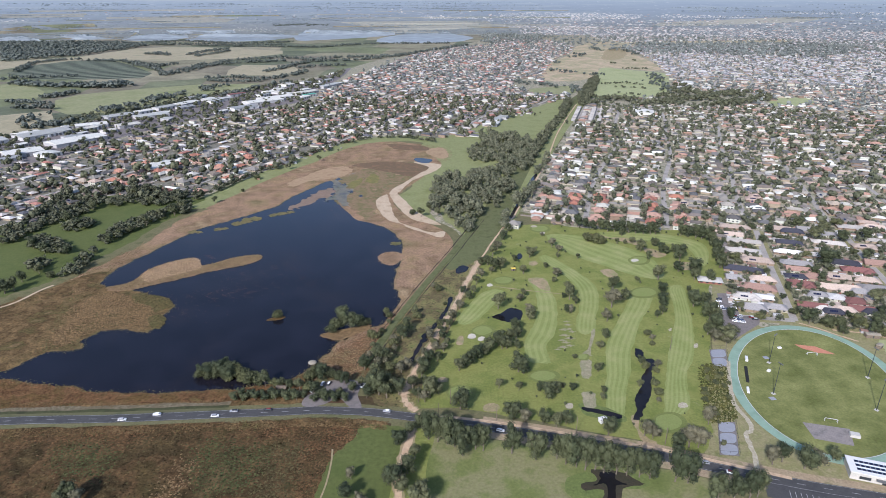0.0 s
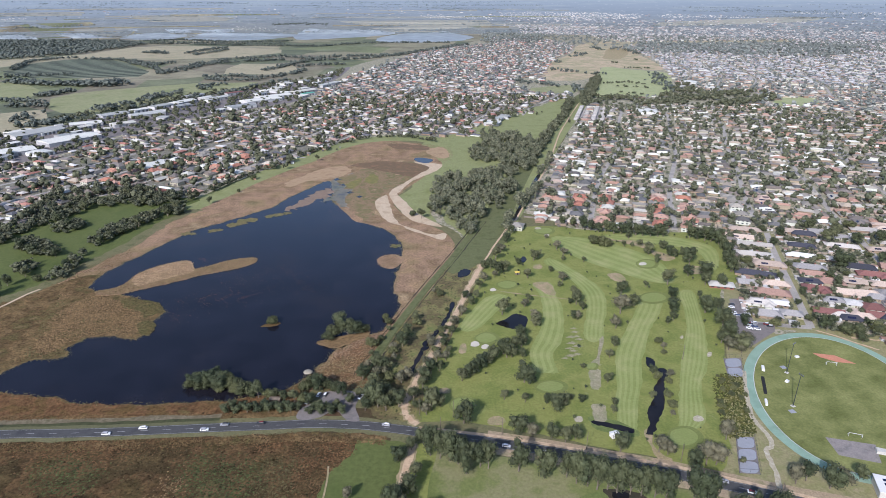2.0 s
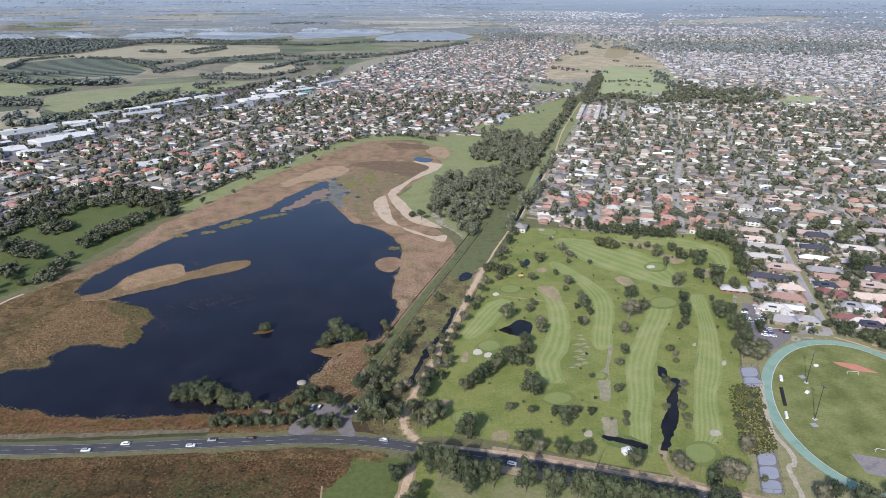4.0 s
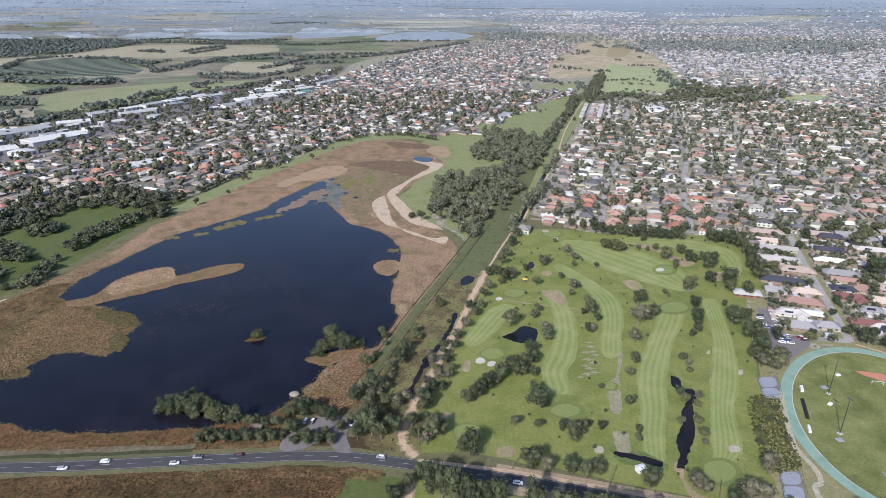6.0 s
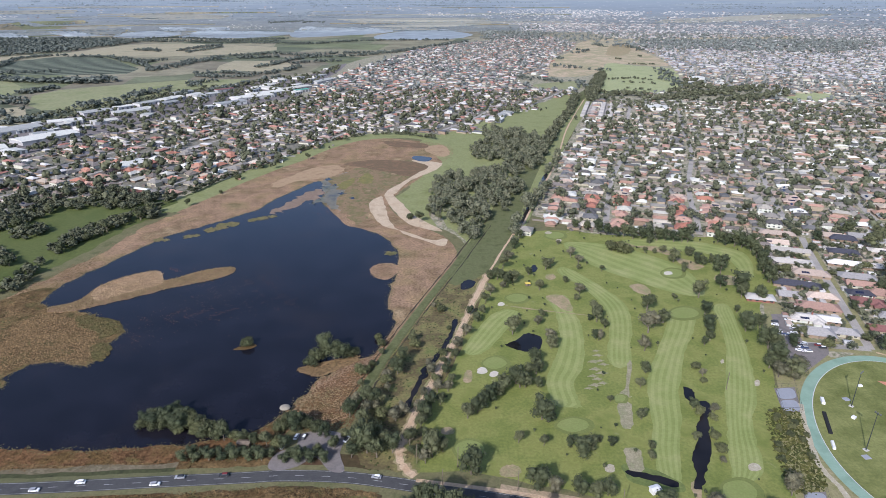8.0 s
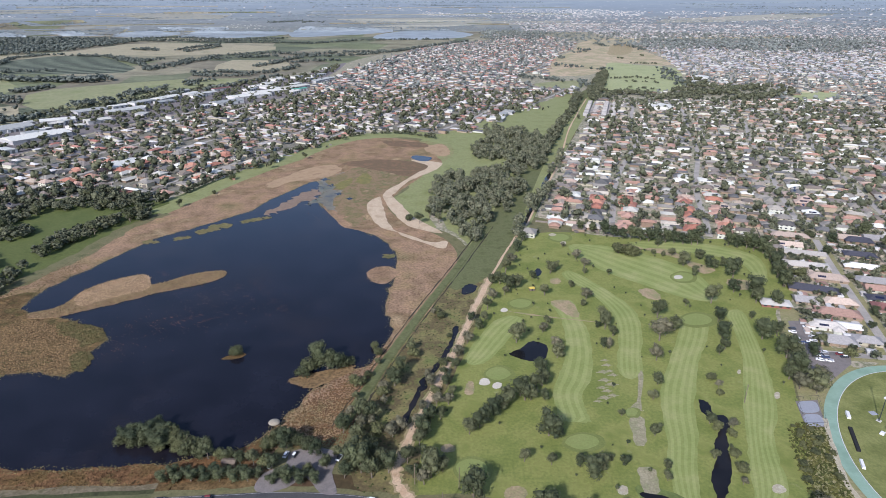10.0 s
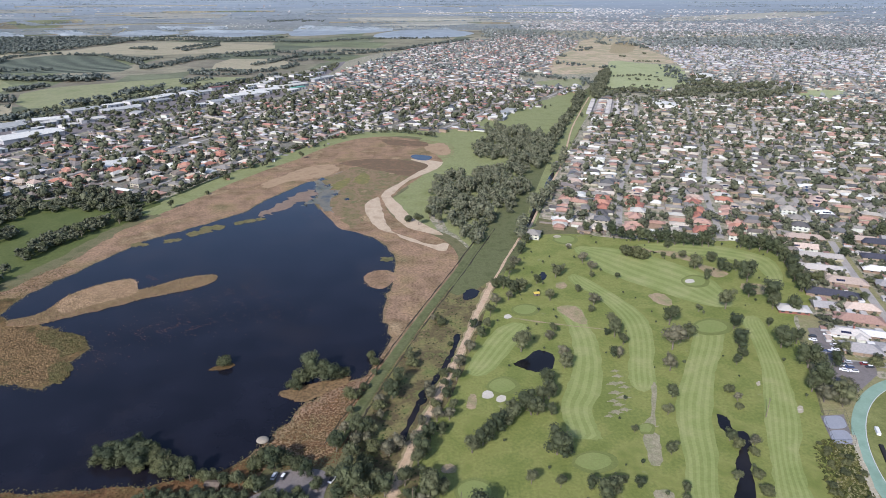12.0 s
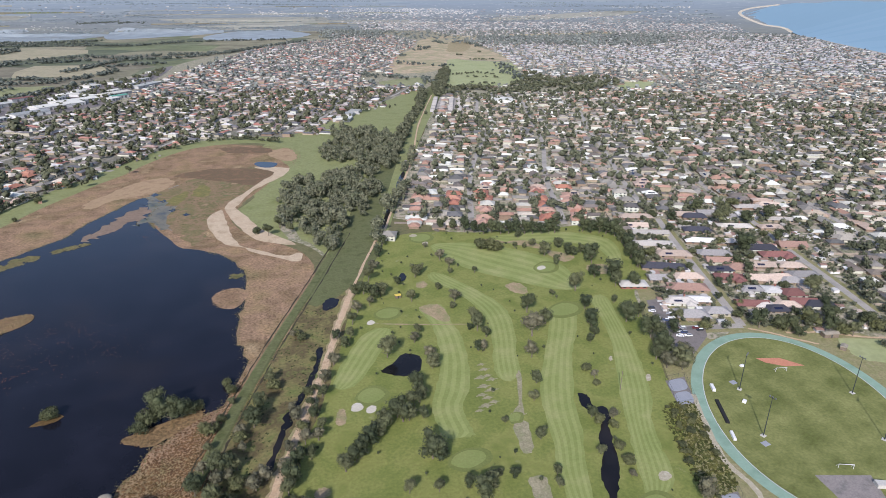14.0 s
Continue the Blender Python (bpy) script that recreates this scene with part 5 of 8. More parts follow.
patch("car_park_lake", [(-82, 280), (-80, 289), (-72, 294), (-71, 303), (-57, 305), (-49, 300), (-50, 289), (-46, 277), (-53, 277), (-61, 286), (-68, 280), (-77, 277)], 0.25, M["lot"], "grey car park beside the lake", "car park", steps=3)
patch("car_park_club", [(224, 427), (234, 427), (226, 389), (241, 389), (234, 376), (207, 355), (201, 363), (211, 389)], 0.15, M["lot"], "grey car park of the golf club", "car park", steps=1)

patch("bus_bay", [(161, 218), (178, 215), (197, 209), (221, 204), (213, 193), (186, 199), (158, 208)], 0.19, M["asphalt"], "wide asphalt parking bays beside the road", "parking bay", steps=1)

# ---- sports oval ----
OC, OA, OB, OT = (234.6, 301.5), 77.0, 51.5, radians(64.4)


def ellipse(a, b, n=96):
    out = []
    for k in range(n):
        t = k * math.tau / n
        x, y = a * math.cos(t), b * math.sin(t)
        out.append((OC[0] + x * math.cos(OT) - y * math.sin(OT), OC[1] + x * math.sin(OT) + y * math.cos(OT)))
    return out


def ring(name, a, b, width, z, material, label, category):
    o, i = ellipse(a, b), ellipse(a - width, b - width)
    n = len(o)
    k = np.arange(n)
    v = [(x, y, z) for x, y in o + i]
    ob = new(name, mesh_np(name, v, np.c_[k, (k + 1) % n, (k + 1) % n + n, k + n], [material]))
    return tagged(ob, label, category, "", "structure")


patch("oval_turf", ellipse(OA - 5, OB - 5), 0.12, M["oval_grass"], "green mown sports oval", "sports field", steps=1)
ring("oval_track", OA, OB, 5.8, 0.2, M["track"], "pale green surfaced track round the oval", "track")
ring("track_line", OA - 5.8, OB - 5.8, 0.35, 0.24, M["paint"], "white inner edge of the track", "track")
patch("red_pitch", [(245, 348), (258, 345), (266, 335), (255, 337), (247, 343)], 0.18, M["red_pitch"], "red clay triangle on the oval", "pitch", steps=1)
patch("grey_pitch", [(205, 264), (228, 258), (222, 244), (204, 250)], 0.18, M["grey_pitch"], "grey clay area on the oval", "pitch", steps=1)

# ---- reeds ----
rg = np.random.default_rng(3)
lake_line = smooth(LAKE, 4, True, 1.0)


def road_side(p):
    """Only the points clear of the road, its verges and the ditch north of it."""
    off = p[:, 1] - np.interp(p[:, 0], [q[0] for q in ROAD], [q[1] for q in ROAD])
    return p[(off < -6.6) | (off > np.where(p[:, 0] < -120, 11.6, 7.6))]



west_pts = road_side(scatter(smooth(MARSH_WEST, 3), 1.12, rg, (lake_line, smooth(SAND, 3), smooth(SAND_SPUR, 3), smooth(MUD, 3))))
mound = np.zeros(len(west_pts), bool)
for r in ([(-285, 390), (-283, 418), (-266, 428), (-227, 404), (-215, 382), (-218, 365), (-234, 369), (-246, 365), (-258, 357), (-268, 365)], [(-276, 357), (-277, 373), (-266, 372), (-256, 357), (-259, 346), (-269, 346)], [(-305, 433), (-298, 436), (-292, 428), (-297, 423)]):
    mound |= inside(smooth(r, 3), *(west_pts + rg.normal(0, 1.0, west_pts.shape)).T)
weedy = np.zeros(len(west_pts), bool)
for r in ([(-238, 418), (-223, 423), (-211, 411), (-209, 401), (-216, 398), (-217, 389), (-206, 369), (-209, 365), (-220, 382), (-234, 404)], [(-275, 346), (-274, 361), (-252, 354), (-244, 339), (-251, 332), (-266, 335)], [(-297, 404), (-298, 428), (-285, 413), (-278, 377), (-277, 365), (-285, 373)]):
    weedy |= inside(smooth(r, 3), *(west_pts + rg.normal(0, 2.0, west_pts.shape)).T)
weedy &= ~mound & (rg.uniform(size=len(west_pts)) < 0.85)
tufts("reed_mounds", west_pts[mound], (0.3, 0.75), (0.6, 1.0), rg, M["reed_mound"], "dense tan reeds in rounded mounds", "reeds")
tufts("reed_bed_olive", west_pts[weedy], (0.2, 0.6), (0.5, 1.0), rg, M["reed_weed"], "olive-green reeds between the brown ones", "reeds")
west_pts = west_pts[~(mound | weedy)]
cape_side = (west_pts[:, 0] > -95) & (west_pts[:, 1] < 405)
tufts("reed_bed_shore", west_pts[cape_side], (0.1, 0.32), (0.45, 0.9), rg, M["reed_russet"], "russet reeds on the lake's east shore", "reeds")
west_pts = west_pts[~cape_side]
near_road = (west_pts[:, 1] < 300) & (west_pts[:, 0] < -95)
near_west = west_pts[:, 1] + west_pts[:, 0] * 0.3 + rg.normal(0, 12, len(west_pts)) < 430
tufts("reed_bed_old", west_pts[~near_road & near_west & (west_pts[:, 0] < -95)], (0.12, 0.34), (0.5, 0.95), rg, M["reed_near"], "old brown reeds on the lake's near shore", "reeds")
tufts("reed_bed_west", west_pts[~near_road & ~(near_west & (west_pts[:, 0] < -95))], (0.06, 0.2), (0.5, 1.0), rg, M["reed_brown"], "tall dry brown reeds round the lake", "reeds")
strip_pts = road_side(scatter([(-400, 268), (-90, 285), (-90, 300), (-215, 294), (-240, 302), (-400, 312)], 0.9, rg, (lake_line,)))
tufts("reed_bed_road", strip_pts, (0.18, 0.5), (0.4, 0.85), rg, M["reed_russet"], "russet reeds between the lake and the road", "reeds")
MARSH_GREEN, MARSH_GREEN_WEST, MARSH_DUN, MARSH_PALE = [smooth(r, 3) for r in ([(-130, 248), (-103, 244), (-89, 233), (-98, 210), (-114, 208), (-126, 224)], [(-204, 239), (-187, 245), (-168, 235), (-173, 220), (-193, 223)], [(-105, 243), (-67, 248), (-58, 239), (-58, 200), (-95, 200), (-89, 226)], [(-130, 244), (-120, 246), (-125, 218), (-127, 200), (-139, 200), (-137, 224)])]
bank = np.array([q for q in rp if q[0] < -30])
bank = bank[rg.integers(len(bank), size=9000)] + np.c_[rg.uniform(-0.9, 0.9, 9000), rg.choice((-1, 1), 9000) * rg.uniform(7.0, 14.0, 9000)]
bank = bank[~inside(lake_line, bank[:, 0], bank[:, 1]) & ~((bank[:, 0] > -115) & (bank[:, 1] > 268))]
bank = road_side(bank)
tufts("reed_bank_road", bank, (0.15, 0.45), (0.4, 0.85), rg, M["reed_near"], "brown reeds beside the road", "reeds")
marsh = road_side(scatter(smooth(MARSH_SOUTH, 3), 0.92, rg))
loose = marsh + rg.normal(0, 3.2, marsh.shape)
zones = [inside(r, loose[:, 0], loose[:, 1]) for r in (MARSH_GREEN, MARSH_GREEN_WEST, MARSH_DUN, MARSH_PALE)]
stray = rg.uniform(size=len(marsh))
green, dun, pale = (zones[0] | zones[1]) & (stray < 0.85), zones[2] & (stray < 0.95), zones[3] & (stray < 0.5)
pale = pale & ~green
dun = (dun | (stray > 0.94)) & ~green & ~pale
depth = np.interp(marsh[:, 0], [q[0] for q in ROAD], [q[1] for q in ROAD]) - marsh[:, 1] + rg.normal(0, 5, len(marsh))
rust = ~(green | pale) & ((depth < 19 + 6 * np.sin(marsh[:, 0] * 0.06)) | (marsh[:, 0] + rg.normal(0, 3, len(marsh)) > -72)) & (stray < 0.9)
dun = dun & ~rust
tufts("marsh_rust_reeds", marsh[rust], (0.08, 0.26), (0.5, 1.0), rg, M["reed_rust"], "rust-brown reeds along the edge of the marsh", "reeds")
tufts("reed_bed_south", marsh[~(green | dun | pale | rust)], (0.08, 0.24), (0.5, 1.0), rg, M["reed_marsh"], "mixed brown marsh reeds beside the road", "reeds")
tufts("marsh_green_plants", marsh[green], (0.06, 0.2), (0.6, 1.1), rg, M["reed_green"], "dark green marsh plants among the reeds", "reeds")
tufts("marsh_dun_reeds", marsh[dun], (0.06, 0.2), (0.6, 1.1), rg, M["reed_dun"], "dun olive marsh reeds", "reeds")
tufts("marsh_pale_reeds", marsh[pale], (0.06, 0.2), (0.6, 1.1), rg, M["reed_mound"], "pale straw reeds in the marsh", "reeds")
tufts("reed_bed_cape", scatter([(-78, 318), (-68, 300), (-48, 308), (-42, 330), (-44, 352), (-52, 362), (-68, 345)], 0.7, rg, (lake_line,)), (0.12, 0.36), (0.3, 0.65), rg, M["reed_russet"], "russet reeds on the cape by the car park", "reeds")
patch("islet_bed", ISLET, 0.35, M["reed_floor"], "low reedy islet in the lake", "islet", ragged=0.6, depth=0.3)
tufts("reed_islet", scatter(smooth(ISLET, 3), 0.9, rg, (smooth(ISLET_PALE, 3),)), (0.4, 1.1), (0.4, 0.8), rg, M["reed_straw"], "tan and olive reeds on a narrow islet", "reeds", 0.2)
tufts("reed_islet_pale", scatter(smooth(ISLET_PALE, 3), 0.8, rg), (0.4, 0.9), (0.4, 0.75), rg, M["reed_pale"], "tall pale straw-coloured reeds on an islet", "reeds", 0.2)


def fringe(line, width, spacing):
    """Points along a shore, on its water side and landward."""
    out = []
    n = len(line)
    for i in range(n):
        a, b = line[i], line[(i + 1) % n]
        m = max(1, int(np.linalg.norm(b - a) / spacing))
        for s in range(m):
            out.append(a + (b - a) * s / m + rg.normal(0, width, 2))
    return np.array(out)


edge = fringe(lake_line, 1.1, 0.22)
edge = edge[~((edge[:, 0] > -120) & (edge[:, 1] > 590))]
tufts("reed_fringe", edge, (0.1, 0.4), (0.35, 0.7), rg, M["reed_olive"], "olive reeds along the water's edge", "reeds")
patch("bush_islet", [(-128, 384), (-122, 389), (-117, 386), (-121, 382), (-130, 381)], 0.2, M["reed_russet"], "tiny reedy islet under a bush", "islet", ragged=0.4, depth=0.15)
for k, r in enumerate(([(-250, 424), (-236, 423), (-222, 419), (-213, 411), (-211, 403), (-216, 399), (-225, 403), (-234, 407), (-243, 412)], [(-219, 386), (-215, 390), (-207, 385), (-204, 376), (-205, 368), (-214, 375)])):
    patch("reed_hook", r, 0.25 + 0.006 * k, M["reed_weed"], "low olive reed bank at the tip of the marsh", "reed bank", ragged=0.9, depth=0.2)
    tufts("reed_hook_reeds", scatter(smooth(r, 3), 0.8, rg), (0.3, 1.0), (0.4, 0.85), rg, M["reed_weed"], "olive reeds at the tip of the marsh", "reeds", 0.15)
# reed bays and weed in the open water
for r, reed in (([(-59, 501), (-54, 512), (-44, 514), (-35, 506), (-38, 492), (-44, 483), (-54, 488)], "reed_brown"), ([(-86, 359), (-81, 364), (-58, 373), (-52, 375), (-53, 368), (-68, 355), (-75, 353)], "reed_mound")):
    patch("reed_bank", r, 0.25, M[reed], "low reedy bank in the lake", "reed bank", ragged=0.5, depth=0.2)
    tufts("reed_bank_reeds", scatter(smooth(r, 3), 0.8, rg), (0.15, 0.45), (0.4, 0.85), rg, M[reed], "brown reeds on a low bank", "reeds", 0.15)
blobs = [(-256, 567, 5), (-249, 566, 4), (-232, 575, 5), (-226, 577, 4), (-218, 592, 6), (-211, 598, 7), (-204, 607, 7), (-212, 606, 5), (-187, 619, 5), (-178, 625, 6), (-170, 630, 4), (-45, 535, 5)]
for j, (x, y, r) in enumerate(blobs):
    r *= 1.1
    ring_ = [(x + r * q * math.cos(k * 0.45), y + r * 1.1 * q * math.sin(k * 0.45)) for k, q in enumerate(rg.uniform(0.6, 1.1, 14))]
    patch("reed_shoal", ring_, 0.13 + 0.006 * j, M["reed_olive"], "flat olive weed bed in the lake", "reed bank", ragged=0.5)
pts = np.concatenate([np.c_[x + rg.normal(0, r * 0.45, int(r * r * 2.2)), y + rg.normal(0, r * 0.4, int(r * r * 2.2))] for x, y, r in blobs])
tufts("reed_clumps", pts, (0.08, 0.3), (0.3, 0.6), rg, M["reed_olive"], "olive reed clumps standing in the lake", "reeds", 0.05)
weed = [(-140, 480, 16), (-128, 470, 12), (-190, 418, 24), (-160, 655, 8), (-215, 500, 9), (-175, 425, 14), (-165, 430, 10), (-120, 640, 14), (-150, 440, 22), (-205, 395, 18), (-170, 465, 20), (-110, 450, 14), (-128, 676, 10), (-112, 648, 9)]
pts = np.concatenate([np.c_[x + rg.normal(0, r * 0.8, r * 16), y + rg.normal(0, r * 0.5, r * 16)] for x, y, r in weed])
pts = pts[np.sin(pts[:, 0] * 0.4 + np.sin(pts[:, 1] * 0.3) * 2) + rg.normal(0, 0.4, len(pts)) > 0.2]
tufts("floating_weed", pts[inside(lake_line, pts[:, 0], pts[:, 1])], (0.03, 0.1), (0.25, 0.6), rg, M["lily"], "reddish floating weed on the lake", "weed", 0.08)
mud_pts = scatter(smooth(MUD, 3), 3.2, rg)
tufts("mud_tussocks", mud_pts[rg.uniform(size=len(mud_pts)) < 0.6], (0.1, 0.4), (0.6, 1.6), rg, M["reed_olive"], "low tussocks on the mud flat", "tussocks", 0.1)
drain_pts = scatter(smooth(DRAIN, 3), 2.4, rg)
drain_pts = drain_pts[(drain_pts[:, 1] < 470) & ~inside(smooth([(-24, 319), (-19, 326), (-15, 340), (-11, 357), (-9, 363), (-12, 363), (-17, 351), (-21, 336), (-25, 326)], 3), drain_pts[:, 0], drain_pts[:, 1]) & ~inside(smooth([(27, 448), (34, 473), (28, 478), (22, 471), (20, 457)], 3), drain_pts[:, 0], drain_pts[:, 1])]
tufts("drain_tussocks", drain_pts[rg.uniform(size=len(drain_pts)) < 0.45], (0.15, 0.6), (0.4, 1.1), rg, M["reed_green"], "rough tussocks on the drain banks", "tussocks", 0.08)
SCRUB = [(169, 320), (186, 321), (177, 295), (171, 270), (167, 265), (155, 263), (153, 270), (158, 289)]
tufts("scrub_weeds", scatter(smooth(SCRUB, 3), 1.0, rg), (0.3, 1.1), (0.5, 1.1), rg, M["reed_scrub"], "weedy olive scrub beside the oval", "scrub", 0.05)
scrub_pts = scatter(smooth(SCRUB, 3), 5, rg)

# ---- trees ----
tree_kind("gum", 21, 10, 11, 2.4, 10, 1028, 0.29, M["leaf_gum"], "olive-green gum tree with an uneven crown")
tree_kind("gum", 22, 10, 12.5, 3.0, 9, 974, 0.29, M["leaf_gum"], "olive-green gum tree with an uneven crown")
tree_kind("gum", 23, 10, 10, 2.0, 11, 1028, 0.29, M["leaf_gum"], "olive-green gum tree with an uneven crown")
tree_kind("dark", 31, 10, 11, 1.4, 11, 1082, 0.29, M["leaf_dark"], "dark green dense tree")
tree_kind("dark", 32, 10, 12, 1.6, 9, 1028, 0.29, M["leaf_dark"], "dark green dense tree")
tree_kind("grey", 41, 10, 10.5, 2.6, 8, 844, 0.26, M["leaf_grey"], "thin grey-green tree with bare limbs")
tree_kind("grey", 42, 10, 9.5, 2.2, 9, 844, 0.26, M["leaf_grey"], "thin grey-green tree with bare limbs")
tree_kind("bush", 51, 10, 8, 0.5, 9, 924, 0.32, M["leaf_bush"], "round green bush with dense leaves", "bush")
tree_kind("bush", 52, 10, 7, 0.4, 10, 924, 0.32, M["leaf_bush"], "round green bush with dense leaves", "bush")
rg = np.random.default_rng(8)
T_GOLF = [(46, 471, 10), (66, 491, 7), (81, 501, 10), (86, 507, 8), (71, 464, 8), (92, 477, 6), (106, 527, 9), (110, 514, 8), (107, 501, 5), (99, 458, 9), (95, 448, 5), (125, 498, 5), (103, 426, 9), (102, 416, 9), (105, 408, 7), (98, 418, 5), (96, 394, 7), (99, 393, 6), (44, 400, 12), (66, 420, 6), (62, 412, 7), (66, 383, 9), (67, 394, 8), (140, 431, 11), (132, 402, 15), (146, 415, 10), (123, 380, 9), (165, 448, 5), (184, 452, 12)]
T_GOLF_EAST = [(178, 426, 9), (172, 404, 10), (168, 392, 8), (162, 386, 5), (171, 537, 5), (178, 534, 5), (186, 536, 7), (188, 516, 11), (190, 497, 7), (205, 529, 9), (206, 512, 9), (210, 510, 8), (218, 513, 7), (217, 493, 14), (207, 469, 10), (217, 462, 14), (215, 452, 10), (226, 448, 9), (201, 429, 5), (196, 404, 12), (207, 408, 10), (200, 383, 13), (201, 376, 12), (197, 365, 11), (190, 361, 10), (263, 535, 10), (259, 513, 10), (253, 496, 11), (247, 478, 11)]
T_GOLF_SOUTH = [(12, 315, 9), (17, 320, 9), (20, 324, 9), (25, 330, 9), (29, 335, 9), (33, 340, 10), (40, 346, 10), (42, 342, 11), (45, 342, 9), (49, 350, 10), (53, 355, 10), (54, 367, 9), (52, 342, 6), (50, 314, 13), (53, 312, 9), (36, 296, 6), (48, 294, 6), (61, 293, 6), (65, 286, 10), (69, 291, 9), (81, 294, 5), (75, 297, 4), (116, 356, 7), (109, 342, 6), (101, 314, 7), (99, 291, 5), (89, 329, 4), (97, 284, 5)]
T_POND = [(131, 323, 8), (133, 319, 8), (141, 320, 8), (138, 314, 7), (133, 300, 8), (123, 298, 6), (132, 290, 8), (147, 361, 8), (148, 353, 6), (146, 347, 6), (199, 351, 14), (207, 360, 10), (129, 282, 5), (274, 520, 8), (144, 545, 9), (148, 543, 8), (152, 541, 7), (100, 555, 7)]
T_ROAD = [(12, 275, 12), (41, 266, 12), (48, 264, 9), (58, 262, 8), (65, 259, 8), (71, 262, 8), (92, 252, 11), (112, 252, 10), (116, 250, 8), (133, 243, 12), (138, 243, 12), (127, 241, 9), (151, 262, 10), (-6, 286, 10), (-1, 290, 8), (-9, 282, 8), (152, 244, 4), (171, 230, 10), (177, 232, 9), (186, 227, 12), (193, 228, 10), (204, 233, 7), (198, 348, 8), (191, 352, 10)]
T_ROAD_SOUTH = [(-6, 249, 10), (-1, 247, 10), (4, 245, 11), (8, 243, 10), (13, 241, 10), (19, 241, 10), (23, 240, 9), (12, 236, 9), (38, 238, 11), (50, 233, 12), (61, 234, 9), (65, 230, 10), (70, 228, 10), (74, 226, 11), (79, 226, 11), (83, 224, 11), (89, 223, 10), (94, 222, 10), (100, 221, 10), (105, 220, 11), (117, 218, 12), (123, 217, 12), (132, 204, 10), (141, 206, 10), (148, 206, 10), (153, 208, 8)]
T_PATH_SOUTH = [(-177, 206, 9), (-172, 204, 8), (-179, 203, 7), (-22, 245, 9), (-16, 223, 10), (-13, 234, 8), (-22, 214, 10), (-25, 216, 9), (-9, 209, 10), (-9, 201, 12), (-44, 219, 6), (-45, 205, 8), (-37, 202, 8), (-18, 211, 9), (-16, 253, 7), (-10, 258, 8)]
T_SHORE = [(-154, 311, 8), (-151, 315, 9), (-144, 311, 10), (-140, 316, 9), (-134, 310, 10), (-128, 306, 9), (-124, 308, 9), (-118, 303, 9), (-113, 299, 8), (-108, 298, 8), (-103, 298, 7), (-98, 297, 6), (-92, 294, 7), (-86, 294, 8), (-135, 305, 7), (-128, 311, 8)]
T_CAPE = [(x, y, d * 1.18) for x, y, d in [(-79, 363, 8), (-75, 369, 10), (-71, 373, 10), (-66, 371, 10), (-61, 371, 9), (-57, 373, 8), (-54, 376, 6), (-122, 386, 7), (-124, 385, 5), (-39, 386, 6), (-18, 384, 8), (-27, 355, 8), (-24, 367, 7), (-5, 437, 5), (-2, 431, 6), (-48, 355, 7), (-37, 326, 8), (-33, 346, 7)]]
T_CAPE_BACK = [(x, y, d * 0.75) for x, y, d in [(-42, 394, 8), (-44, 357, 8), (-42, 363, 7), (-33, 351, 8), (-28, 365, 8), (-20, 391, 9), (-38, 375, 6), (-46, 342, 7), (-47, 328, 9), (-41, 320, 9), (-36, 322, 8), (-33, 327, 8), (-51, 319, 8), (-31, 339, 7), (-7, 436, 7), (3, 406, 6)]]
T_DRAIN = [(-1, 375, 6), (0, 365, 6), (-7, 355, 8), (-9, 363, 6), (-5, 348, 7), (-14, 324, 6), (-21, 318, 9), (-25, 313, 9), (3, 379, 5), (2, 338, 7), (-11, 334, 6)]
T_LOT = [(-82, 305, 10), (-79, 309, 10), (-74, 305, 10), (-70, 308, 9), (-64, 305, 9), (-59, 300, 7), (-81, 294, 8), (-77, 292, 7), (-41, 295, 12), (-37, 289, 11), (-32, 286, 11), (-31, 295, 10), (-41, 310, 10), (-35, 305, 10), (-44, 286, 8), (-49, 300, 5), (-25, 289, 9), (-69, 285, 6), (-61, 289, 6), (-53, 292, 7), (-49, 316, 8), (-41, 326, 9), (-33, 316, 8), (-17, 295, 8), (-12, 307, 8), (-8, 295, 9), (-14, 286, 7)]
T_HEDGE = [(-123 + 3.1 * k, 284 + 3.0 * (k % 2), 6.4) for k in range(14)] + [(-75 + 3.1 * k, 283.5 + 3.0 * (k % 2), 6.2) for k in range(7)]
T_PATH = [(-4, 337, 8), (1, 355, 7), (8, 384, 8), (14, 399, 8), (22, 416, 7), (29, 442, 8), (34, 457, 8), (41, 483, 9), (47, 502, 9), (53, 520, 9), (-7, 323, 8), (-11, 313, 9), (6, 371, 6), (35, 483, 7), (61, 545, 8), (68, 569, 8), (18, 426, 6), (43, 465, 6), (52, 477, 10), (26, 426, 6), (4, 346, 6), (-2, 326, 6)]
T_PARK = [(-399, 594, 12), (-381, 582, 9), (-395, 637, 10), (-325, 537, 10), (-325, 552, 10), (-319, 565, 10), (-311, 585, 11), (-308, 612, 10), (-295, 618, 12), (-293, 637, 11), (-391, 522, 10), (-374, 512, 10), (-365, 515, 10), (-351, 508, 9), (-350, 464, 8), (-335, 456, 8), (-354, 425, 12), (-350, 431, 9), (-354, 447, 8), (-326, 482, 7), (-331, 502, 7), (-371, 688, 9), (-340, 658, 9), (-245, 763, 10), (-247, 707, 6), (-266, 662, 7), (-181, 860, 7)]
T_NORTH = [(-33, 622, 9), (-23, 613, 9), (-14, 632, 8), (-5, 616, 8), (144, 541, 13), (151, 538, 12), (156, 535, 11)]
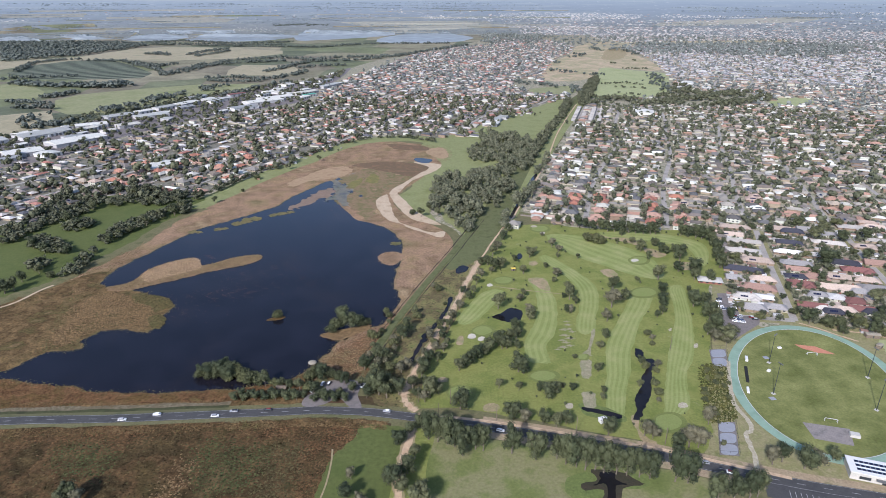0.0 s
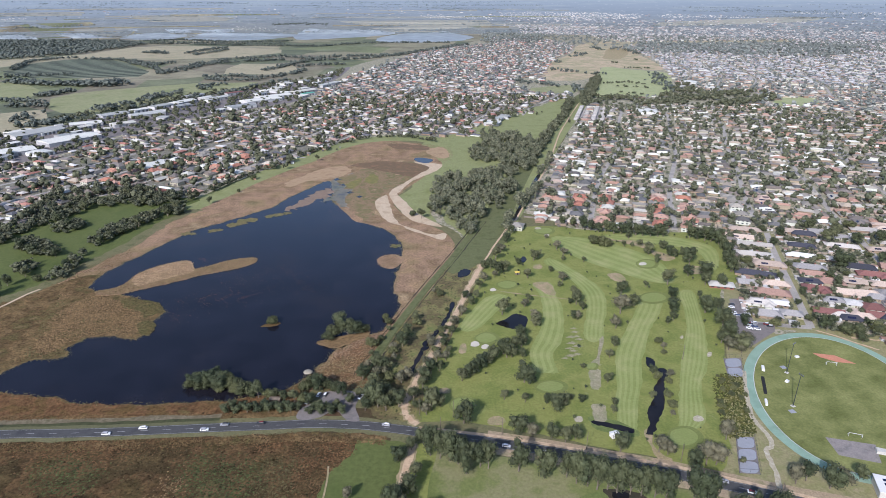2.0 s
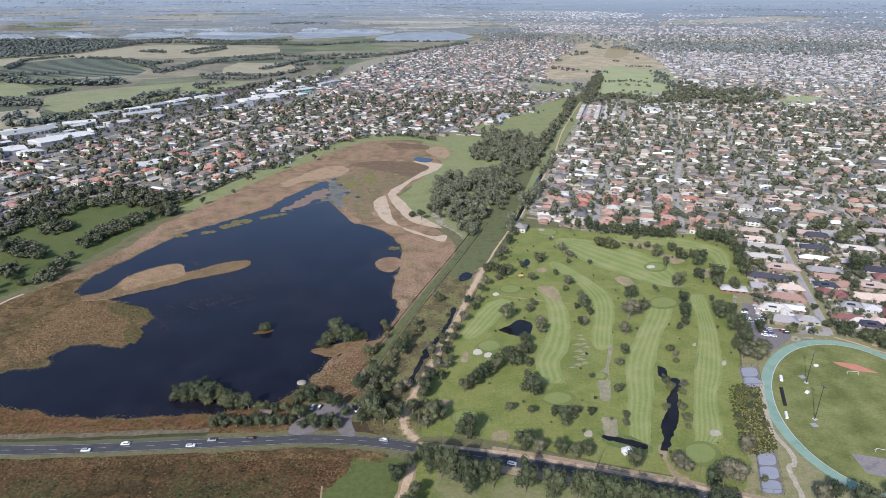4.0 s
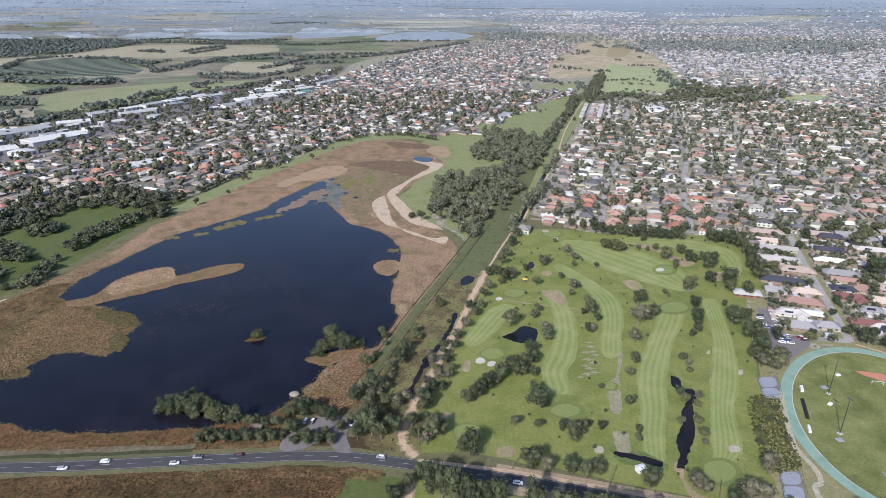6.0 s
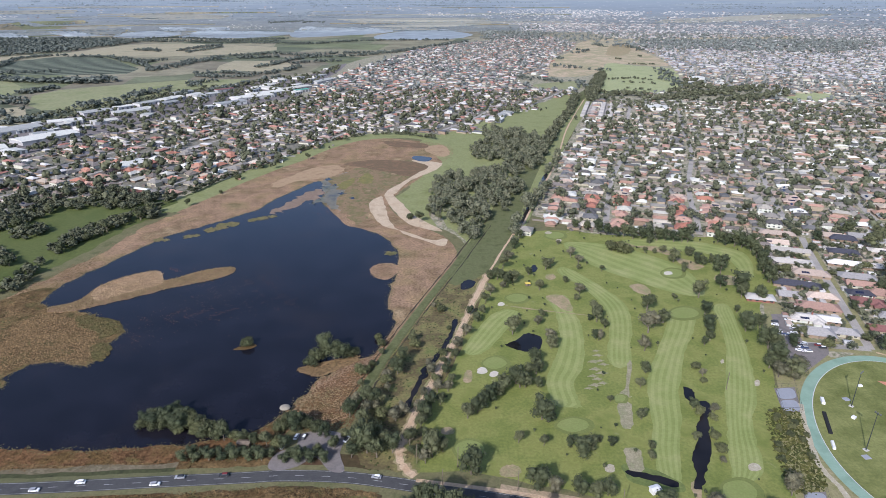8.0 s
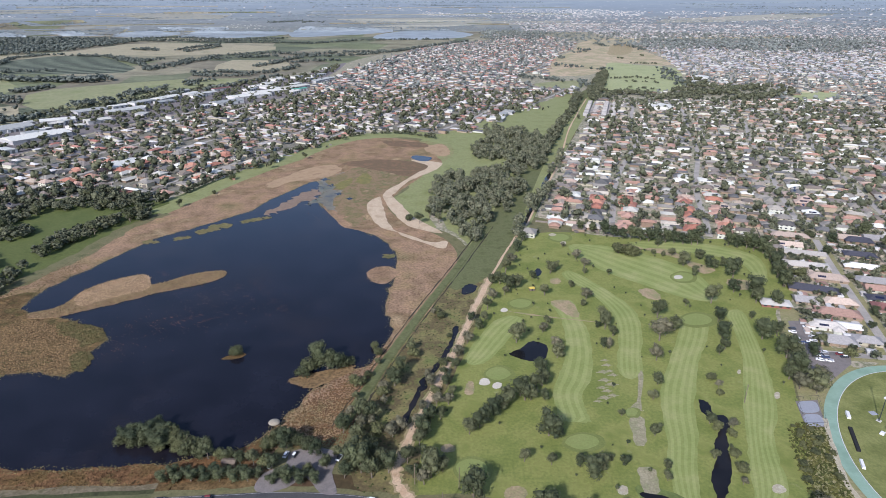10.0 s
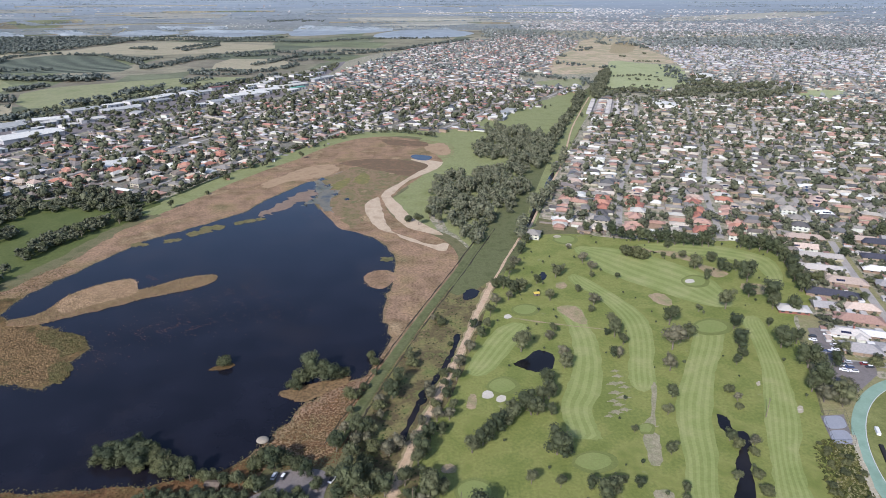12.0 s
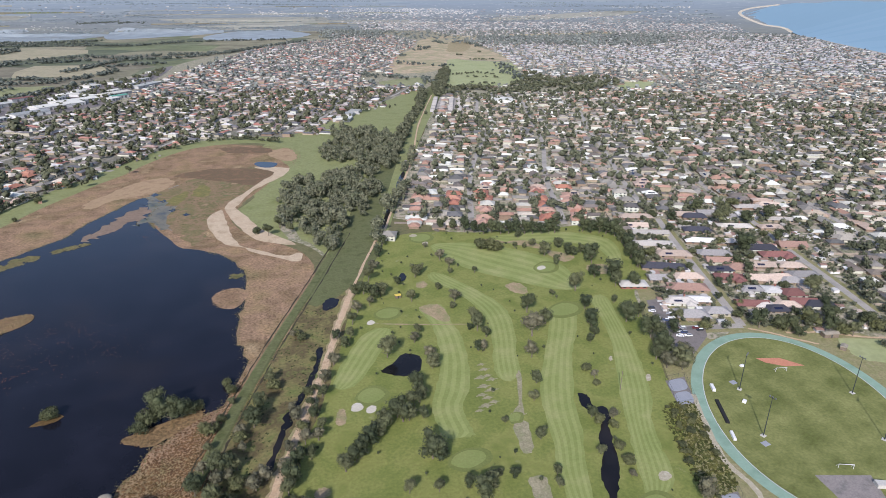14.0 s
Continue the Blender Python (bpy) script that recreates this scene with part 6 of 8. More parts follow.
T_NEAR = [(293, 521, 8), (311, 535, 11), (267, 494, 14), (281, 463, 9), (302, 491, 9), (285, 434, 9), (278, 405, 8), (267, 392, 10), (238, 384, 10), (323, 463, 10), (340, 481, 20), (360, 494, 14), (366, 541, 22), (389, 567, 19), (394, 541, 17), (340, 410, 15), (325, 419, 9), (283, 373, 14), (291, 373, 14), (271, 377, 14), (305, 373, 18), (315, 369, 15), (287, 362, 9), (294, 425, 7), (305, 386, 8), (322, 578, 13), (332, 562, 13), (313, 496, 8), (337, 503, 15), (390, 497, 13), (386, 510, 11), (342, 471, 9), (332, 389, 12), (369, 578, 16), (415, 587, 21), (335, 546, 8), (230, 399, 9), (272, 417, 7), (321, 448, 10), (419, 546, 15)]
T_ROW = [(142, 583, 10), (149, 578, 10), (156, 573, 10), (163, 573, 10), (170, 569, 10), (177, 568, 10), (184, 566, 10), (190, 564, 10), (197, 563, 10), (204, 561, 10), (211, 560, 10), (216, 560, 10), (241, 557, 11), (247, 553, 11), (253, 550, 11), (258, 547, 11), (263, 541, 11), (261, 526, 10), (256, 510, 10), (251, 494, 11), (248, 477, 11), (133, 590, 8), (122, 593, 7), (181, 556, 7)]
T_STREET = [(225, 393, 10), (216, 384, 8), (246, 391, 10), (248, 387, 11), (271, 379, 9), (276, 376, 9), (281, 373, 10), (288, 370, 9), (302, 371, 8), (309, 361, 9), (314, 358, 9), (319, 355, 9), (335, 361, 10), (338, 357, 10), (263, 394, 8), (286, 405, 7), (342, 457, 8), (329, 402, 9), (336, 428, 7), (354, 405, 10)]
plant(("gum", "dark", "gum", "grey"), T_GOLF, rg, "trees of the golf course")
plant(("dark", "gum", "dark"), T_GOLF_EAST, rg, "trees of the golf course")
plant(("dark", "gum"), T_GOLF_SOUTH, rg, "trees of the golf course", 0.95)
plant(("grey", "gum", "bush"), [(x, y, d * 0.82 if d < 10 else d) for x, y, d in T_POND], rg, "trees of the golf course", 0.85)
plant(("gum", "grey", "dark"), T_ROAD, rg, "trees along the road")
plant(("dark",), [(x, y, d * 1.02) for x, y, d in T_ROAD_SOUTH], rg, "trees along the road", 1.45)
plant(("dark", "gum", "grey"), T_PATH_SOUTH, rg, "trees along the path")
thicket = scatter([(-157, 309), (-150, 317), (-138, 318), (-126, 313), (-112, 303), (-112, 299), (-128, 302), (-145, 306)], 3.5, rg)
plant(("bush", "bush", "dark"), [(x, y, float(rg.uniform(6.5, 10))) for x, y in thicket], rg, "bushes on the lake shore", 0.75)
plant(("bush", "gum", "bush"), [q for q in T_SHORE if q[0] > -122], rg, "bushes on the lake shore")
plant(("bush", "bush", "dark"), T_CAPE, rg, "trees on the lake shore")
plant(("gum", "grey", "bush"), T_CAPE_BACK, rg, "trees on the lake shore")
plant(("gum", "grey", "bush"), T_DRAIN, rg, "trees along the drain", 0.8)
plant(("gum", "dark", "bush"), T_LOT, rg, "trees round the car park")
plant(("bush",), [(x, y, float(rg.uniform(2.5, 5))) for x, y in scrub_pts[rg.uniform(size=len(scrub_pts)) < 0.45]], rg, "bushes in the scrub", 0.8)
plant(("dark",), T_HEDGE, rg, "hedge beside the road", 0.72)
plant(("grey", "gum", "dark"), T_PATH, rg, "trees along the drain")
plant(("dark", "bush", "gum"), T_PARK, rg, "trees in the park")
plant(("gum", "bush"), T_NORTH, rg)
plant(("dark",), T_ROW, rg, "row of trees at the golf course edge", 1.1)
plant(("dark", "gum", "bush"), [q for q in T_STREET if q[1] < 376 or q[0] < 220], rg, "street trees")
plant(("dark", "bush", "gum", "dark"), [(x, y, d * 0.8) for x, y, d in T_NEAR], rg, "garden trees beside the oval", 0.85)
for group in TREE_KINDS.values():
    for proto, wide in group:
        for o in (*proto.children_recursive, proto):
            bpy.data.objects.remove(o)

wood = np.concatenate([*[scatter(smooth(r, 3, True, 3.0), 6.6, rg) for r in (WOOD, WOOD_NORTH)], rg.uniform(-4, 4, (26, 2)) + np.linspace((84, 640), (118, 730), 26), rg.uniform(-4, 4, (14, 2)) + np.linspace((58, 560), (74, 612), 14), rg.uniform(-5, 5, (12, 2)) + np.linspace((128, 790), (150, 860), 12)])
wood = wood[np.sin(wood[:, 0] * 0.13 + 1) * np.sin(wood[:, 1] * 0.08) + rg.normal(0, 0.3, len(wood)) < 0.55]
many_trees("woodland", np.c_[wood, rg.gamma(8, 1.15, len(wood)).clip(5, 15)], rg, 190, 0.055, M["leaf_bush_gum"], "dense grey-green gum woodland beside the drain", (0.85, 1.3))
wood = np.concatenate([scatter(smooth(r, 3), 8.0, rg) for r in (CANAL_TREES, CANAL_TREES_FAR)])
many_trees("canal_trees", np.c_[wood, rg.uniform(8, 14, len(wood))], rg, 60, 0.1, M["leaf_wood"], "line of trees along the canal", (0.85, 1.2))
wood = scatter(smooth([(-433, 537), (-426, 560), (-434, 621), (-417, 672), (-409, 695), (-353, 679), (-301, 666), (-286, 679), (-298, 695), (-414, 719), (-457, 695), (-447, 603), (-449, 560)], 3), 9.5, rg)
many_trees("park_edge_trees", np.c_[wood, rg.uniform(7, 13, len(wood))], rg, 101, 0.085, M["leaf_wood"], "dark trees between the park and the houses", (0.8, 1.1))
wood = np.concatenate([scatter(smooth(r, 3, True, 12.0), d, rg) for r, d in (([(-1697, 2411), (-2354, 3386), (-2202, 3431), (-1953, 3477), (-1620, 3388), (-1482, 3183), (-1493, 2867), (-1509, 2661), (-1557, 2581), (-1610, 2481)], 19), ([(-1199, 1719), (-1029, 1696), (-897, 1744), (-846, 1660), (-996, 1650), (-1161, 1690)], 15))])
many_trees("far_woods", np.c_[wood, rg.uniform(13, 26, len(wood))], rg, 6, 0.2, M["leaf_far_hazed"], "dark belts of trees far off", (0.5, 0.75))
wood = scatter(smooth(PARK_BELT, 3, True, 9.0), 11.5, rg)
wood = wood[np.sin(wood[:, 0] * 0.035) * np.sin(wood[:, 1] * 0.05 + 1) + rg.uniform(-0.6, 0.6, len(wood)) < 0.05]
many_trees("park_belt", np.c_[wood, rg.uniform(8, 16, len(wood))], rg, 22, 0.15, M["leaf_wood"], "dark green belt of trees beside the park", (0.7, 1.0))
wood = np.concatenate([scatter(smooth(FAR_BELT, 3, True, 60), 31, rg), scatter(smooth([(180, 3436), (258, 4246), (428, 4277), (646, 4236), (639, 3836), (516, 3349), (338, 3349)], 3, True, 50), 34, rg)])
many_trees("far_belt", np.c_[wood, rg.uniform(13, 26, len(wood))], rg, 6, 0.2, M["leaf_hazed"], "belt of trees among the far suburbs, paled by painted haze", (0.6, 0.9))
lines = []
for pl in (
        [(-1382, 2026), (-1499, 2303), (-1481, 2411), (-1420, 2458)],
        [(-1290, 1807), (-1233, 1875), (-1130, 1904)],
        [(-1137, 2324), (-1001, 2204), (-956, 2263)],
        [(-888, 1964), (-858, 2044), (-856, 2185), (-828, 2304), (-811, 2413)],
        [(-1081, 2662), (-1063, 2806), (-1014, 3001)],
        [(-1281, 2746), (-1159, 2690)],
        [(-786, 2436), (-707, 2507), (-595, 2508), (-487, 2414)],
        [(-478, 2369), (-317, 2437), (-197, 2584), (-112, 2778), (12, 3038), (127, 3225)],
        [(-472, 2508), (-332, 2558), (-155, 2664)],
        [(-494, 2149), (-443, 2186), (-353, 2244)],
        [(-696, 1849), (-621, 1877), (-538, 1822), (-485, 1877), (-443, 2045)],
        [(-636, 1619), (-596, 1697)],
        [(-685, 1429), (-664, 1490), (-643, 1547)],
        [(-725, 1290), (-702, 1341), (-666, 1372)],
        [(-1199, 1719), (-1053, 1685), (-989, 1708), (-891, 1732)],
        [(-1004, 1403), (-947, 1395), (-879, 1371)],
        [(-967, 1481), (-946, 1527), (-918, 1557)],
        [(-811, 1145), (-820, 1230)],
        [(-755, 1107), (-722, 1140), (-708, 1192)],
        [(-796, 3146), (-615, 3072), (-426, 3305), (-194, 3348), (42, 3348)],
        [(-1625, 3432), (-1419, 3525), (-1082, 3346), (-816, 3479)],
        [(-1132, 4235), (-959, 4292), (-776, 4316)],
        [(-1828, 2607), (-1722, 2661), (-1526, 2607)],
        [(-577, 2028), (-547, 2131), (-512, 2326), (-467, 2484)],
        [(-1373, 2412), (-1200, 2367), (-988, 2130), (-893, 1995)],
        [(-1219, 1775), (-1088, 1702), (-957, 1656), (-870, 1656)],
        [(-918, 1316), (-887, 1331), (-836, 1316)],
        [(-956, 1459), (-939, 1494), (-921, 1532)],
        [(-769, 1095), (-735, 1110), (-712, 1147)],
        [(-720, 1275), (-677, 1302), (-626, 1317)],
        [(-679, 1392), (-668, 1442), (-652, 1495)],
        [(-866, 1914), (-837, 2007), (-835, 2164), (-777, 2304)],
        [(-690, 1802), (-599, 1764), (-521, 1789)],
        [(-767, 2304), (-689, 2348), (-597, 2393)],
        [(-536, 1514), (-503, 1603), (-447, 1777)],
        [(-536, 1495), (-498, 1635)],
        [(-1019, 2590), (-991, 2702), (-970, 2888)],
        [(-1660, 3261), (-1276, 3220), (-999, 3141), (-771, 3102)],
        [(-1529, 3348), (-1094, 3262), (-810, 3263)],
        [(-1100, 2221), (-1004, 2183), (-981, 2262)],
        [(-1262, 2702), (-1143, 2645)],
        [(-584, 1417), (-576, 1477)],
        [(-619, 1592), (-599, 1613)]):
    for (ax, ay), (bx, by) in zip(pl, pl[1:]):
        n = int(math.hypot(bx - ax, by - ay) / 4.2)
        s = rg.uniform(0, 1, n)
        lines.append(np.c_[ax + (bx - ax) * s + rg.normal(0, 7, n), ay + (by - ay) * s + rg.normal(0, 7, n)])
for pl in ([(403, 2323), (422, 2318)], [(511, 2557), (598, 2689)], [(703, 3028), (713, 2906)], [(836, 2875), (811, 2667)], [(348, 2084), (419, 1993)], [(204, 1786), (301, 1697)], [(215, 1740), (310, 1670)], [(352, 1659), (347, 1547)], [(453, 1950), (478, 1944)], [(650, 1953), (604, 1726), (573, 1580)]):
    for (ax, ay), (bx, by) in zip(pl, pl[1:]):
        n = int(math.hypot(bx - ax, by - ay) / 8) + 4
        s = rg.uniform(0, 1, n)
        lines.append(np.c_[ax + (bx - ax) * s + rg.normal(0, 11, n), ay + (by - ay) * s + rg.normal(0, 11, n)])
lines = np.concatenate(lines)
many_trees("hedgerows", np.c_[lines, rg.uniform(8, 16, len(lines))], rg, 13, 0.19, M["leaf_far_hazed"], "hedgerows and lone trees in the paddocks", (0.6, 0.9))

lines = []
for pl in ([(444, 1726), (515, 1749), (554, 1698)], [(466, 1668), (536, 1638)], [(445, 1555), (483, 1524)], [(615, 2343), (625, 2291)], [(602, 2139), (642, 2129), (697, 2116)], [(730, 2445), (729, 2391)]):
    for (ax, ay), (bx, by) in zip(pl, pl[1:]):
        n = int(math.hypot(bx - ax, by - ay) / 5)
        s = rg.uniform(0, 1, n)
        lines.append(np.c_[ax + (bx - ax) * s + rg.normal(0, 4, n), ay + (by - ay) * s + rg.normal(0, 4, n)])
lines = np.concatenate(lines)
many_trees("park_rows", np.c_[lines, rg.uniform(5, 9, len(lines))], rg, 18, 0.17, M["leaf_wood"], "rows of small trees in the park", (0.7, 0.9))
trees_park = np.concatenate([scatter(smooth(r, 3), 6.5, rg) for r in ([(-342, 547), (-341, 579), (-328, 601), (-312, 627), (-301, 612), (-312, 579), (-322, 547), (-329, 532)], [(-432, 539), (-436, 562), (-428, 587), (-435, 623), (-422, 639), (-418, 685), (-403, 681), (-392, 647), (-396, 614), (-404, 596), (-416, 567), (-419, 536), (-426, 530)], [(-405, 536), (-392, 546), (-357, 524), (-350, 508), (-373, 511), (-393, 519)], [(-394, 663), (-374, 685), (-332, 697), (-302, 674), (-337, 647), (-355, 659), (-375, 647)], [(-308, 639), (-297, 653), (-281, 643), (-283, 623), (-297, 619)], [(-394, 578), (-386, 596), (-366, 587), (-370, 567), (-384, 564)], [(-367, 478), (-364, 491), (-352, 484), (-348, 470), (-359, 468)], [(-330, 456), (-326, 470), (-330, 504), (-333, 524), (-319, 491), (-318, 461), (-325, 450)])])
many_trees("park_trees", np.c_[trees_park, rg.uniform(7, 12, len(trees_park))], rg, 64, 0.1, M["leaf_wood"], "dark clumps of trees across the park", (0.6, 0.85))
INDUS = [(-758, 1019), (-764, 946), (-668, 814), (-597, 852), (-570, 908), (-558, 1006), (-516, 1135), (-450, 1257), (-387, 1327), (-318, 1438), (-336, 1529), (-310, 1849), (-322, 2168), (-377, 1849), (-472, 1697), (-561, 1509), (-618, 1380), (-674, 1236), (-704, 1092)]
patch("ground_industrial", INDUS, 0.07, M["lot"], "grey yards of the factory estate", "yard")
trees_ind = scatter(INDUS, 14, rg)
trees_ind = np.concatenate([trees_ind[rg.uniform(size=len(trees_ind)) < 0.6], np.c_[rg.uniform(-1, 1, 110) * 14, rg.uniform(0, 1, 110)] @ np.array([[0.86, -0.5], [240, 500]]) + np.array([[-775, 1085]])])
many_trees("estate_trees", np.c_[trees_ind, rg.uniform(7, 13, len(trees_ind))], rg, 30, 0.14, M["leaf_wood"], "trees between the factory sheds", (0.7, 0.95))
hedge = smooth([(-283, 645), (-263, 693), (-245, 750), (-222, 806), (-190, 884), (-151, 964), (-100, 1011), (-42, 1016), (6, 981)], 12, False) + np.array([-14, 6])
hedge = hedge[rg.uniform(size=len(hedge)) < 0.8] + rg.normal(0, 3.5, (1, 2))
many_trees("greenway_trees", np.c_[hedge, rg.uniform(5, 10, len(hedge))], rg, 90, 0.09, M["leaf_wood"], "trees along the back fences", (0.7, 1.0))

# ---- houses ----


def hip(bm, x0, y0, x1, y1, z, pitch, eave=0.5, gable=False):
    """A hipped or gabled roof over a rectangle, with its eaves."""
    x0, y0, x1, y1 = x0 - eave, y0 - eave, x1 + eave, y1 + eave
    w, d = x1 - x0, y1 - y0
    rise = min(w, d) / 2 * pitch
    inset = 0.0 if gable else min(w, d) / 2
    if w >= d:
        a, b = (x0 + inset, (y0 + y1) / 2, z + rise), (x1 - inset, (y0 + y1) / 2, z + rise)
    else:
        a, b = ((x0 + x1) / 2, y0 + inset, z + rise), ((x0 + x1) / 2, y1 - inset, z + rise)
    c = [bm.verts.new(p) for p in ((x0, y0, z), (x1, y0, z), (x1, y1, z), (x0, y1, z))]
    r = [bm.verts.new(a), bm.verts.new(b)]
    if w >= d:
        sides = ((c[0], c[1], r[1], r[0]), (c[1], c[2], r[1]), (c[2], c[3], r[0], r[1]), (c[3], c[0], r[0]))
    else:
        sides = ((c[0], c[1], r[0]), (c[1], c[2], r[1], r[0]), (c[2], c[3], r[1]), (c[3], c[0], r[0], r[1]))
    for f in sides:
        bm.faces.new(f)
    low = [bm.verts.new((v.co.x, v.co.y, z - 0.18)) for v in c]
    for i in range(4):
        bm.faces.new((c[(i + 1) % 4], c[i], low[i], low[(i + 1) % 4]))
    bm.faces.new(low[::-1])


def house(wings, pitch, roof, label, gable=False, solar=None, chimney=None, storeys=1):
    """A house of one or two wings: (x0, y0, x1, y1); its front is towards -y."""
    h = 2.3 * storeys
    ob = tagged(new("house"), label, "house", "houses beside the golf course")
    bm = bmesh.new()
    for x0, y0, x1, y1 in wings:
        box(bm, x0, y0, -0.1, x1, y1, h - 0.02)
    part("wall", bm, M["wall"], ob)
    bm = bmesh.new()
    for k, w in enumerate(wings):
        hip(bm, *w, h + 0.01 * k, pitch * 1.12, 0.7 - 0.02 * k, gable and k == 0)
    roof_ob = part("roof", bm, roof, ob)
    x0, y0, x1, y1 = wings[0]
    for z in range(storeys):
        for fx in (0.18, 0.5, 0.82):
            for yy, s in ((y0, -1), (y1, 1)):
                if fx == 0.5 and s < 0 and z == 0:
                    continue
                bm = bmesh.new()
                cx = x0 + (x1 - x0) * fx
                box(bm, cx - 0.9, yy + s * 0.03 - 0.05, 0.9 + 2.7 * z, cx + 0.9, yy + s * 0.03 + 0.05, 2.1 + 2.7 * z)
                part("window", bm, M["glass"], ob)
    bm = bmesh.new()
    cx = (x0 + x1) / 2
    box(bm, cx - 0.5, y0 - 0.08, 0, cx + 0.5, y0 + 0.02, 2.05)
    part("door", bm, M["timber"], ob)
    if chimney:
        bm = bmesh.new()
        box(bm, chimney[0] - 0.45, chimney[1] - 0.45, h, chimney[0] + 0.45, chimney[1] + 0.45, h + 3.2)
        part("chimney", bm, M["brick"], roof_ob)
    if solar:
        a, b, n = solar
        zz = lambda y: h + (y - wings[0][1] + 0.7) * pitch * 1.12 + 0.08
        for k in range(n):
            bm = bmesh.new()
            xx, y2, y3 = a + k * 1.1, b, b + 1.7
            v = [bm.verts.new(p) for p in ((xx, y2, zz(y2)), (xx + 1.0, y2, zz(y2)), (xx + 1.0, y3, zz(y3)), (xx, y3, zz(y3)))]
            u = [bm.verts.new(p.co + Vector((0, 0, 0.05))) for p in v]
            bm.faces.new(u)
            for i in range(4):
                bm.faces.new((v[i], v[(i + 1) % 4], u[(i + 1) % 4], u[i]))
            part("solar_panel", bm, M["solar"], roof_ob)
    return ob


NEAR_HOUSES = [(295, 538, 30, 'pale'), (283, 514, 32, 'pale'), (286, 491, 27, 'tan'), (265, 471, 32, 'navy'), (250, 454, 14, 'grey'), (272, 451, 20, 'tan'), (261, 435, 26, 'brown'), (244, 419, 20, 'pale'), (257, 417, 13, 'white'), (240, 400, 20, 'grey'), (258, 400, 15, 'grey'), (304, 578, 30, 'tan'), (289, 557, 25, 'tan'), (338, 534, 23, 'navy'), (327, 510, 29, 'white'), (318, 484, 26, 'grey'), (315, 470, 24, 'brown'), (303, 456, 17, 'navy'), (319, 455, 21, 'brown'), (300, 442, 20, 'red'), (287, 403, 20, 'red'), (294, 400, 12, 'pale'), (298, 393, 14, 'navy'), (308, 396, 16, 'tan'), (321, 397, 17, 'red'), (325, 410, 15, 'red'), (329, 392, 19, 'navy'), (376, 534, 29, 'pale'), (378, 570, 25, 'grey'), (387, 557, 19, 'grey'), (361, 485, 26, 'navy'), (364, 469, 25, 'red'), (338, 455, 18, 'tan'), (359, 449, 19, 'tan'), (355, 433, 22, 'grey'), (334, 433, 21, 'tan'), (391, 484, 21, 'brown'), (405, 524, 21, 'tan'), (429, 539, 25, 'pale'), (350, 503, 23, 'pale'), (321, 435, 17, 'tan'), (357, 566, 21, 'navy'), (302, 422, 15, 'grey'), (315, 417, 13, 'white'), (349, 573, 18, 'tan'), (339, 427, 15, 'grey'), (425, 578, 26, 'pale'), (449, 578, 24, 'tan')]
KIND = [house([(-8, -5, 8, 5)], 0.42, M["roof"], "single-storey brick house with a hipped tile roof", chimney=(3, 1)),
        house([(-8, -4.5, 7, 5), (1.5, -9.5, 7.5, 1)], 0.42, M["roof"], "single-storey house with an L-shaped hipped roof"),
        house([(-7, -6, 7, 6)], 0.45, M["roof"], "square single-storey house with a hipped roof", solar=(-3, -4.5, 6)),
        house([(-9, -4.5, 9, 4.5)], 0.30, M["roof"], "long low house with a gabled roof", True),
        house([(-8, -4.5, 8, 4.5), (-8.5, -2, -2, 9.5)], 0.40, M["roof"], "single-storey house with an L-shaped hipped roof", solar=(0, -3.6, 5)),
        house([(-6.5, -5.5, 6.5, 5.5)], 0.42, M["roof"], "two-storey rendered house with a hipped roof", storeys=2),
        house([(-8, -5, 8, 5), (2, -8, 8, 0)], 0.42, M["roof_terracotta"], "single-storey house with a terracotta tile roof"),
        house([(-7, -5.5, 7, 5.5), (-7.5, -9, -1, 0)], 0.42, M["roof_terracotta"], "single-storey house with a terracotta tile roof", chimney=(2, 2))]

U = np.array([math.sin(radians(17.2)), math.cos(radians(17.2))])
V = np.array([math.cos(radians(17.2)), -math.sin(radians(17.2))])
EAST_EDGE = [*[(73, 581), (107, 597), (153, 586), (222, 578), (244, 574), (270, 547), (248, 459), (238, 422), (241, 389), (272, 387), (331, 362), (346, 307), (453, 263)]]
EAST = EAST_EDGE + [(2100, 500), (3000, 1500), (3400, 2600), (2700, 3230), (2250, 3560), (1500, 3950), (900, 4100), (960, 3400), (850, 2850), (800, 2380), (730, 2080), (650, 1740), (612, 1600), (530, 1500), (480, 1480), (345, 1420), (318, 1344), (222, 1060), (146, 816), (85, 600)]
BAY_LAND = [(1930, 1480), (2050, 1830), (2340, 2370), (2600, 2790), (2800, 3190), (2750, 3380), (2740, 3500), (2700, 3700), (2000, 4000), (4000, 4000), (4300, 1000), (1700, 900)]
NEAR_BLOCK = [(295, 586), (382, 590), (440, 592), (455, 556), (355, 350), (315, 357), (288, 372), (259, 378), (234, 389), (223, 402), (239, 448), (264, 510)]
CABINS = [(243, 1174), (287, 1342), (310, 1357), (337, 1335), (353, 1292), (308, 1158), (262, 1158)]
HOLES = [np.array(h, float) for h in (CABINS, NEAR_BLOCK, SPORTS_FIELD, PARK_BELT, FAR_GREEN, BAY_LAND)]
E_V0, E_GAP = 137.0, 84.0


def bend(p):
    """The streets bend a little, more so away from the golf course."""
    p = np.asarray(p, float)
    x, y = p[..., 0], p[..., 1]
    k = np.clip((np.hypot(x - 250, y - 450) - 170) / 500, 0, 1)
    return np.stack([x + k * (17 * np.sin(y / 150 + 1) + 8 * np.sin(x / 70 + y / 90)), y + k * (13 * np.sin(x / 120 + 2) + 7 * np.sin(x / 60 - y / 110))], -1)


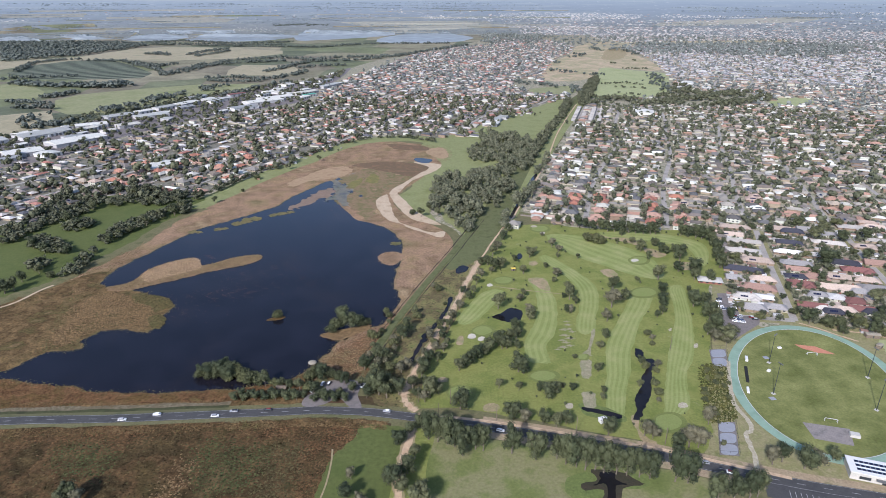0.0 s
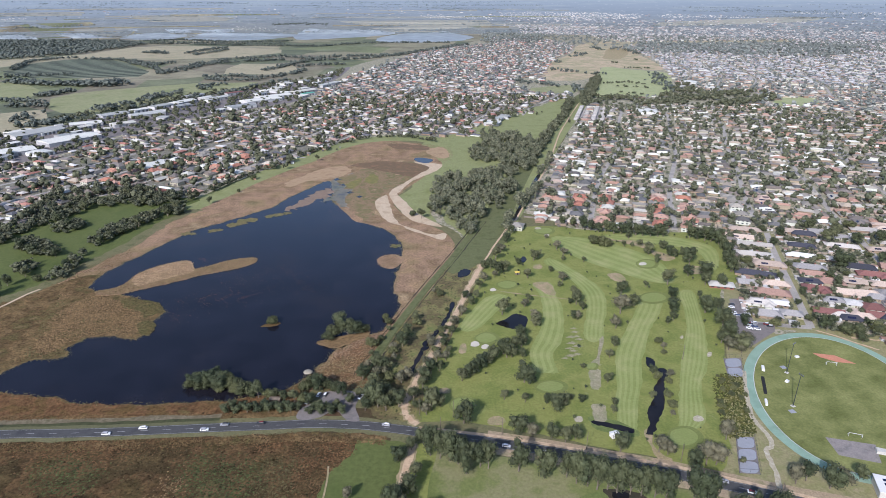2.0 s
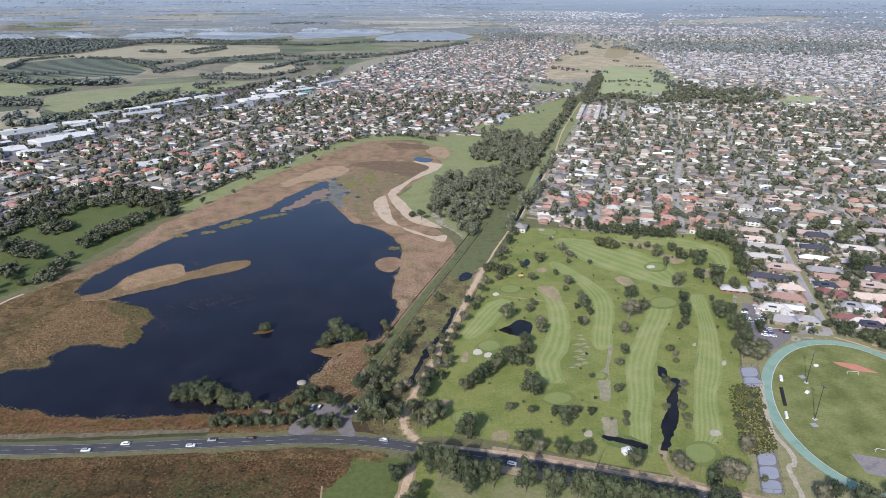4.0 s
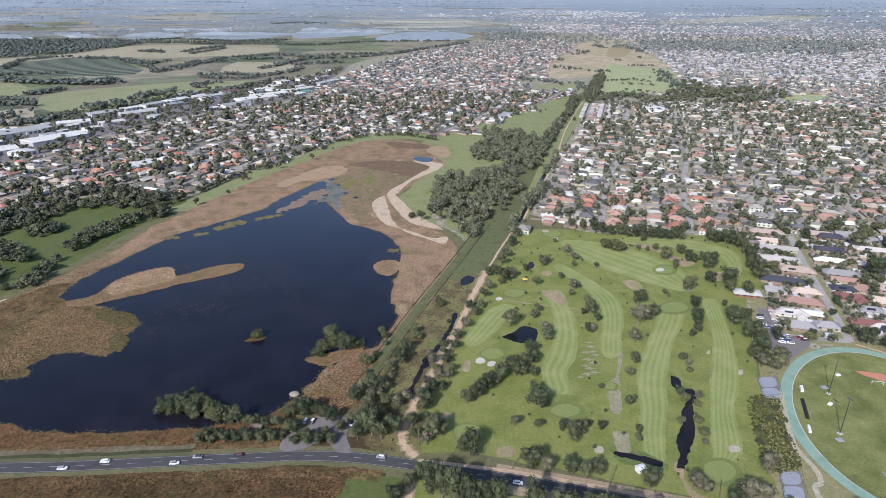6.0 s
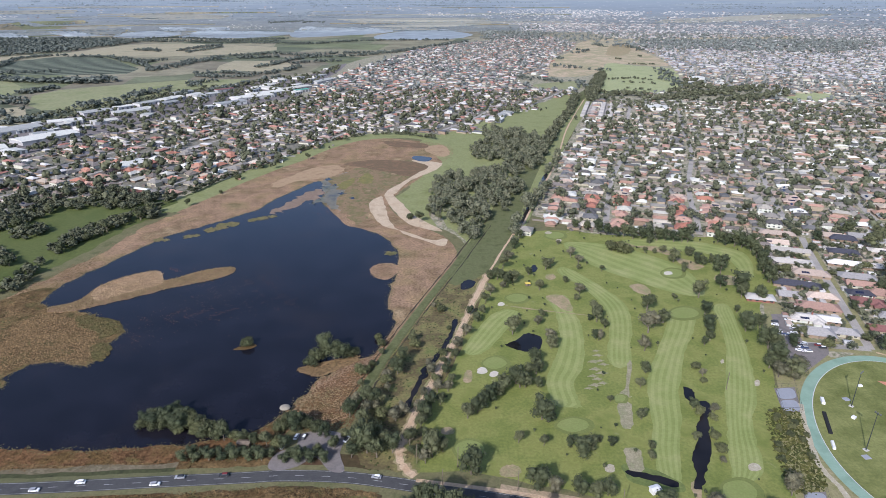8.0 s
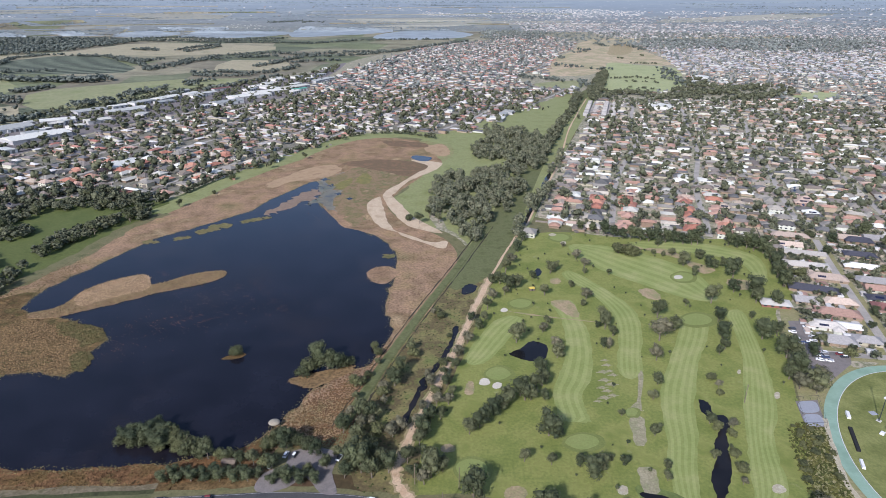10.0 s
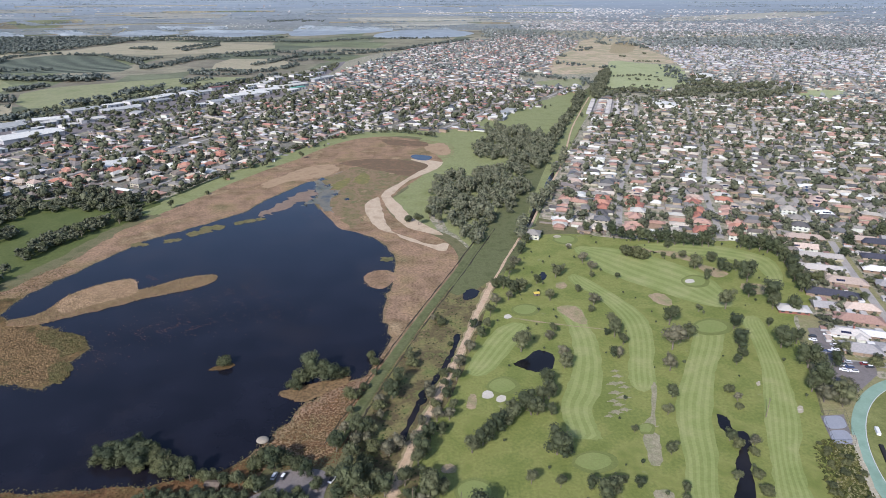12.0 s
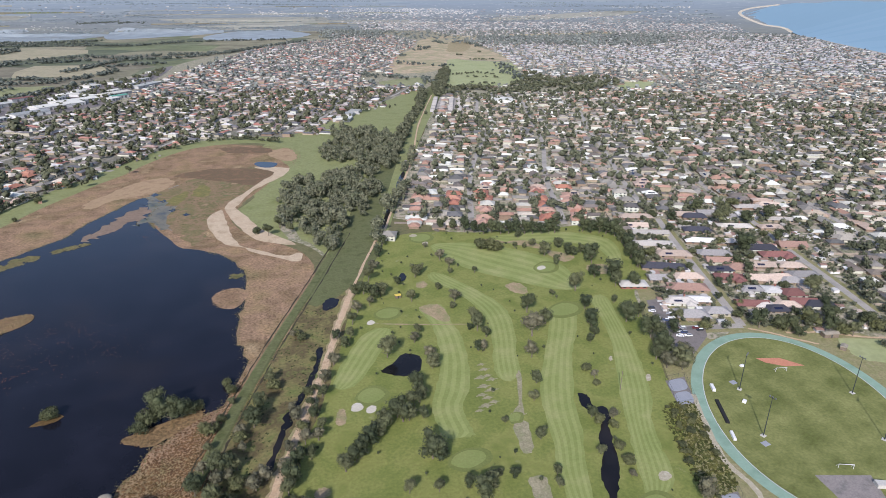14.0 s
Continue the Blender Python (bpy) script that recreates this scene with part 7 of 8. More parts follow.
def rows(region, u_dir, v_dir, v0, gap, pitch, off, rg, holes=(), step_far=1.0):
    """House plots along parallel streets: x, y, the way of the front, the row's side."""
    r = np.asarray(region, float)
    us, vs = r @ u_dir, r @ v_dir
    out = []
    k0, k1 = int((vs.min() - v0) / gap) - 1, int((vs.max() - v0) / gap) + 1
    for k in range(k0, k1 + 1):
        for side in (-1, 1):
            n = int((us.max() - us.min()) / pitch)
            u = us.min() + (np.arange(n) + rg.uniform(-0.3, 0.3, n)) * pitch
            v = v0 + k * gap + side * off + rg.normal(0, 2.6, n)
            p = bend(u[:, None] * u_dir + v[:, None] * v_dir)
            ok = inside(r, p[:, 0], p[:, 1]) & (rg.uniform(size=n) < 0.94)
            for h in holes:
                ok &= ~inside(h, p[:, 0], p[:, 1])
            out.append(np.c_[p[ok], np.full(ok.sum(), side), u[ok]])
    return np.concatenate(out)


def streets(name, region, u_dir, v_dir, v0, gap, width, z, material, label, holes=(), cross=0):
    """The streets between the plots, where they lie in the region."""
    r = np.asarray(region, float)
    us, vs = r @ u_dir, r @ v_dir
    verts, faces = [], []

    def lay(a_dir, b_dir, lo, hi, b, w, lift=0.0):
        s = np.arange(lo, hi, 14.0)
        p = s[:, None] * a_dir + b * b_dir
        ok = inside(r, p[:, 0], p[:, 1])
        for h in holes:
            ok &= ~inside(h, p[:, 0], p[:, 1])
        for i in range(len(s) - 1):
            if ok[i] and ok[i + 1]:
                o = len(verts)
                for q, e in ((p[i], -1), (p[i], 1), (p[i + 1], 1), (p[i + 1], -1)):
                    verts.append((*bend(q + b_dir * e * w / 2), z + lift))
                a, b2, c = (np.array(verts[o + j][:2]) for j in (0, 1, 2))
                up = (b2 - a)[0] * (c - a)[1] - (b2 - a)[1] * (c - a)[0] > 0
                faces.append((o, o + 1, o + 2, o + 3) if up else (o + 3, o + 2, o + 1, o))

    for k in range(int((vs.min() - v0) / gap) - 1, int((vs.max() - v0) / gap) + 2):
        lay(u_dir, v_dir, us.min(), us.max(), v0 + k * gap, width)
    if cross:
        for q in np.arange(us.min(), us.max(), cross):
            lay(v_dir, u_dir, vs.min(), vs.max(), q, width, 0.012)
    tagged(new(name, mesh_np(name, verts, faces, [material])), label, "street", "", "structure")


def far_houses(name, plots, u_dir, rg, label, roof="roof_many"):
    """Streets of houses past the near ones: walls and hipped roofs in one mesh."""
    n = len(plots)
    fwd = np.where(plots[:, 2:3] > 0, 1.0, -1.0)
    w, d = rg.uniform(4.4, 9.0, n), rg.uniform(3.0, 4.5, n)
    w = np.maximum(w, d + 0.4)
    h = np.where(rg.uniform(size=n) < 0.12, 4.8, 2.35)
    rise = d * rg.uniform(0.36, 0.56, n)
    turn = np.arctan2(u_dir[1], u_dir[0]) + np.where(rg.uniform(size=n) < 0.8, math.pi / 2, 0) + rg.normal(0, 0.05, n)
    ca, sa = np.cos(turn), np.sin(turn)
    far = np.maximum(0, np.hypot(plots[:, 0], plots[:, 1] - 40) - FAR) * TOP / (RIM - FAR)

    def at(x, y, z):
        return np.c_[plots[:, 0] + x * ca - y * sa, plots[:, 1] + x * sa + y * ca, z + far]
    V_ = [at(sx * w, sy * d, h * t) for t in (0, 1) for sx, sy in ((-1, -1), (1, -1), (1, 1), (-1, 1))]
    e = 0.7
    V_ += [at(sx * (w + e), sy * (d + e), h) for sx, sy in ((-1, -1), (1, -1), (1, 1), (-1, 1))]
    V_ += [at(-(w - d), 0 * w, h + rise), at(w - d, 0 * w, h + rise)]
    verts = np.stack(V_, 1).reshape(-1, 3)
    quads = [(0, 1, 5, 4), (1, 2, 6, 5), (2, 3, 7, 6), (3, 0, 4, 7), (8, 9, 13, 12), (9, 10, 13, 13), (10, 11, 12, 13), (11, 8, 12, 12)]
    tri = []
    idx = []
    for q in quads:
        tri.append(q[:3])
        idx.append(0 if max(q) < 8 else 1)
        if q[2] != q[3]:
            tri.append((q[0], q[2], q[3]))
            idx.append(0 if max(q) < 8 else 1)
    base = (np.arange(n) * 14)[:, None, None]
    faces = (base + np.array(tri)[None]).reshape(-1, 3)
    ob = new(name, mesh_np(name, verts, faces, [M["wall_many"], M[roof]], np.tile(idx, n)))
    return tagged(ob, label, "houses", "", "stuff")


rg = np.random.default_rng(15)
plots = rows(EAST, U, V, E_V0, E_GAP, 12.2, 16, rg, HOLES)
infill = rows(EAST, U, V, E_V0 + 42, E_GAP, 12.4, 8.5, rg, HOLES)
infill = infill[rg.uniform(size=len(infill)) < 0.9]
near = np.hypot(plots[:, 0] - 235, plots[:, 1] - 470)
order = np.argsort(near)
chosen = order[:190]
for i in chosen:
    x, y, side, u = plots[i]
    terracotta = 590 < y < 690 and 150 < x < 300
    k = int(rg.integers(6, 8)) if terracotta and rg.uniform() < 0.8 else int(rg.integers(0, 6))
    # the front looks at the street
    turn = math.atan2(V[1], V[0]) + (math.pi / 2 if side > 0 else -math.pi / 2) + math.pi
    if rg.uniform() < 0.65:
        turn += math.pi / 2
    copy_thing(KIND[k], pose(x, y, 0.02, 0, 0, math.degrees(turn) + rg.normal(0, 2)))
rest = np.delete(plots, chosen, axis=0)
canal_side = smooth([(95, 608), (152, 820), (229, 1066), (310, 1330)], 20, False) + np.array([7, -3])
rest = np.concatenate([rest, infill, np.c_[canal_side, np.ones(len(canal_side)), np.zeros(len(canal_side))]])
# Past 2 km the roofs take the haze-greyed colours.
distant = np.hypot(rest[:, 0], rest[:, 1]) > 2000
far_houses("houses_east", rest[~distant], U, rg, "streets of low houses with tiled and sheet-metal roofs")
far_houses("houses_east_far", rest[distant], U, rg, "roofs of the suburbs towards the bay, greyed by painted haze", "roof_hazed")
streets("streets_east", EAST, U, V, E_V0, E_GAP, 5.6, 0.05, M["street"], "pale grey suburban streets", HOLES, 310)
WU = np.array([math.sin(radians(24)), math.cos(radians(24))])
WV = np.array([math.cos(radians(24)), -math.sin(radians(24))])
west_plots = rows(WEST, WU, WV, 10, 74, 16.5, 16, rg)
infill_w = rows(WEST, WU, WV, 47, 74, 20, 6, rg)
west_plots = np.concatenate([west_plots, infill_w[rg.uniform(size=len(infill_w)) < 0.6]])
near = np.hypot(west_plots[:, 0] + 330, west_plots[:, 1] - 760)
chosen_w = np.argsort(near)[:108]
for i in chosen_w:
    x, y, side, u = west_plots[i]
    k = int(rg.choice((0, 1, 3, 4, 6, 7, 2, 5, 1)))
    turn = math.atan2(WV[1], WV[0]) + (math.pi / 2 if side > 0 else -math.pi / 2) + (math.pi / 2 if rg.uniform() < 0.6 else 0)
    ob = copy_thing(KIND[k], pose(x, y, 0.02, 0, 0, math.degrees(turn) + rg.normal(0, 2)))
    ob["group"] = "houses beside the marsh"
# the block between the golf club and the oval: long roofs at right angles to the street
PLAIN = {"pale": ((180, 172, 160), "pale grey"), "tan": ((178, 158, 140), "tan"), "navy": ((62, 62, 70), "dark slate"), "grey": ((140, 136, 132), "grey"), "brown": ((150, 118, 102), "brown"), "white": ((204, 200, 192), "white"), "red": ((124, 82, 75), "dull red")}
for key, (c, word) in PLAIN.items():
    M["roof_" + key] = choice(word.replace(" ", "_") + "_roof", [srgb(*c, 0.12), srgb(*(v * 0.92 for v in c), 0.12), srgb(*(min(235, v * 1.06) for v in c), 0.12)], "object")
for i, (x, y, long, key) in enumerate(NEAR_HOUSES):
    w, d = long / 2, float(rg.uniform(4.2, 5.6))
    wings = [(-w, -d, w, d)]
    if i % 3 == 1 and w > 8:
        wings.append((w * 0.25, -d - 3.5, w * 0.8, d * 0.4))
    ob = house(wings, 0.3 if key in ("pale", "white") else 0.42, M["roof_" + key], f"long single-storey house with a {PLAIN[key][1]} roof", gable=i % 4 == 0, solar=(-w * 0.5, -d + 0.8, 5) if i % 5 == 2 else None, chimney=(w * 0.3, d * 0.3) if i % 4 == 3 else None)
    ob.matrix_basis = pose(x, y, 0.02, 0, 0, -17.2 + float(rg.normal(0, 2.5)))
for line in ([(324, 572), (305, 517), (287, 459), (274, 417), (263, 382)], [(414, 576), (395, 517), (382, 471), (371, 427), (357, 376)], [(206, 392), (233, 387), (263, 382)]):
    lift = 0.006 * (line[0][0] % 5)
    strip("street", line, 5.6, 0.072 + lift, M["street"], "pale concrete street between the houses", "street")
    strip("street_verge", line, 13.0, 0.0465 + lift * 0.5, M["oval_verge"], "dry grass verge beside the street", "verge")
yards = scatter(NEAR_BLOCK, 4.6, rg)
yards = yards[[min(math.hypot((x - a) / (long * 0.5 + 1.5), (y - b) / 6.5) for a, b, long, _ in NEAR_HOUSES) > 0.95 for x, y in yards]]
for line in ([(324, 572), (305, 517), (287, 459), (274, 417), (263, 382)], [(414, 576), (395, 517), (382, 471), (371, 427), (357, 376)]):
    q = smooth(line, 12, False)
    yards = yards[[np.hypot(*(q - p).T).min() > 6 for p in yards]]
pick = rg.uniform(size=len(yards))
many_trees("yard_bushes", np.c_[yards[pick < 0.66], rg.gamma(5, 0.84, (pick < 0.66).sum()).clip(2, 7.5)], rg, 70, 0.1, M["leaf_town"], "bushes and small trees in the gardens", (0.7, 1.0))
for x, y in yards[pick > 0.86]:
    key = ("pale", "grey", "white", "tan", "brown")[int(rg.integers(5))]
    w, d = float(rg.uniform(1.6, 3.4)), float(rg.uniform(1.3, 2.2))
    bm = bmesh.new()
    box(bm, -w, -d, 0, w, d, 2.0)
    shed_ob = tagged(new("garden_shed"), f"small {PLAIN[key][1]} shed in a back garden", "shed", "sheds in the gardens")
    part("wall", bm, M["shed_wall"], shed_ob)
    bm = bmesh.new()
    hip(bm, -w, -d, w, d, 2.01, 0.2, 0.2, True)
    part("roof", bm, M["roof_" + key], shed_ob)
    shed_ob.matrix_basis = pose(float(x), float(y), 0.02, 0, 0, -17.2 + float(rg.choice((0, 90))))
for k in KIND:
    for o in (*k.children_recursive, k):
        bpy.data.objects.remove(o)
houses_w = np.delete(west_plots, chosen_w, axis=0)
far_houses("houses_west", np.concatenate([houses_w, rows([(282, 3844), (521, 3844), (642, 3423), (579, 3085), (441, 2523), (322, 1932), (271, 1741), (247, 1932), (173, 2355)], WU, WV, 10, 74, 16.5, 16, rg, (WEST, HEATH)), rows([(282, 3844), (521, 3844), (642, 3423), (579, 3085), (441, 2523), (322, 1932), (271, 1741), (247, 1932), (173, 2355)], WU, WV, 47, 74, 20, 6, rg, (WEST, HEATH))]), WU, rg, "streets of low houses with brick and tile roofs", "roof_west")
streets("streets_west", WEST, WU, WV, 10, 74, 5.2, 0.05, M["street"], "pale grey suburban streets", (), 280)


def garden_trees(name, plots, rg, share, label, leaf_kind="leaf_town", grow=1.0):
    """Trees between the houses, thinning out and growing coarser with distance, the farthest hazed in colour."""
    p = plots[rg.uniform(size=len(plots)) < share]
    xy = p[:, :2] + rg.normal(0, 8, (len(p), 2)) + rg.choice((-1, 1), (len(p), 1)) * rg.uniform(5, 13, (len(p), 1)) * np.array([[0.95, -0.3]])
    r = np.hypot(xy[:, 0], xy[:, 1])
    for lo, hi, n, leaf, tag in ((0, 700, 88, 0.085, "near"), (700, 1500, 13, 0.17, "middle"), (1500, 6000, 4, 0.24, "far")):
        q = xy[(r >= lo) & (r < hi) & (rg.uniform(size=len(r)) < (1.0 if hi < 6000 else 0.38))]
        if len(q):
            many_trees(name, np.c_[q, rg.gamma(6, 1.05 if hi > 700 else 1.1, len(q)).clip(2.5, 13) * grow * (1 if hi < 6000 else 1.15)], rg, n, leaf, M[leaf_kind] if hi < 6000 else M["leaf_hazed"], label)


garden_trees("garden_trees", plots, rg, 0.95, "dark garden and street trees among the houses")
garden_trees("garden_trees", np.concatenate([plots, infill]), rg, 0.8, "dark garden and street trees among the houses")
near_plots = np.concatenate([plots, infill])
near_plots = near_plots[np.hypot(near_plots[:, 0], near_plots[:, 1]) < 2000]
garden_trees("garden_trees", near_plots, rg, 0.95, "dark garden and street trees among the houses")
garden_trees("garden_trees", rows([(282, 3844), (521, 3844), (642, 3423), (579, 3085), (441, 2523), (322, 1932), (271, 1741), (247, 1932), (173, 2355)], WU, WV, 30, 30, 15, 4, rg, (WEST, HEATH)), rg, 0.7, "dark garden and street trees among the houses")
garden_trees("garden_trees", west_plots, rg, 0.95, "dark garden and street trees among the houses", "leaf_wood", 1.25)
garden_trees("garden_trees", west_plots, rg, 0.8, "dark garden and street trees among the houses", "leaf_wood", 1.25)

# sheds, carports, tanks and parked cars in the yards
yard = np.concatenate([plots, plots, infill, west_plots, west_plots])
yard = yard[(rg.uniform(size=len(yard)) < 0.5) & (np.hypot(yard[:, 0], yard[:, 1]) < 2600)]
xy = yard[:, :2] + rg.normal(0, 8.5, (len(yard), 2))
cw, cd, ch, ct = rg.uniform(1.2, 3.2, len(xy)), rg.uniform(1.0, 2.4, len(xy)), rg.uniform(1.3, 2.6, len(xy)), rg.choice((0.3, 1.87), len(xy)) + rg.normal(0, 0.06, len(xy))
cv = np.stack([np.c_[xy[:, 0] + sx * cw * np.cos(ct) - sy * cd * np.sin(ct), xy[:, 1] + sx * cw * np.sin(ct) + sy * cd * np.cos(ct), ch * z]
               for z in (0, 1) for sx, sy in ((-1, -1), (1, -1), (1, 1), (-1, 1))], 1).reshape(-1, 3)
cf = ((np.arange(len(xy)) * 8)[:, None, None] + np.array([(0, 1, 5, 4), (1, 2, 6, 5), (2, 3, 7, 6), (3, 0, 4, 7), (4, 5, 6, 7)])[None]).reshape(-1, 4)
tagged(new("garden_sheds", mesh_np("garden_sheds", cv, cf, [M["roof_many"]])), "small sheds and carports in the gardens", "sheds", "", "stuff")

# back fences of the near plots
fv, ff = [], []
for k in range(-4, 8):
    for s in np.arange(300, 1000, 17.5):
        c = s * U + (E_V0 + 42 + k * E_GAP) * V
        if not inside(EAST, [c[0]], [c[1]])[0] or any(inside(smooth(GOLF, 2), *[[v] for v in c + w * V])[0] for w in (-27, 0, 27)):
            continue
        for a, b in (((s, -0.06), (s + 17.5, 0.06)), ((s - 0.06, -26), (s + 0.06, 26))):
            o = len(fv)
            for z in (0, 1.8):
                for uu, vv in ((a[0], a[1]), (b[0], a[1]), (b[0], b[1]), (a[0], b[1])):
                    q = bend(uu * U + (E_V0 + 42 + k * E_GAP + vv) * V)
                    fv.append((q[0], q[1], z))
            ff += [(o + i, o + (i + 1) % 4, o + 4 + (i + 1) % 4, o + 4 + i) for i in range(4)] + [(o + 4, o + 5, o + 6, o + 7)]
tagged(new("back_fences", mesh_np("back_fences", fv, ff, [M["fence"]])), "weathered timber fences between the gardens", "fence", "", "stuff")

# ---- sheds and large roofs ----


def shed(x, y, size, turn, label, high=7.0, depth=0.0, roof="shed_roof"):
    ob = tagged(new("warehouse"), label, "warehouse", "large roofs")
    w, d = size / 2, depth or size * (0.24 + 0.28 * ((x * 7.3 + y * 3.1) % 1.0))
    bm = bmesh.new()
    box(bm, -w, -d, -0.1, w, d, high)
    part("wall", bm, M["shed_wall"], ob)
    bm = bmesh.new()
    hip(bm, -w, -d, w, d, high + 0.02, 0.12, 0.4, True)
    part("roof", bm, M[roof], ob)
    for k in (-0.5, 0.1, 0.6):
        bm = bmesh.new()
        box(bm, w * k - 2, -d - 0.08, 0, w * k + 2, -d + 0.02, 4.5)
        part("roller_door", bm, M["steel"], ob)
    ob.matrix_basis = pose(x, y, 0, 0, 0, turn)
    return ob


for x, y, size, depth, turn in [(-698, 1040, 98, 30, 60), (-610, 988, 97, 30, 57), (-644, 901, 60, 28, 47), (-654, 1118, 61, 20, 33), (-652, 1212, 61, 22, 53), (-586, 1118, 45, 18, 47), (-587, 1218, 72, 22, 44), (-602, 1316, 57, 16, 64), (-576, 1372, 67, 20, 70), (-624, 1266, 39, 14, 59), (-523, 1430, 66, 18, 51),
                                (-432, 1316, 68, 22, 49), (-412, 1402, 102, 26, 46), (-398, 1456, 98, 22, 45), (-346, 1544, 80, 20, 58), (-749, 972, 59, 30, 60), (-674, 857, 42, 24, 35), (-309, 1676, 99, 16, 67), (-589, 1464, 60, 14, 62)]:
    shed(x, y, size * 0.86, turn, "white sheet-metal factory shed with a shallow roof", 6.0, depth * 0.7)
M["roof_teal"] = choice("teal_sheeting", [srgb(86, 150, 128, 0.05), srgb(92, 158, 136, 0.05)], "object")
shed(-327, 1500, 34, 50, "factory shed with a teal sheet-metal roof", 6.0, 7.0, "roof_teal")
shed(-508, 1509, 44, 50, "factory shed with a red sheet-metal roof", 6.0, 9.0, "roof_red")
small = scatter(INDUS, 46, rg)
for x, y in small[rg.uniform(size=len(small)) < 0.4]:
    shed(x, y, float(rg.uniform(18, 38)), 62 + float(rg.normal(0, 4)), "small sheet-metal workshop in the factory estate", 5.0)
for x, y, size in [q for q in [(416, 1258, 45), (674, 1724, 55), (626, 1632, 40), (693, 1633, 35), (105, 1176, 28), (91, 1136, 28), (119, 1206, 28), (314, 1272, 60), (289, 1238, 45), (328, 1258, 45), (-403, 824, 40), (279, 680, 35), (272, 503, 30), (268, 483, 28), (281, 524, 35)] if not (240 < q[0] < 340 and (q[1] < 700 or q[1] > 1200))]:
    shed(x, y, size, 72.8 if x > 0 else 66, "pale flat-roofed building among the houses", 5.0)
patch("ground_cabins", CABINS, 0.09, M["street"], "pale paved ground between the cabins", "yard", steps=1)
for i in range(5):
    for j in range(11):
        x, y = 256 + i * 15.4 + j * 4.2, 1186 - i * 4.4 + j * 14.8
        if inside(np.array(CABINS, float), np.array([x]), np.array([y]))[0]:
            shed(x, y, 11.5, 72.8, "pale cabin in a row of cabins", 3.0, 4.2, "roof_pale")
def on_slope(n, x_lo, x_hi, z_lo, z_hi):
    """Places on the rising rim of the plain, by bearing (x at 4.5 km) and height."""
    x, z = rg.uniform(x_lo, x_hi, n), rg.uniform(z_lo, z_hi, n)
    r = FAR + z * (RIM - FAR) / TOP
    return np.c_[x, 40 + np.sqrt(r * r - x * x)]


town = np.concatenate([on_slope(3400, 500, 2650, 0, 48), on_slope(700, 400, 2600, 40, 90), on_slope(260, 300, 2600, 70, 120), on_slope(160, -2400, 500, 90, 150)])
BAY = smooth(BAY_SHORE + [(3300, 1700), (3900, 2600), (3562, 3112), (3335, 3353), (3173, 3484)], 3)
town = town[~inside(BAY, town[:, 0], town[:, 1])]
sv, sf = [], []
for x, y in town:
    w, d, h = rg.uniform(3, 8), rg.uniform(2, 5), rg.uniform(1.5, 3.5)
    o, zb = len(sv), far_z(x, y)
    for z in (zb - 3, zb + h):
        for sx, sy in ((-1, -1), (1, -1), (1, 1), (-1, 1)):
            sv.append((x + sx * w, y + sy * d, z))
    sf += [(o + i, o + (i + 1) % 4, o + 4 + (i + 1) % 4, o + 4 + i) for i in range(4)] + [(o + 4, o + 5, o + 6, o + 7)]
tagged(new("far_town", mesh_np("far_town", sv, sf, [M["roof_hazed"]])), "roofs of the farthest suburbs, paled by painted haze", "buildings", "", "stuff")
works = np.concatenate([scatter(r, d, rg) for r, d in (([(373, 4575), (610, 4570), (1027, 4489), (1345, 4380), (1291, 4316), (822, 4412), (406, 4485)], 12), ([(1411, 4348), (1677, 4260), (1947, 4122), (1940, 4105), (1660, 4208), (1433, 4294)], 15), ([(2176, 4093), (2390, 3977), (2605, 3848), (2589, 3818), (2165, 4067)], 13), ([(1260, 3627), (1419, 3997), (1721, 3884), (1611, 3628)], 42),
                                                          ([(791, 3529), (892, 3837), (1350, 3894), (1243, 3578)], 44), ([(-1385, 4093), (-1335, 4172), (-1127, 4209), (-1046, 4173), (-1215, 4123)], 17), ([(-180, 4518), (-142, 4547), (329, 4510), (328, 4481), (-101, 4490)], 13), ([(-2025, 4205), (-1847, 4304), (-1641, 4343), (-1828, 4251)], 22), ([(-2546, 3710), (-2570, 3752), (-2423, 3829), (-2433, 3787)], 18))])
sv, sf = [], []
for x, y in works[rg.uniform(size=len(works)) < 0.8]:
    w, d, h, a = rg.uniform(2, 6), rg.uniform(1.5, 4), rg.uniform(0.8, 2.0), rg.normal(0, 0.15)
    o, zb = len(sv), far_z(x, y)
    for z in (zb - 4, zb + h):
        for sx, sy in ((-1, -1), (1, -1), (1, 1), (-1, 1)):
            sv.append((x + sx * w * math.cos(a) - sy * d * math.sin(a), y + sx * w * math.sin(a) + sy * d * math.cos(a), z))
    sf += [(o + i, o + (i + 1) % 4, o + 4 + (i + 1) % 4, o + 4 + i) for i in range(4)] + [(o + 4, o + 5, o + 6, o + 7)]
tagged(new("far_works", mesh_np("far_works", sv, sf, [M["roof_white"]])), "white factory roofs far off", "buildings", "", "stuff")
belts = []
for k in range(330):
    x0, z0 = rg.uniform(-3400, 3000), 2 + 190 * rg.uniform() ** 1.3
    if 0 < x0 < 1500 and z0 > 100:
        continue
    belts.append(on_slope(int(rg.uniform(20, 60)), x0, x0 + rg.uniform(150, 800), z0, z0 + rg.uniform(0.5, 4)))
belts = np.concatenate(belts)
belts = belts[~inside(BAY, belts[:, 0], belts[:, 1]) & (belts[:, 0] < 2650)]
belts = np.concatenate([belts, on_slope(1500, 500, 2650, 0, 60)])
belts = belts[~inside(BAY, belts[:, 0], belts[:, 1])]
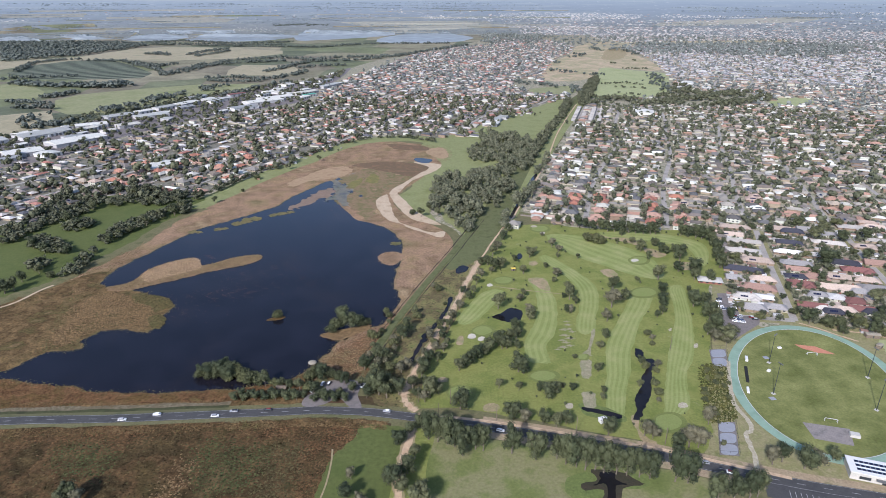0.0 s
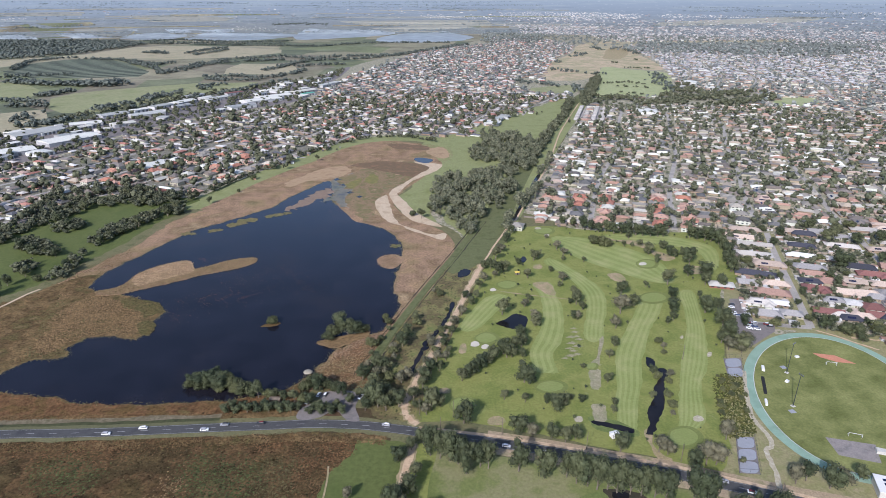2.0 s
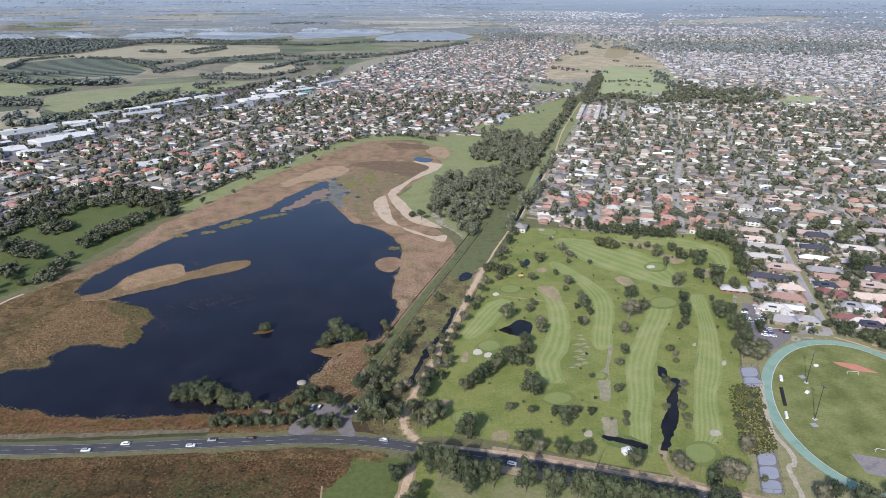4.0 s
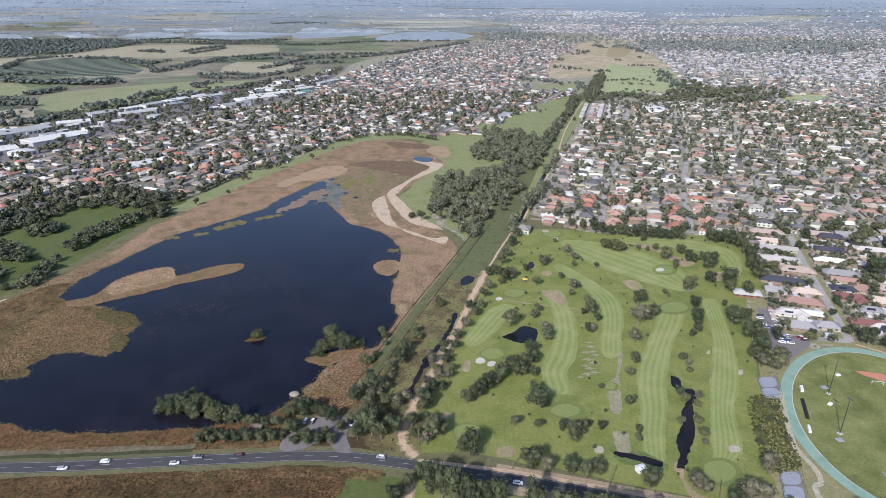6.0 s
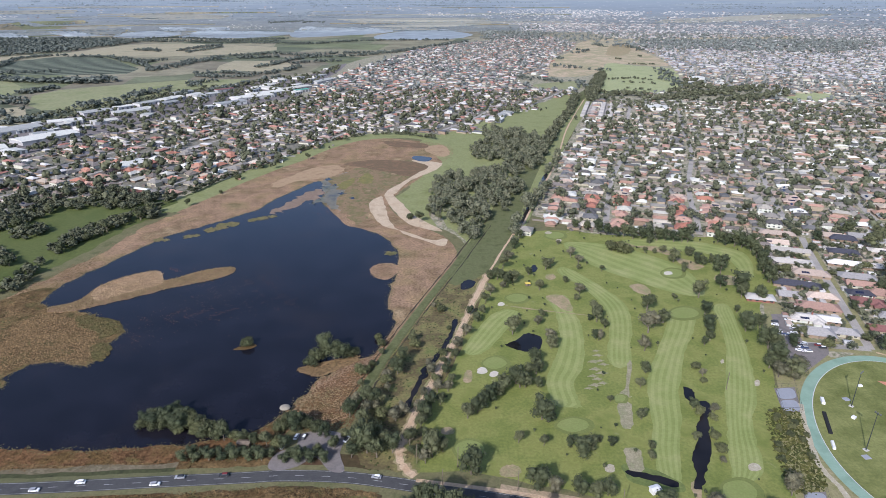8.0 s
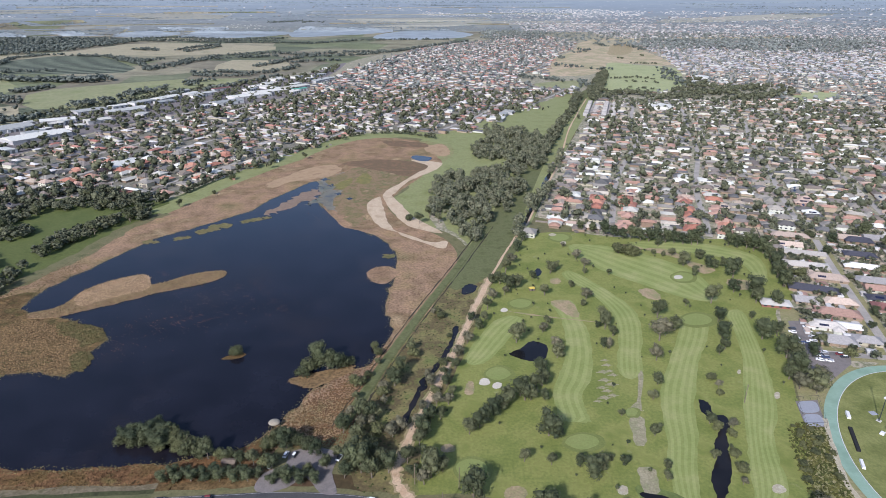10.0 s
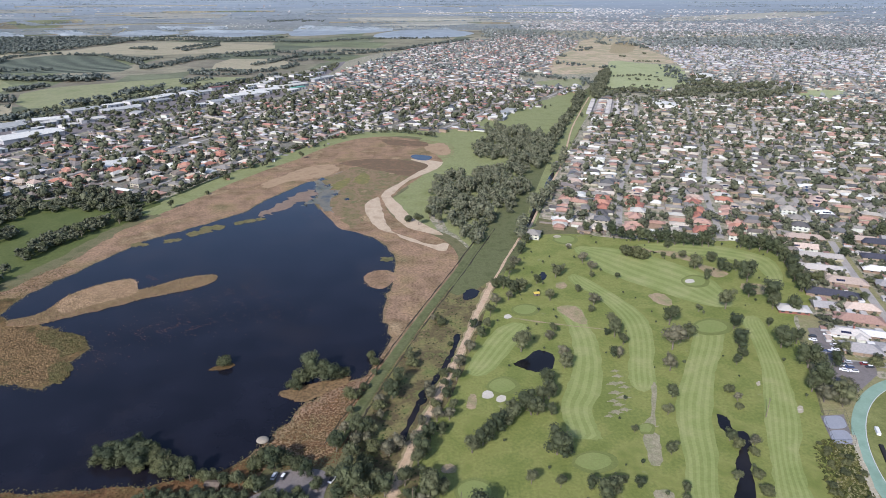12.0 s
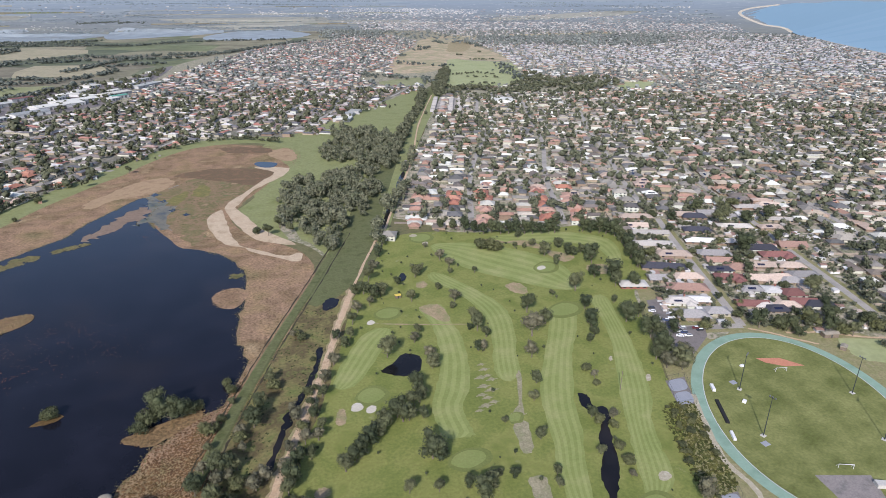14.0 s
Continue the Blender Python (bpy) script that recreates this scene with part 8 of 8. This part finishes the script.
many_trees("rim_trees", np.c_[belts, rg.uniform(7, 15, len(belts))], rg, 4, 0.22, M["leaf_rim_hazed"], "belts of trees on the far plain, blue-grey with painted haze", (0.4, 0.6))
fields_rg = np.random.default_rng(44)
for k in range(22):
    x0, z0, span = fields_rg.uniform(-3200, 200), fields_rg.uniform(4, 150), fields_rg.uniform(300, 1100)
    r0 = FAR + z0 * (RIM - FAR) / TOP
    band("far_field_strip", [(x, 40 + math.sqrt(r0 * r0 - x * x)) for x in np.linspace(x0, x0 + span, 5)], float(fields_rg.uniform(8, 30)), 1.5 + 0.05 * k, M["hazed_field"] if k % 3 else M["pasture"], "narrow field on the far plain", "field")
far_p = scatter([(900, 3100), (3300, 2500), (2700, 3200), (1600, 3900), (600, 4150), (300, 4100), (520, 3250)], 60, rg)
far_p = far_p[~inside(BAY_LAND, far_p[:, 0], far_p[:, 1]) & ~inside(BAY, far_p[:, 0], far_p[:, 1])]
many_trees("far_town_trees", np.c_[far_p, rg.uniform(12, 24, len(far_p))], rg, 16, 0.2, M["leaf_hazed"], "trees of the far suburbs, paled by painted haze", (0.5, 0.8))

# ---- cars ----


def car(van=False):
    """A car, 4.5 m long along x, on four wheels."""
    ob = tagged(new("car"), "parked or passing passenger car", "car")
    bm = bmesh.new()
    prof = [(-2.2, 0.3), (2.2, 0.3), (2.25, 0.65), (2.1, 0.85), (1.0, 0.98), (-2.05, 0.98), (-2.25, 0.7)]
    rings_ = []
    for y, s in ((-0.88, 0.97), (-0.8, 1.0), (0.8, 1.0), (0.88, 0.97)):
        rings_.append([bm.verts.new((px * s, y, pz if abs(y) < 0.85 else pz * 0.97 + 0.02)) for px, pz in prof])
    for a, b in zip(rings_, rings_[1:]):
        for i in range(len(prof)):
            j = (i + 1) % len(prof)
            bm.faces.new((a[i], a[j], b[j], b[i]))
    bm.faces.new(rings_[0][::-1])
    bm.faces.new(rings_[-1])
    bmesh.ops.recalc_face_normals(bm, faces=bm.faces)
    part("body", bm, M["car"], ob)
    bm = bmesh.new()
    front = 1.1 if not van else 1.7
    box(bm, -2.0 if van else -1.75, -0.78, 0.96, front, 0.78, 1.42, 0.18)
    part("window", bm, M["glass"], ob, "dark tinted glass")
    bm = bmesh.new()
    box(bm, -1.85 if van else -1.55, -0.62, 1.41, front - 0.25, 0.62, 1.5, 0.06)
    part("roof", bm, M["car"], ob)
    for wx in (-1.35, 1.4):
        for wy in (-0.8, 0.8):
            bm = bmesh.new()
            tube(bm, (wx, wy - 0.1, 0.33), (wx, wy + 0.1, 0.33), 0.33, 0.33, 10)
            wheel = part("wheel", bm, M["tyre"], ob)
            bm = bmesh.new()
            tube(bm, (wx, wy - 0.115, 0.33), (wx, wy + 0.115, 0.33), 0.2, 0.2, 8)
            part("rim", bm, M["steel"], wheel)
    return ob


CAR = car()
for x, y, way in [(-181, 267, 1), (-162, 271, 0), (-129, 270, 1), (-119, 273, 0), (-100, 274, 0), (-31, 273, 0), (35, 262, 1), (137, 231, 0), (148, 227, 1)]:
    i = int(np.argmin(np.hypot(rp[:, 0] - x, rp[:, 1] - y)))
    q = rp[i] + rn[i] * (-1.8 if way else 1.8)
    a = math.degrees(math.atan2(rd[i][1], rd[i][0])) + (0 if way else 180)
    tagged(copy_thing(CAR, pose(q[0], q[1], 0.22, 0, 0, a)), "passenger car on the asphalt road", "car", "cars on the road")
for x, y, _ in [(221, 416, 0), (219, 412, 0), (217, 403, 0), (217, 399, 0), (231, 418, 0), (229, 411, 0), (228, 406, 0), (226, 401, 0), (225, 397, 0), (221, 389, 0), (225, 388, 0), (221, 385, 0), (223, 383, 0), (218, 380, 0), (233, 386, 0), (234, 383, 0), (221, 399, 0), (223, 379, 0)]:
    tagged(copy_thing(CAR, pose(x, y, 0.15, 0, 0, 165 + float(rg.normal(0, 5)))), "passenger car parked at the golf club", "car", "cars in the club car park")
for x, y, _ in [(-73, 300, 0), (-69, 300, 0), (-78, 293, 0), (-48, 298, 0)]:
    tagged(copy_thing(CAR, pose(x, y, 0.25, 0, 0, 75 + float(rg.normal(0, 8)))), "passenger car parked beside the lake", "car", "cars in the lake car park")
for o in (*CAR.children_recursive, CAR):
    bpy.data.objects.remove(o)

# ---- oval fittings ----


def flood_light(x, y, turn):
    ob = tagged(new("flood_light"), "tall dark floodlight pole beside the oval", "light pole", "floodlights of the oval")
    bm = bmesh.new()
    tube(bm, (0, 0, 0), (0, 0, 21.5), 0.26, 0.13, 8)
    part("pole", bm, M["dark_steel"], ob)
    bm = bmesh.new()
    box(bm, -1.6, -0.1, 20.9, 1.6, 0.1, 21.1)
    part("cross_arm", bm, M["dark_steel"], ob)
    for k in (-1.3, 0, 1.3):
        bm = bmesh.new()
        box(bm, k - 0.35, -0.45, 21.1, k + 0.35, 0.05, 21.7, 0.05)
        part("lamp_head", bm, M["steel"], ob)
    bm = bmesh.new()
    box(bm, -1.1, -1.1, 0.1, 1.1, 1.1, 0.3, 0.05)
    part("footing", bm, M["concrete"], ob)
    ob.matrix_basis = pose(x, y, 0, 0, 0, turn)


for x, y in [(216, 325), (202, 291), (270, 308), (254, 275)]:
    flood_light(x, y, math.degrees(math.atan2(OC[1] - y, OC[0] - x)) + 90)


def goal(ax, ay, bx, by):
    ob = tagged(new("goal"), "white tubular football goal", "goal", "goals on the oval")
    w = math.hypot(bx - ax, by - ay)
    for n, a, b in (("post", (0, 0, 0), (0, 0, 2.3)), ("post", (w, 0, 0), (w, 0, 2.3)), ("crossbar", (0, 0, 2.3), (w, 0, 2.3)),
                    ("stay", (0, 0, 2.2), (0, 1.6, 0.1)), ("stay", (w, 0, 2.2), (w, 1.6, 0.1))):
        bm = bmesh.new()
        tube(bm, a, b, 0.1, 0.1, 8)
        part(n, bm, M["white"], ob)
    ob.matrix_basis = pose(ax, ay, 0.12, 0, 0, math.degrees(math.atan2(by - ay, bx - ax)))


(g0, g1, g2, g3) = [(246, 334), (252, 333), (218, 265), (224, 263)]
goal(*g0, *g1)
goal(*g2, *g3)


def court(outline, n, label):
    """A fenced hard surface with round-ended grey mats."""
    patch("court_base", outline, 0.2, M["lot"], label, "court", steps=1)
    a, b, c, d = (np.array(p, float) for p in outline)
    for k in range(n):
        t = (k + 0.5) / n
        m0, m1 = a + (d - a) * t, b + (c - b) * t
        mid, half = (m0 + m1) / 2, (m1 - m0) / 2 * 0.9
        side = (d - a) / n / 2 * 0.93
        pts = []
        for s in range(28):
            ang = s * math.tau / 28
            e = lambda v: math.copysign(abs(v) ** 0.6, v)
            pts.append(tuple(mid + half * e(math.cos(ang)) + side * e(math.sin(ang))))
        patch("court_mat", pts, 0.25, M["court"], "grey round-ended synthetic court mat", "court mat", "", steps=1, depth=0.045)
    ob = tagged(new("court_fence"), "dark wire fence round the grey courts", "fence")
    ring_ = [a, b, c, d]
    for i in range(4):
        p, q = ring_[i], ring_[(i + 1) % 4]
        m = max(2, int(np.linalg.norm(q - p) / 4))
        for s in range(m):
            e = p + (q - p) * s / m
            bm = bmesh.new()
            tube(bm, (e[0], e[1], 0.1), (e[0], e[1], 3.0), 0.05, 0.05, 5)
            part("post", bm, M["dark_steel"], ob)
        bm = bmesh.new()
        tube(bm, (p[0], p[1], 3.0), (q[0], q[1], 3.0), 0.05, 0.05, 5)
        part("rail", bm, M["dark_steel"], ob)


court([(157, 264), (167, 264), (157, 236), (147, 237)], 3, "pale base of the fenced grey courts")
court([(183, 341), (195, 342), (187, 320), (177, 320)], 2, "pale base of the grey courts beside the oval")

# ---- small things ----


def power_pole(x, y, high=11.0):
    ob = tagged(new("power_pole"), "weathered timber power pole with a cross arm", "power pole", "power poles along the road")
    bm = bmesh.new()
    tube(bm, (0, 0, 0), (0, 0, high), 0.2, 0.13, 7)
    part("pole", bm, M["timber"], ob)
    bm = bmesh.new()
    box(bm, -1.1, -0.07, high - 0.9, 1.1, 0.07, high - 0.75)
    part("cross_arm", bm, M["timber"], ob)
    ob.matrix_basis = pose(x, y, 0.1, 0, 0, 80)


for x, y in [(-13, 282), (-1, 266), (6, 280), (32, 265), (75, 254), (121, 245), (158, 219), (156, 340)]:
    power_pole(x, y)


def hut(name, x, y, w, d, h, turn, roof, label, category):
    ob = tagged(new(name), label, category)
    bm = bmesh.new()
    box(bm, -w / 2, -d / 2, 0, w / 2, d / 2, h)
    part("wall", bm, M["white"] if roof == "white" else M["timber"], ob)
    bm = bmesh.new()
    hip(bm, -w / 2, -d / 2, w / 2, d / 2, h + 0.01, 0.3, 0.3, True)
    part("roof", bm, M[roof], ob)
    bm = bmesh.new()
    box(bm, -0.45, -d / 2 - 0.05, 0.02, 0.45, -d / 2 + 0.02, 2.0)
    part("door", bm, M["dark_steel"], ob)
    ob.matrix_basis = pose(x, y, 0.12, 0, 0, turn)


hut("tee_shelter", 92, 264, 4.0, 3.0, 2.4, 20, "white", "small white shelter hut on the golf course", "hut")
hut("store_hut", 63, 472, 3.4, 2.6, 2.2, 10, "yellow", "small yellow hut on the golf course", "hut")
hut("bird_hide", -97, 294, 6.0, 3.0, 2.4, -4, "timber", "grey timber viewing hut beside the lake", "hut")
hut("club_kiosk", 305, 358, 9.0, 4.0, 2.6, -10, "thatch", "low pale kiosk beside the oval", "kiosk")
hut("store_shed", 301, 344, 4.0, 3.0, 2.3, 35, "thatch", "small pale storage shed beside the oval", "shed")
# dome-roofed lookout at the shore
look_out = tagged(new("lookout"), "round pale thatched lookout roof beside the lake", "lookout")
bm = bmesh.new()
bmesh.ops.create_uvsphere(bm, u_segments=20, v_segments=8, radius=1.0)
bmesh.ops.delete(bm, geom=[v for v in bm.verts if v.co.z < -0.05], context="VERTS")
for v in bm.verts:
    v.co = Vector((v.co.x * 2.9, v.co.y * 2.5, 2.2 + v.co.z * 1.3))
part("roof", bm, M["thatch"], look_out)
for k in range(6):
    a = k * math.tau / 6
    bm = bmesh.new()
    tube(bm, (2.4 * math.cos(a), 2.0 * math.sin(a), 0), (2.4 * math.cos(a), 2.0 * math.sin(a), 2.4), 0.12, 0.12, 6)
    part("post", bm, M["timber"], look_out)
look_out.matrix_basis = pose(-83.5, 321, 0.1)


# ---- pavilion, clubhouse and bays ----
pav = tagged(new("pavilion"), "white flat-roofed sports pavilion with solar panels", "building")
for n, b, m in (("wall", (-14, -6, 0, 14, 6, 4.2), "concrete"), ("annex", (8, -9.5, 0, 20, 6.5, 4.4), "concrete"), ("roof", (-14.4, -6.4, 4.2, 8, 6.4, 4.55), "white"), ("window", (-10, -6.1, 1.0, -5, -5.9, 2.6), "glass"),
                ("canopy", (-3, -8.2, 2.7, 6, -6, 2.95), "steel"), ("door", (0, -6.1, 0, 2, -5.9, 2.3), "glass")):
    bm = bmesh.new()
    box(bm, *b)
    part(n, bm, M[m], pav)
for r in range(3):
    for c in range(7):
        bm = bmesh.new()
        box(bm, -11 + c * 2.2, -4 + r * 3.0, 4.6, -9.1 + c * 2.2, -2.4 + r * 3.0, 4.75)
        part("solar_panel", bm, M["solar"], pav)
(px0, py0), (px1, py1) = [(205, 220), (231, 211)]
pav.matrix_basis = pose((px0 + px1) / 2 + 2, (py0 + py1) / 2 + 6, 0.1, 0, 0, math.degrees(math.atan2(py1 - py0, px1 - px0)))
club = tagged(new("clubhouse"), "red brick golf clubhouse with a pale roof", "building")
for n, w, m in (("wall", None, "brick"),):
    bm = bmesh.new()
    box(bm, -9, -4.5, 0, 9, 4.5, 2.4)
    part(n, bm, M[m], club)
bm = bmesh.new()
hip(bm, -9, -4.5, 9, 4.5, 2.42, 0.28, 1.1)
part("roof", bm, M["concrete"], club, "pale tiled roof")
for k in (-7, -2.5, 2.5, 7):
    bm = bmesh.new()
    box(bm, k - 1.0, -4.58, 0.7, k + 1.0, -4.48, 2.0)
    part("window", bm, M["glass"], club)
(px0, py0), (px1, py1) = [(218, 446), (235, 442)]
club.matrix_basis = pose((px0 + px1) / 2, (py0 + py1) / 2 + 5, 0.1, 0, 0, math.degrees(math.atan2(py1 - py0, px1 - px0)))
# young trees on the course
fair = [smooth(f, 2) for f in ([(74, 454), (86, 457), (90, 450), (90, 431), (91, 415), (89, 397), (86, 379), (79, 357), (73, 347), (72, 336), (73, 327), (71, 324), (63, 324), (58, 327), (57, 336), (58, 350), (64, 365), (69, 379), (74, 397), (76, 416), (76, 434)], [(91, 503), (99, 505), (115, 477), (127, 449), (128, 431), (123, 407), (115, 382), (111, 367), (103, 361), (98, 367), (101, 382), (108, 407), (112, 431), (109, 453), (101, 475), (91, 492)], [(157, 434), (175, 434), (168, 416), (159, 398), (147, 378), (137, 356), (127, 332), (121, 311), (113, 292), (108, 276), (105, 267), (97, 267), (100, 292), (106, 311), (110, 332), (118, 356), (130, 378), (149, 416)], [(188, 438), (200, 440), (192, 402), (186, 378), (178, 354), (169, 332), (157, 311), (152, 296), (150, 287), (143, 273), (130, 269), (136, 292), (144, 311), (152, 332), (160, 351), (174, 382), (184, 416)], [(111, 561), (141, 556), (170, 534), (193, 503), (192, 459), (174, 457), (150, 477), (125, 503), (111, 530), (105, 550)], [(43, 434), (51, 427), (36, 397), (25, 379), (16, 375), (12, 382), (20, 403), (30, 423)])]
fair += [smooth(f, 2) for f in ([(73, 309), (70, 306), (64, 304), (59, 306), (57, 309), (60, 313), (66, 315), (72, 313)], [(19, 292), (17, 287), (12, 286), (7, 287), (5, 292), (7, 296), (12, 298), (17, 296)], [(37, 366), (34, 362), (29, 360), (25, 362), (23, 366), (26, 371), (31, 373), (35, 371)], [(60, 452), (57, 447), (52, 445), (47, 447), (45, 452), (48, 456), (53, 458), (59, 456)], [(175, 428), (170, 423), (162, 421), (156, 423), (155, 428), (160, 434), (168, 437), (174, 434)], [(137, 264), (133, 259), (127, 257), (122, 259), (122, 264), (125, 269), (132, 271), (136, 269)], [(188, 495), (184, 489), (178, 487), (173, 489), (172, 495), (176, 500), (182, 503), (188, 500)], [(110, 578), (107, 572), (100, 569), (95, 572), (93, 577), (97, 584), (103, 586), (108, 584)], [(98, 332), (96, 329), (94, 329), (92, 329), (92, 332), (93, 334), (96, 335), (98, 334)], [(25, 358), (24, 356), (22, 355), (19, 356), (19, 358), (20, 361), (22, 362), (24, 361)], [(31, 355), (30, 353), (28, 352), (26, 353), (26, 355), (27, 357), (29, 358), (31, 357)], [(43, 442), (42, 440), (40, 439), (38, 440), (38, 442), (39, 444), (41, 445), (42, 444)], [(180, 494), (178, 492), (175, 491), (173, 492), (173, 494), (175, 497), (178, 498), (180, 497)], [(38, 387), (45, 393), (53, 401), (59, 400), (62, 395), (60, 385), (55, 379), (47, 380), (41, 384)], [(133, 342), (136, 341), (137, 337), (136, 330), (141, 329), (140, 321), (135, 313), (133, 306), (130, 297), (125, 285), (119, 275), (114, 267), (110, 266), (115, 276), (115, 282), (120, 292), (125, 299), (126, 306), (129, 311), (136, 321), (132, 327), (131, 334)], [(70, 506), (73, 511), (75, 504), (72, 497), (69, 499)], [(84, 277), (94, 275), (104, 270), (102, 267), (92, 271), (84, 274)])]
spots = scatter(smooth(GOLF, 2), 15, rg, fair)
spots = spots[rg.uniform(size=len(spots)) < 0.45]
sap_v, sap_f = crown_arrays(np.random.default_rng(5), 60, 1.0, 1.6, 0.3, 3, 0.16)
sapling_crown = mesh_np("crown", sap_v, sap_f, [M["leaf_dark"]])
bm = bmesh.new()
tube(bm, (0, 0, 0), (0, 0, 0.9), 0.05, 0.03, 5)
sapling_trunk = bpy.data.meshes.new("trunk")
bm.to_mesh(sapling_trunk)
bm.free()
for x, y in spots:
    ob = tagged(new("sapling"), "small young tree planted on the golf course", "sapling", "saplings on the golf course")
    part("trunk", sapling_trunk, M["bark"], ob)
    part("crown", sapling_crown, None, ob)
    s_ = float(rg.uniform(0.9, 2.3))
    ob.matrix_basis = Matrix.Translation((x, y, 0.08)) @ Matrix.Rotation(float(rg.uniform(0, 6)), 4, "Z") @ Matrix.Diagonal((s_, s_, s_, 1))

# things on and beside the oval
bits = [(203, 329), (198, 319), (192, 303), (188, 294), (232, 343), (217, 331), (199, 286), (211, 315)]


def slab(name, x, y, w, d, h, turn, material, label, category, z=0.12):
    ob = tagged(new(name), label, category)
    bm = bmesh.new()
    box(bm, -w / 2, -d / 2, 0, w / 2, d / 2, h, min(0.08, h / 4))
    part("body", bm, M[material], ob)
    bm = bmesh.new()
    box(bm, -w / 2 + 0.15, -d / 2 + 0.15, h - 0.01, w / 2 - 0.15, d / 2 - 0.15, h + 0.06, 0.03)
    part("top", bm, M[material], ob)
    ob.matrix_basis = pose(x, y, z, 0, 0, turn)


way = math.degrees(math.atan2(bits[2][1] - bits[1][1], bits[2][0] - bits[1][0]))
slab("sight_screen", *bits[0], 5.5, 1.7, 1.2, way, "white", "white sight screen beside the oval", "screen")
slab("pitch_cover", (bits[1][0] + bits[2][0]) / 2, (bits[1][1] + bits[2][1]) / 2, math.dist(bits[1], bits[2]) + 1, 1.8, 0.9, way, "netting", "long black rolled pitch cover", "cover")
slab("sight_screen", *bits[3], 6.0, 1.4, 1.0, way, "white", "white sight screen beside the oval", "screen")
slab("equipment_box", *bits[4], 2.4, 1.6, 0.9, 10, "white", "small white equipment box on the oval", "box")
slab("concrete_pad", *bits[5], 3.4, 3.0, 0.15, 10, "court", "grey concrete pad beside a floodlight", "pad")
slab("concrete_pad", *bits[6], 3.4, 3.0, 0.15, 10, "court", "grey concrete pad beside a floodlight", "pad")
slab("equipment_box", *bits[7], 2.2, 1.8, 1.1, 35, "white", "small white equipment box on the oval", "box")
(sx, sy), (sx2, sy2) = [(226, 253), (228, 251)]
slab("pitch_shelter", (sx + sx2) / 2, (sy + sy2) / 2, 5.0, 3.6, 1.6, -20, "concrete", "pale covered shelter beside the grey pitch", "shelter", 0.2)

bay_v, bay_f = [], []
i0 = int(np.argmin(np.hypot(rp[:, 0] - 172, rp[:, 1] - 217)))
for k in range(22):
    j = min(len(rp) - 1, i0 + k * 3)
    a, b = rp[j] - rn[j] * 6.5, rp[j] - rn[j] * 11.0
    w = rd[j] * 0.09
    o = len(bay_v)
    bay_v += [(*(a + w), 0.215), (*(a - w), 0.215), (*(b - w), 0.215), (*(b + w), 0.215)]
    bay_f.append((o, o + 1, o + 2, o + 3))
tagged(new("bay_lines", mesh_np("bay_lines", bay_v, bay_f, [M["paint"]])), "white painted parking bay lines", "road marking", "", "structure")
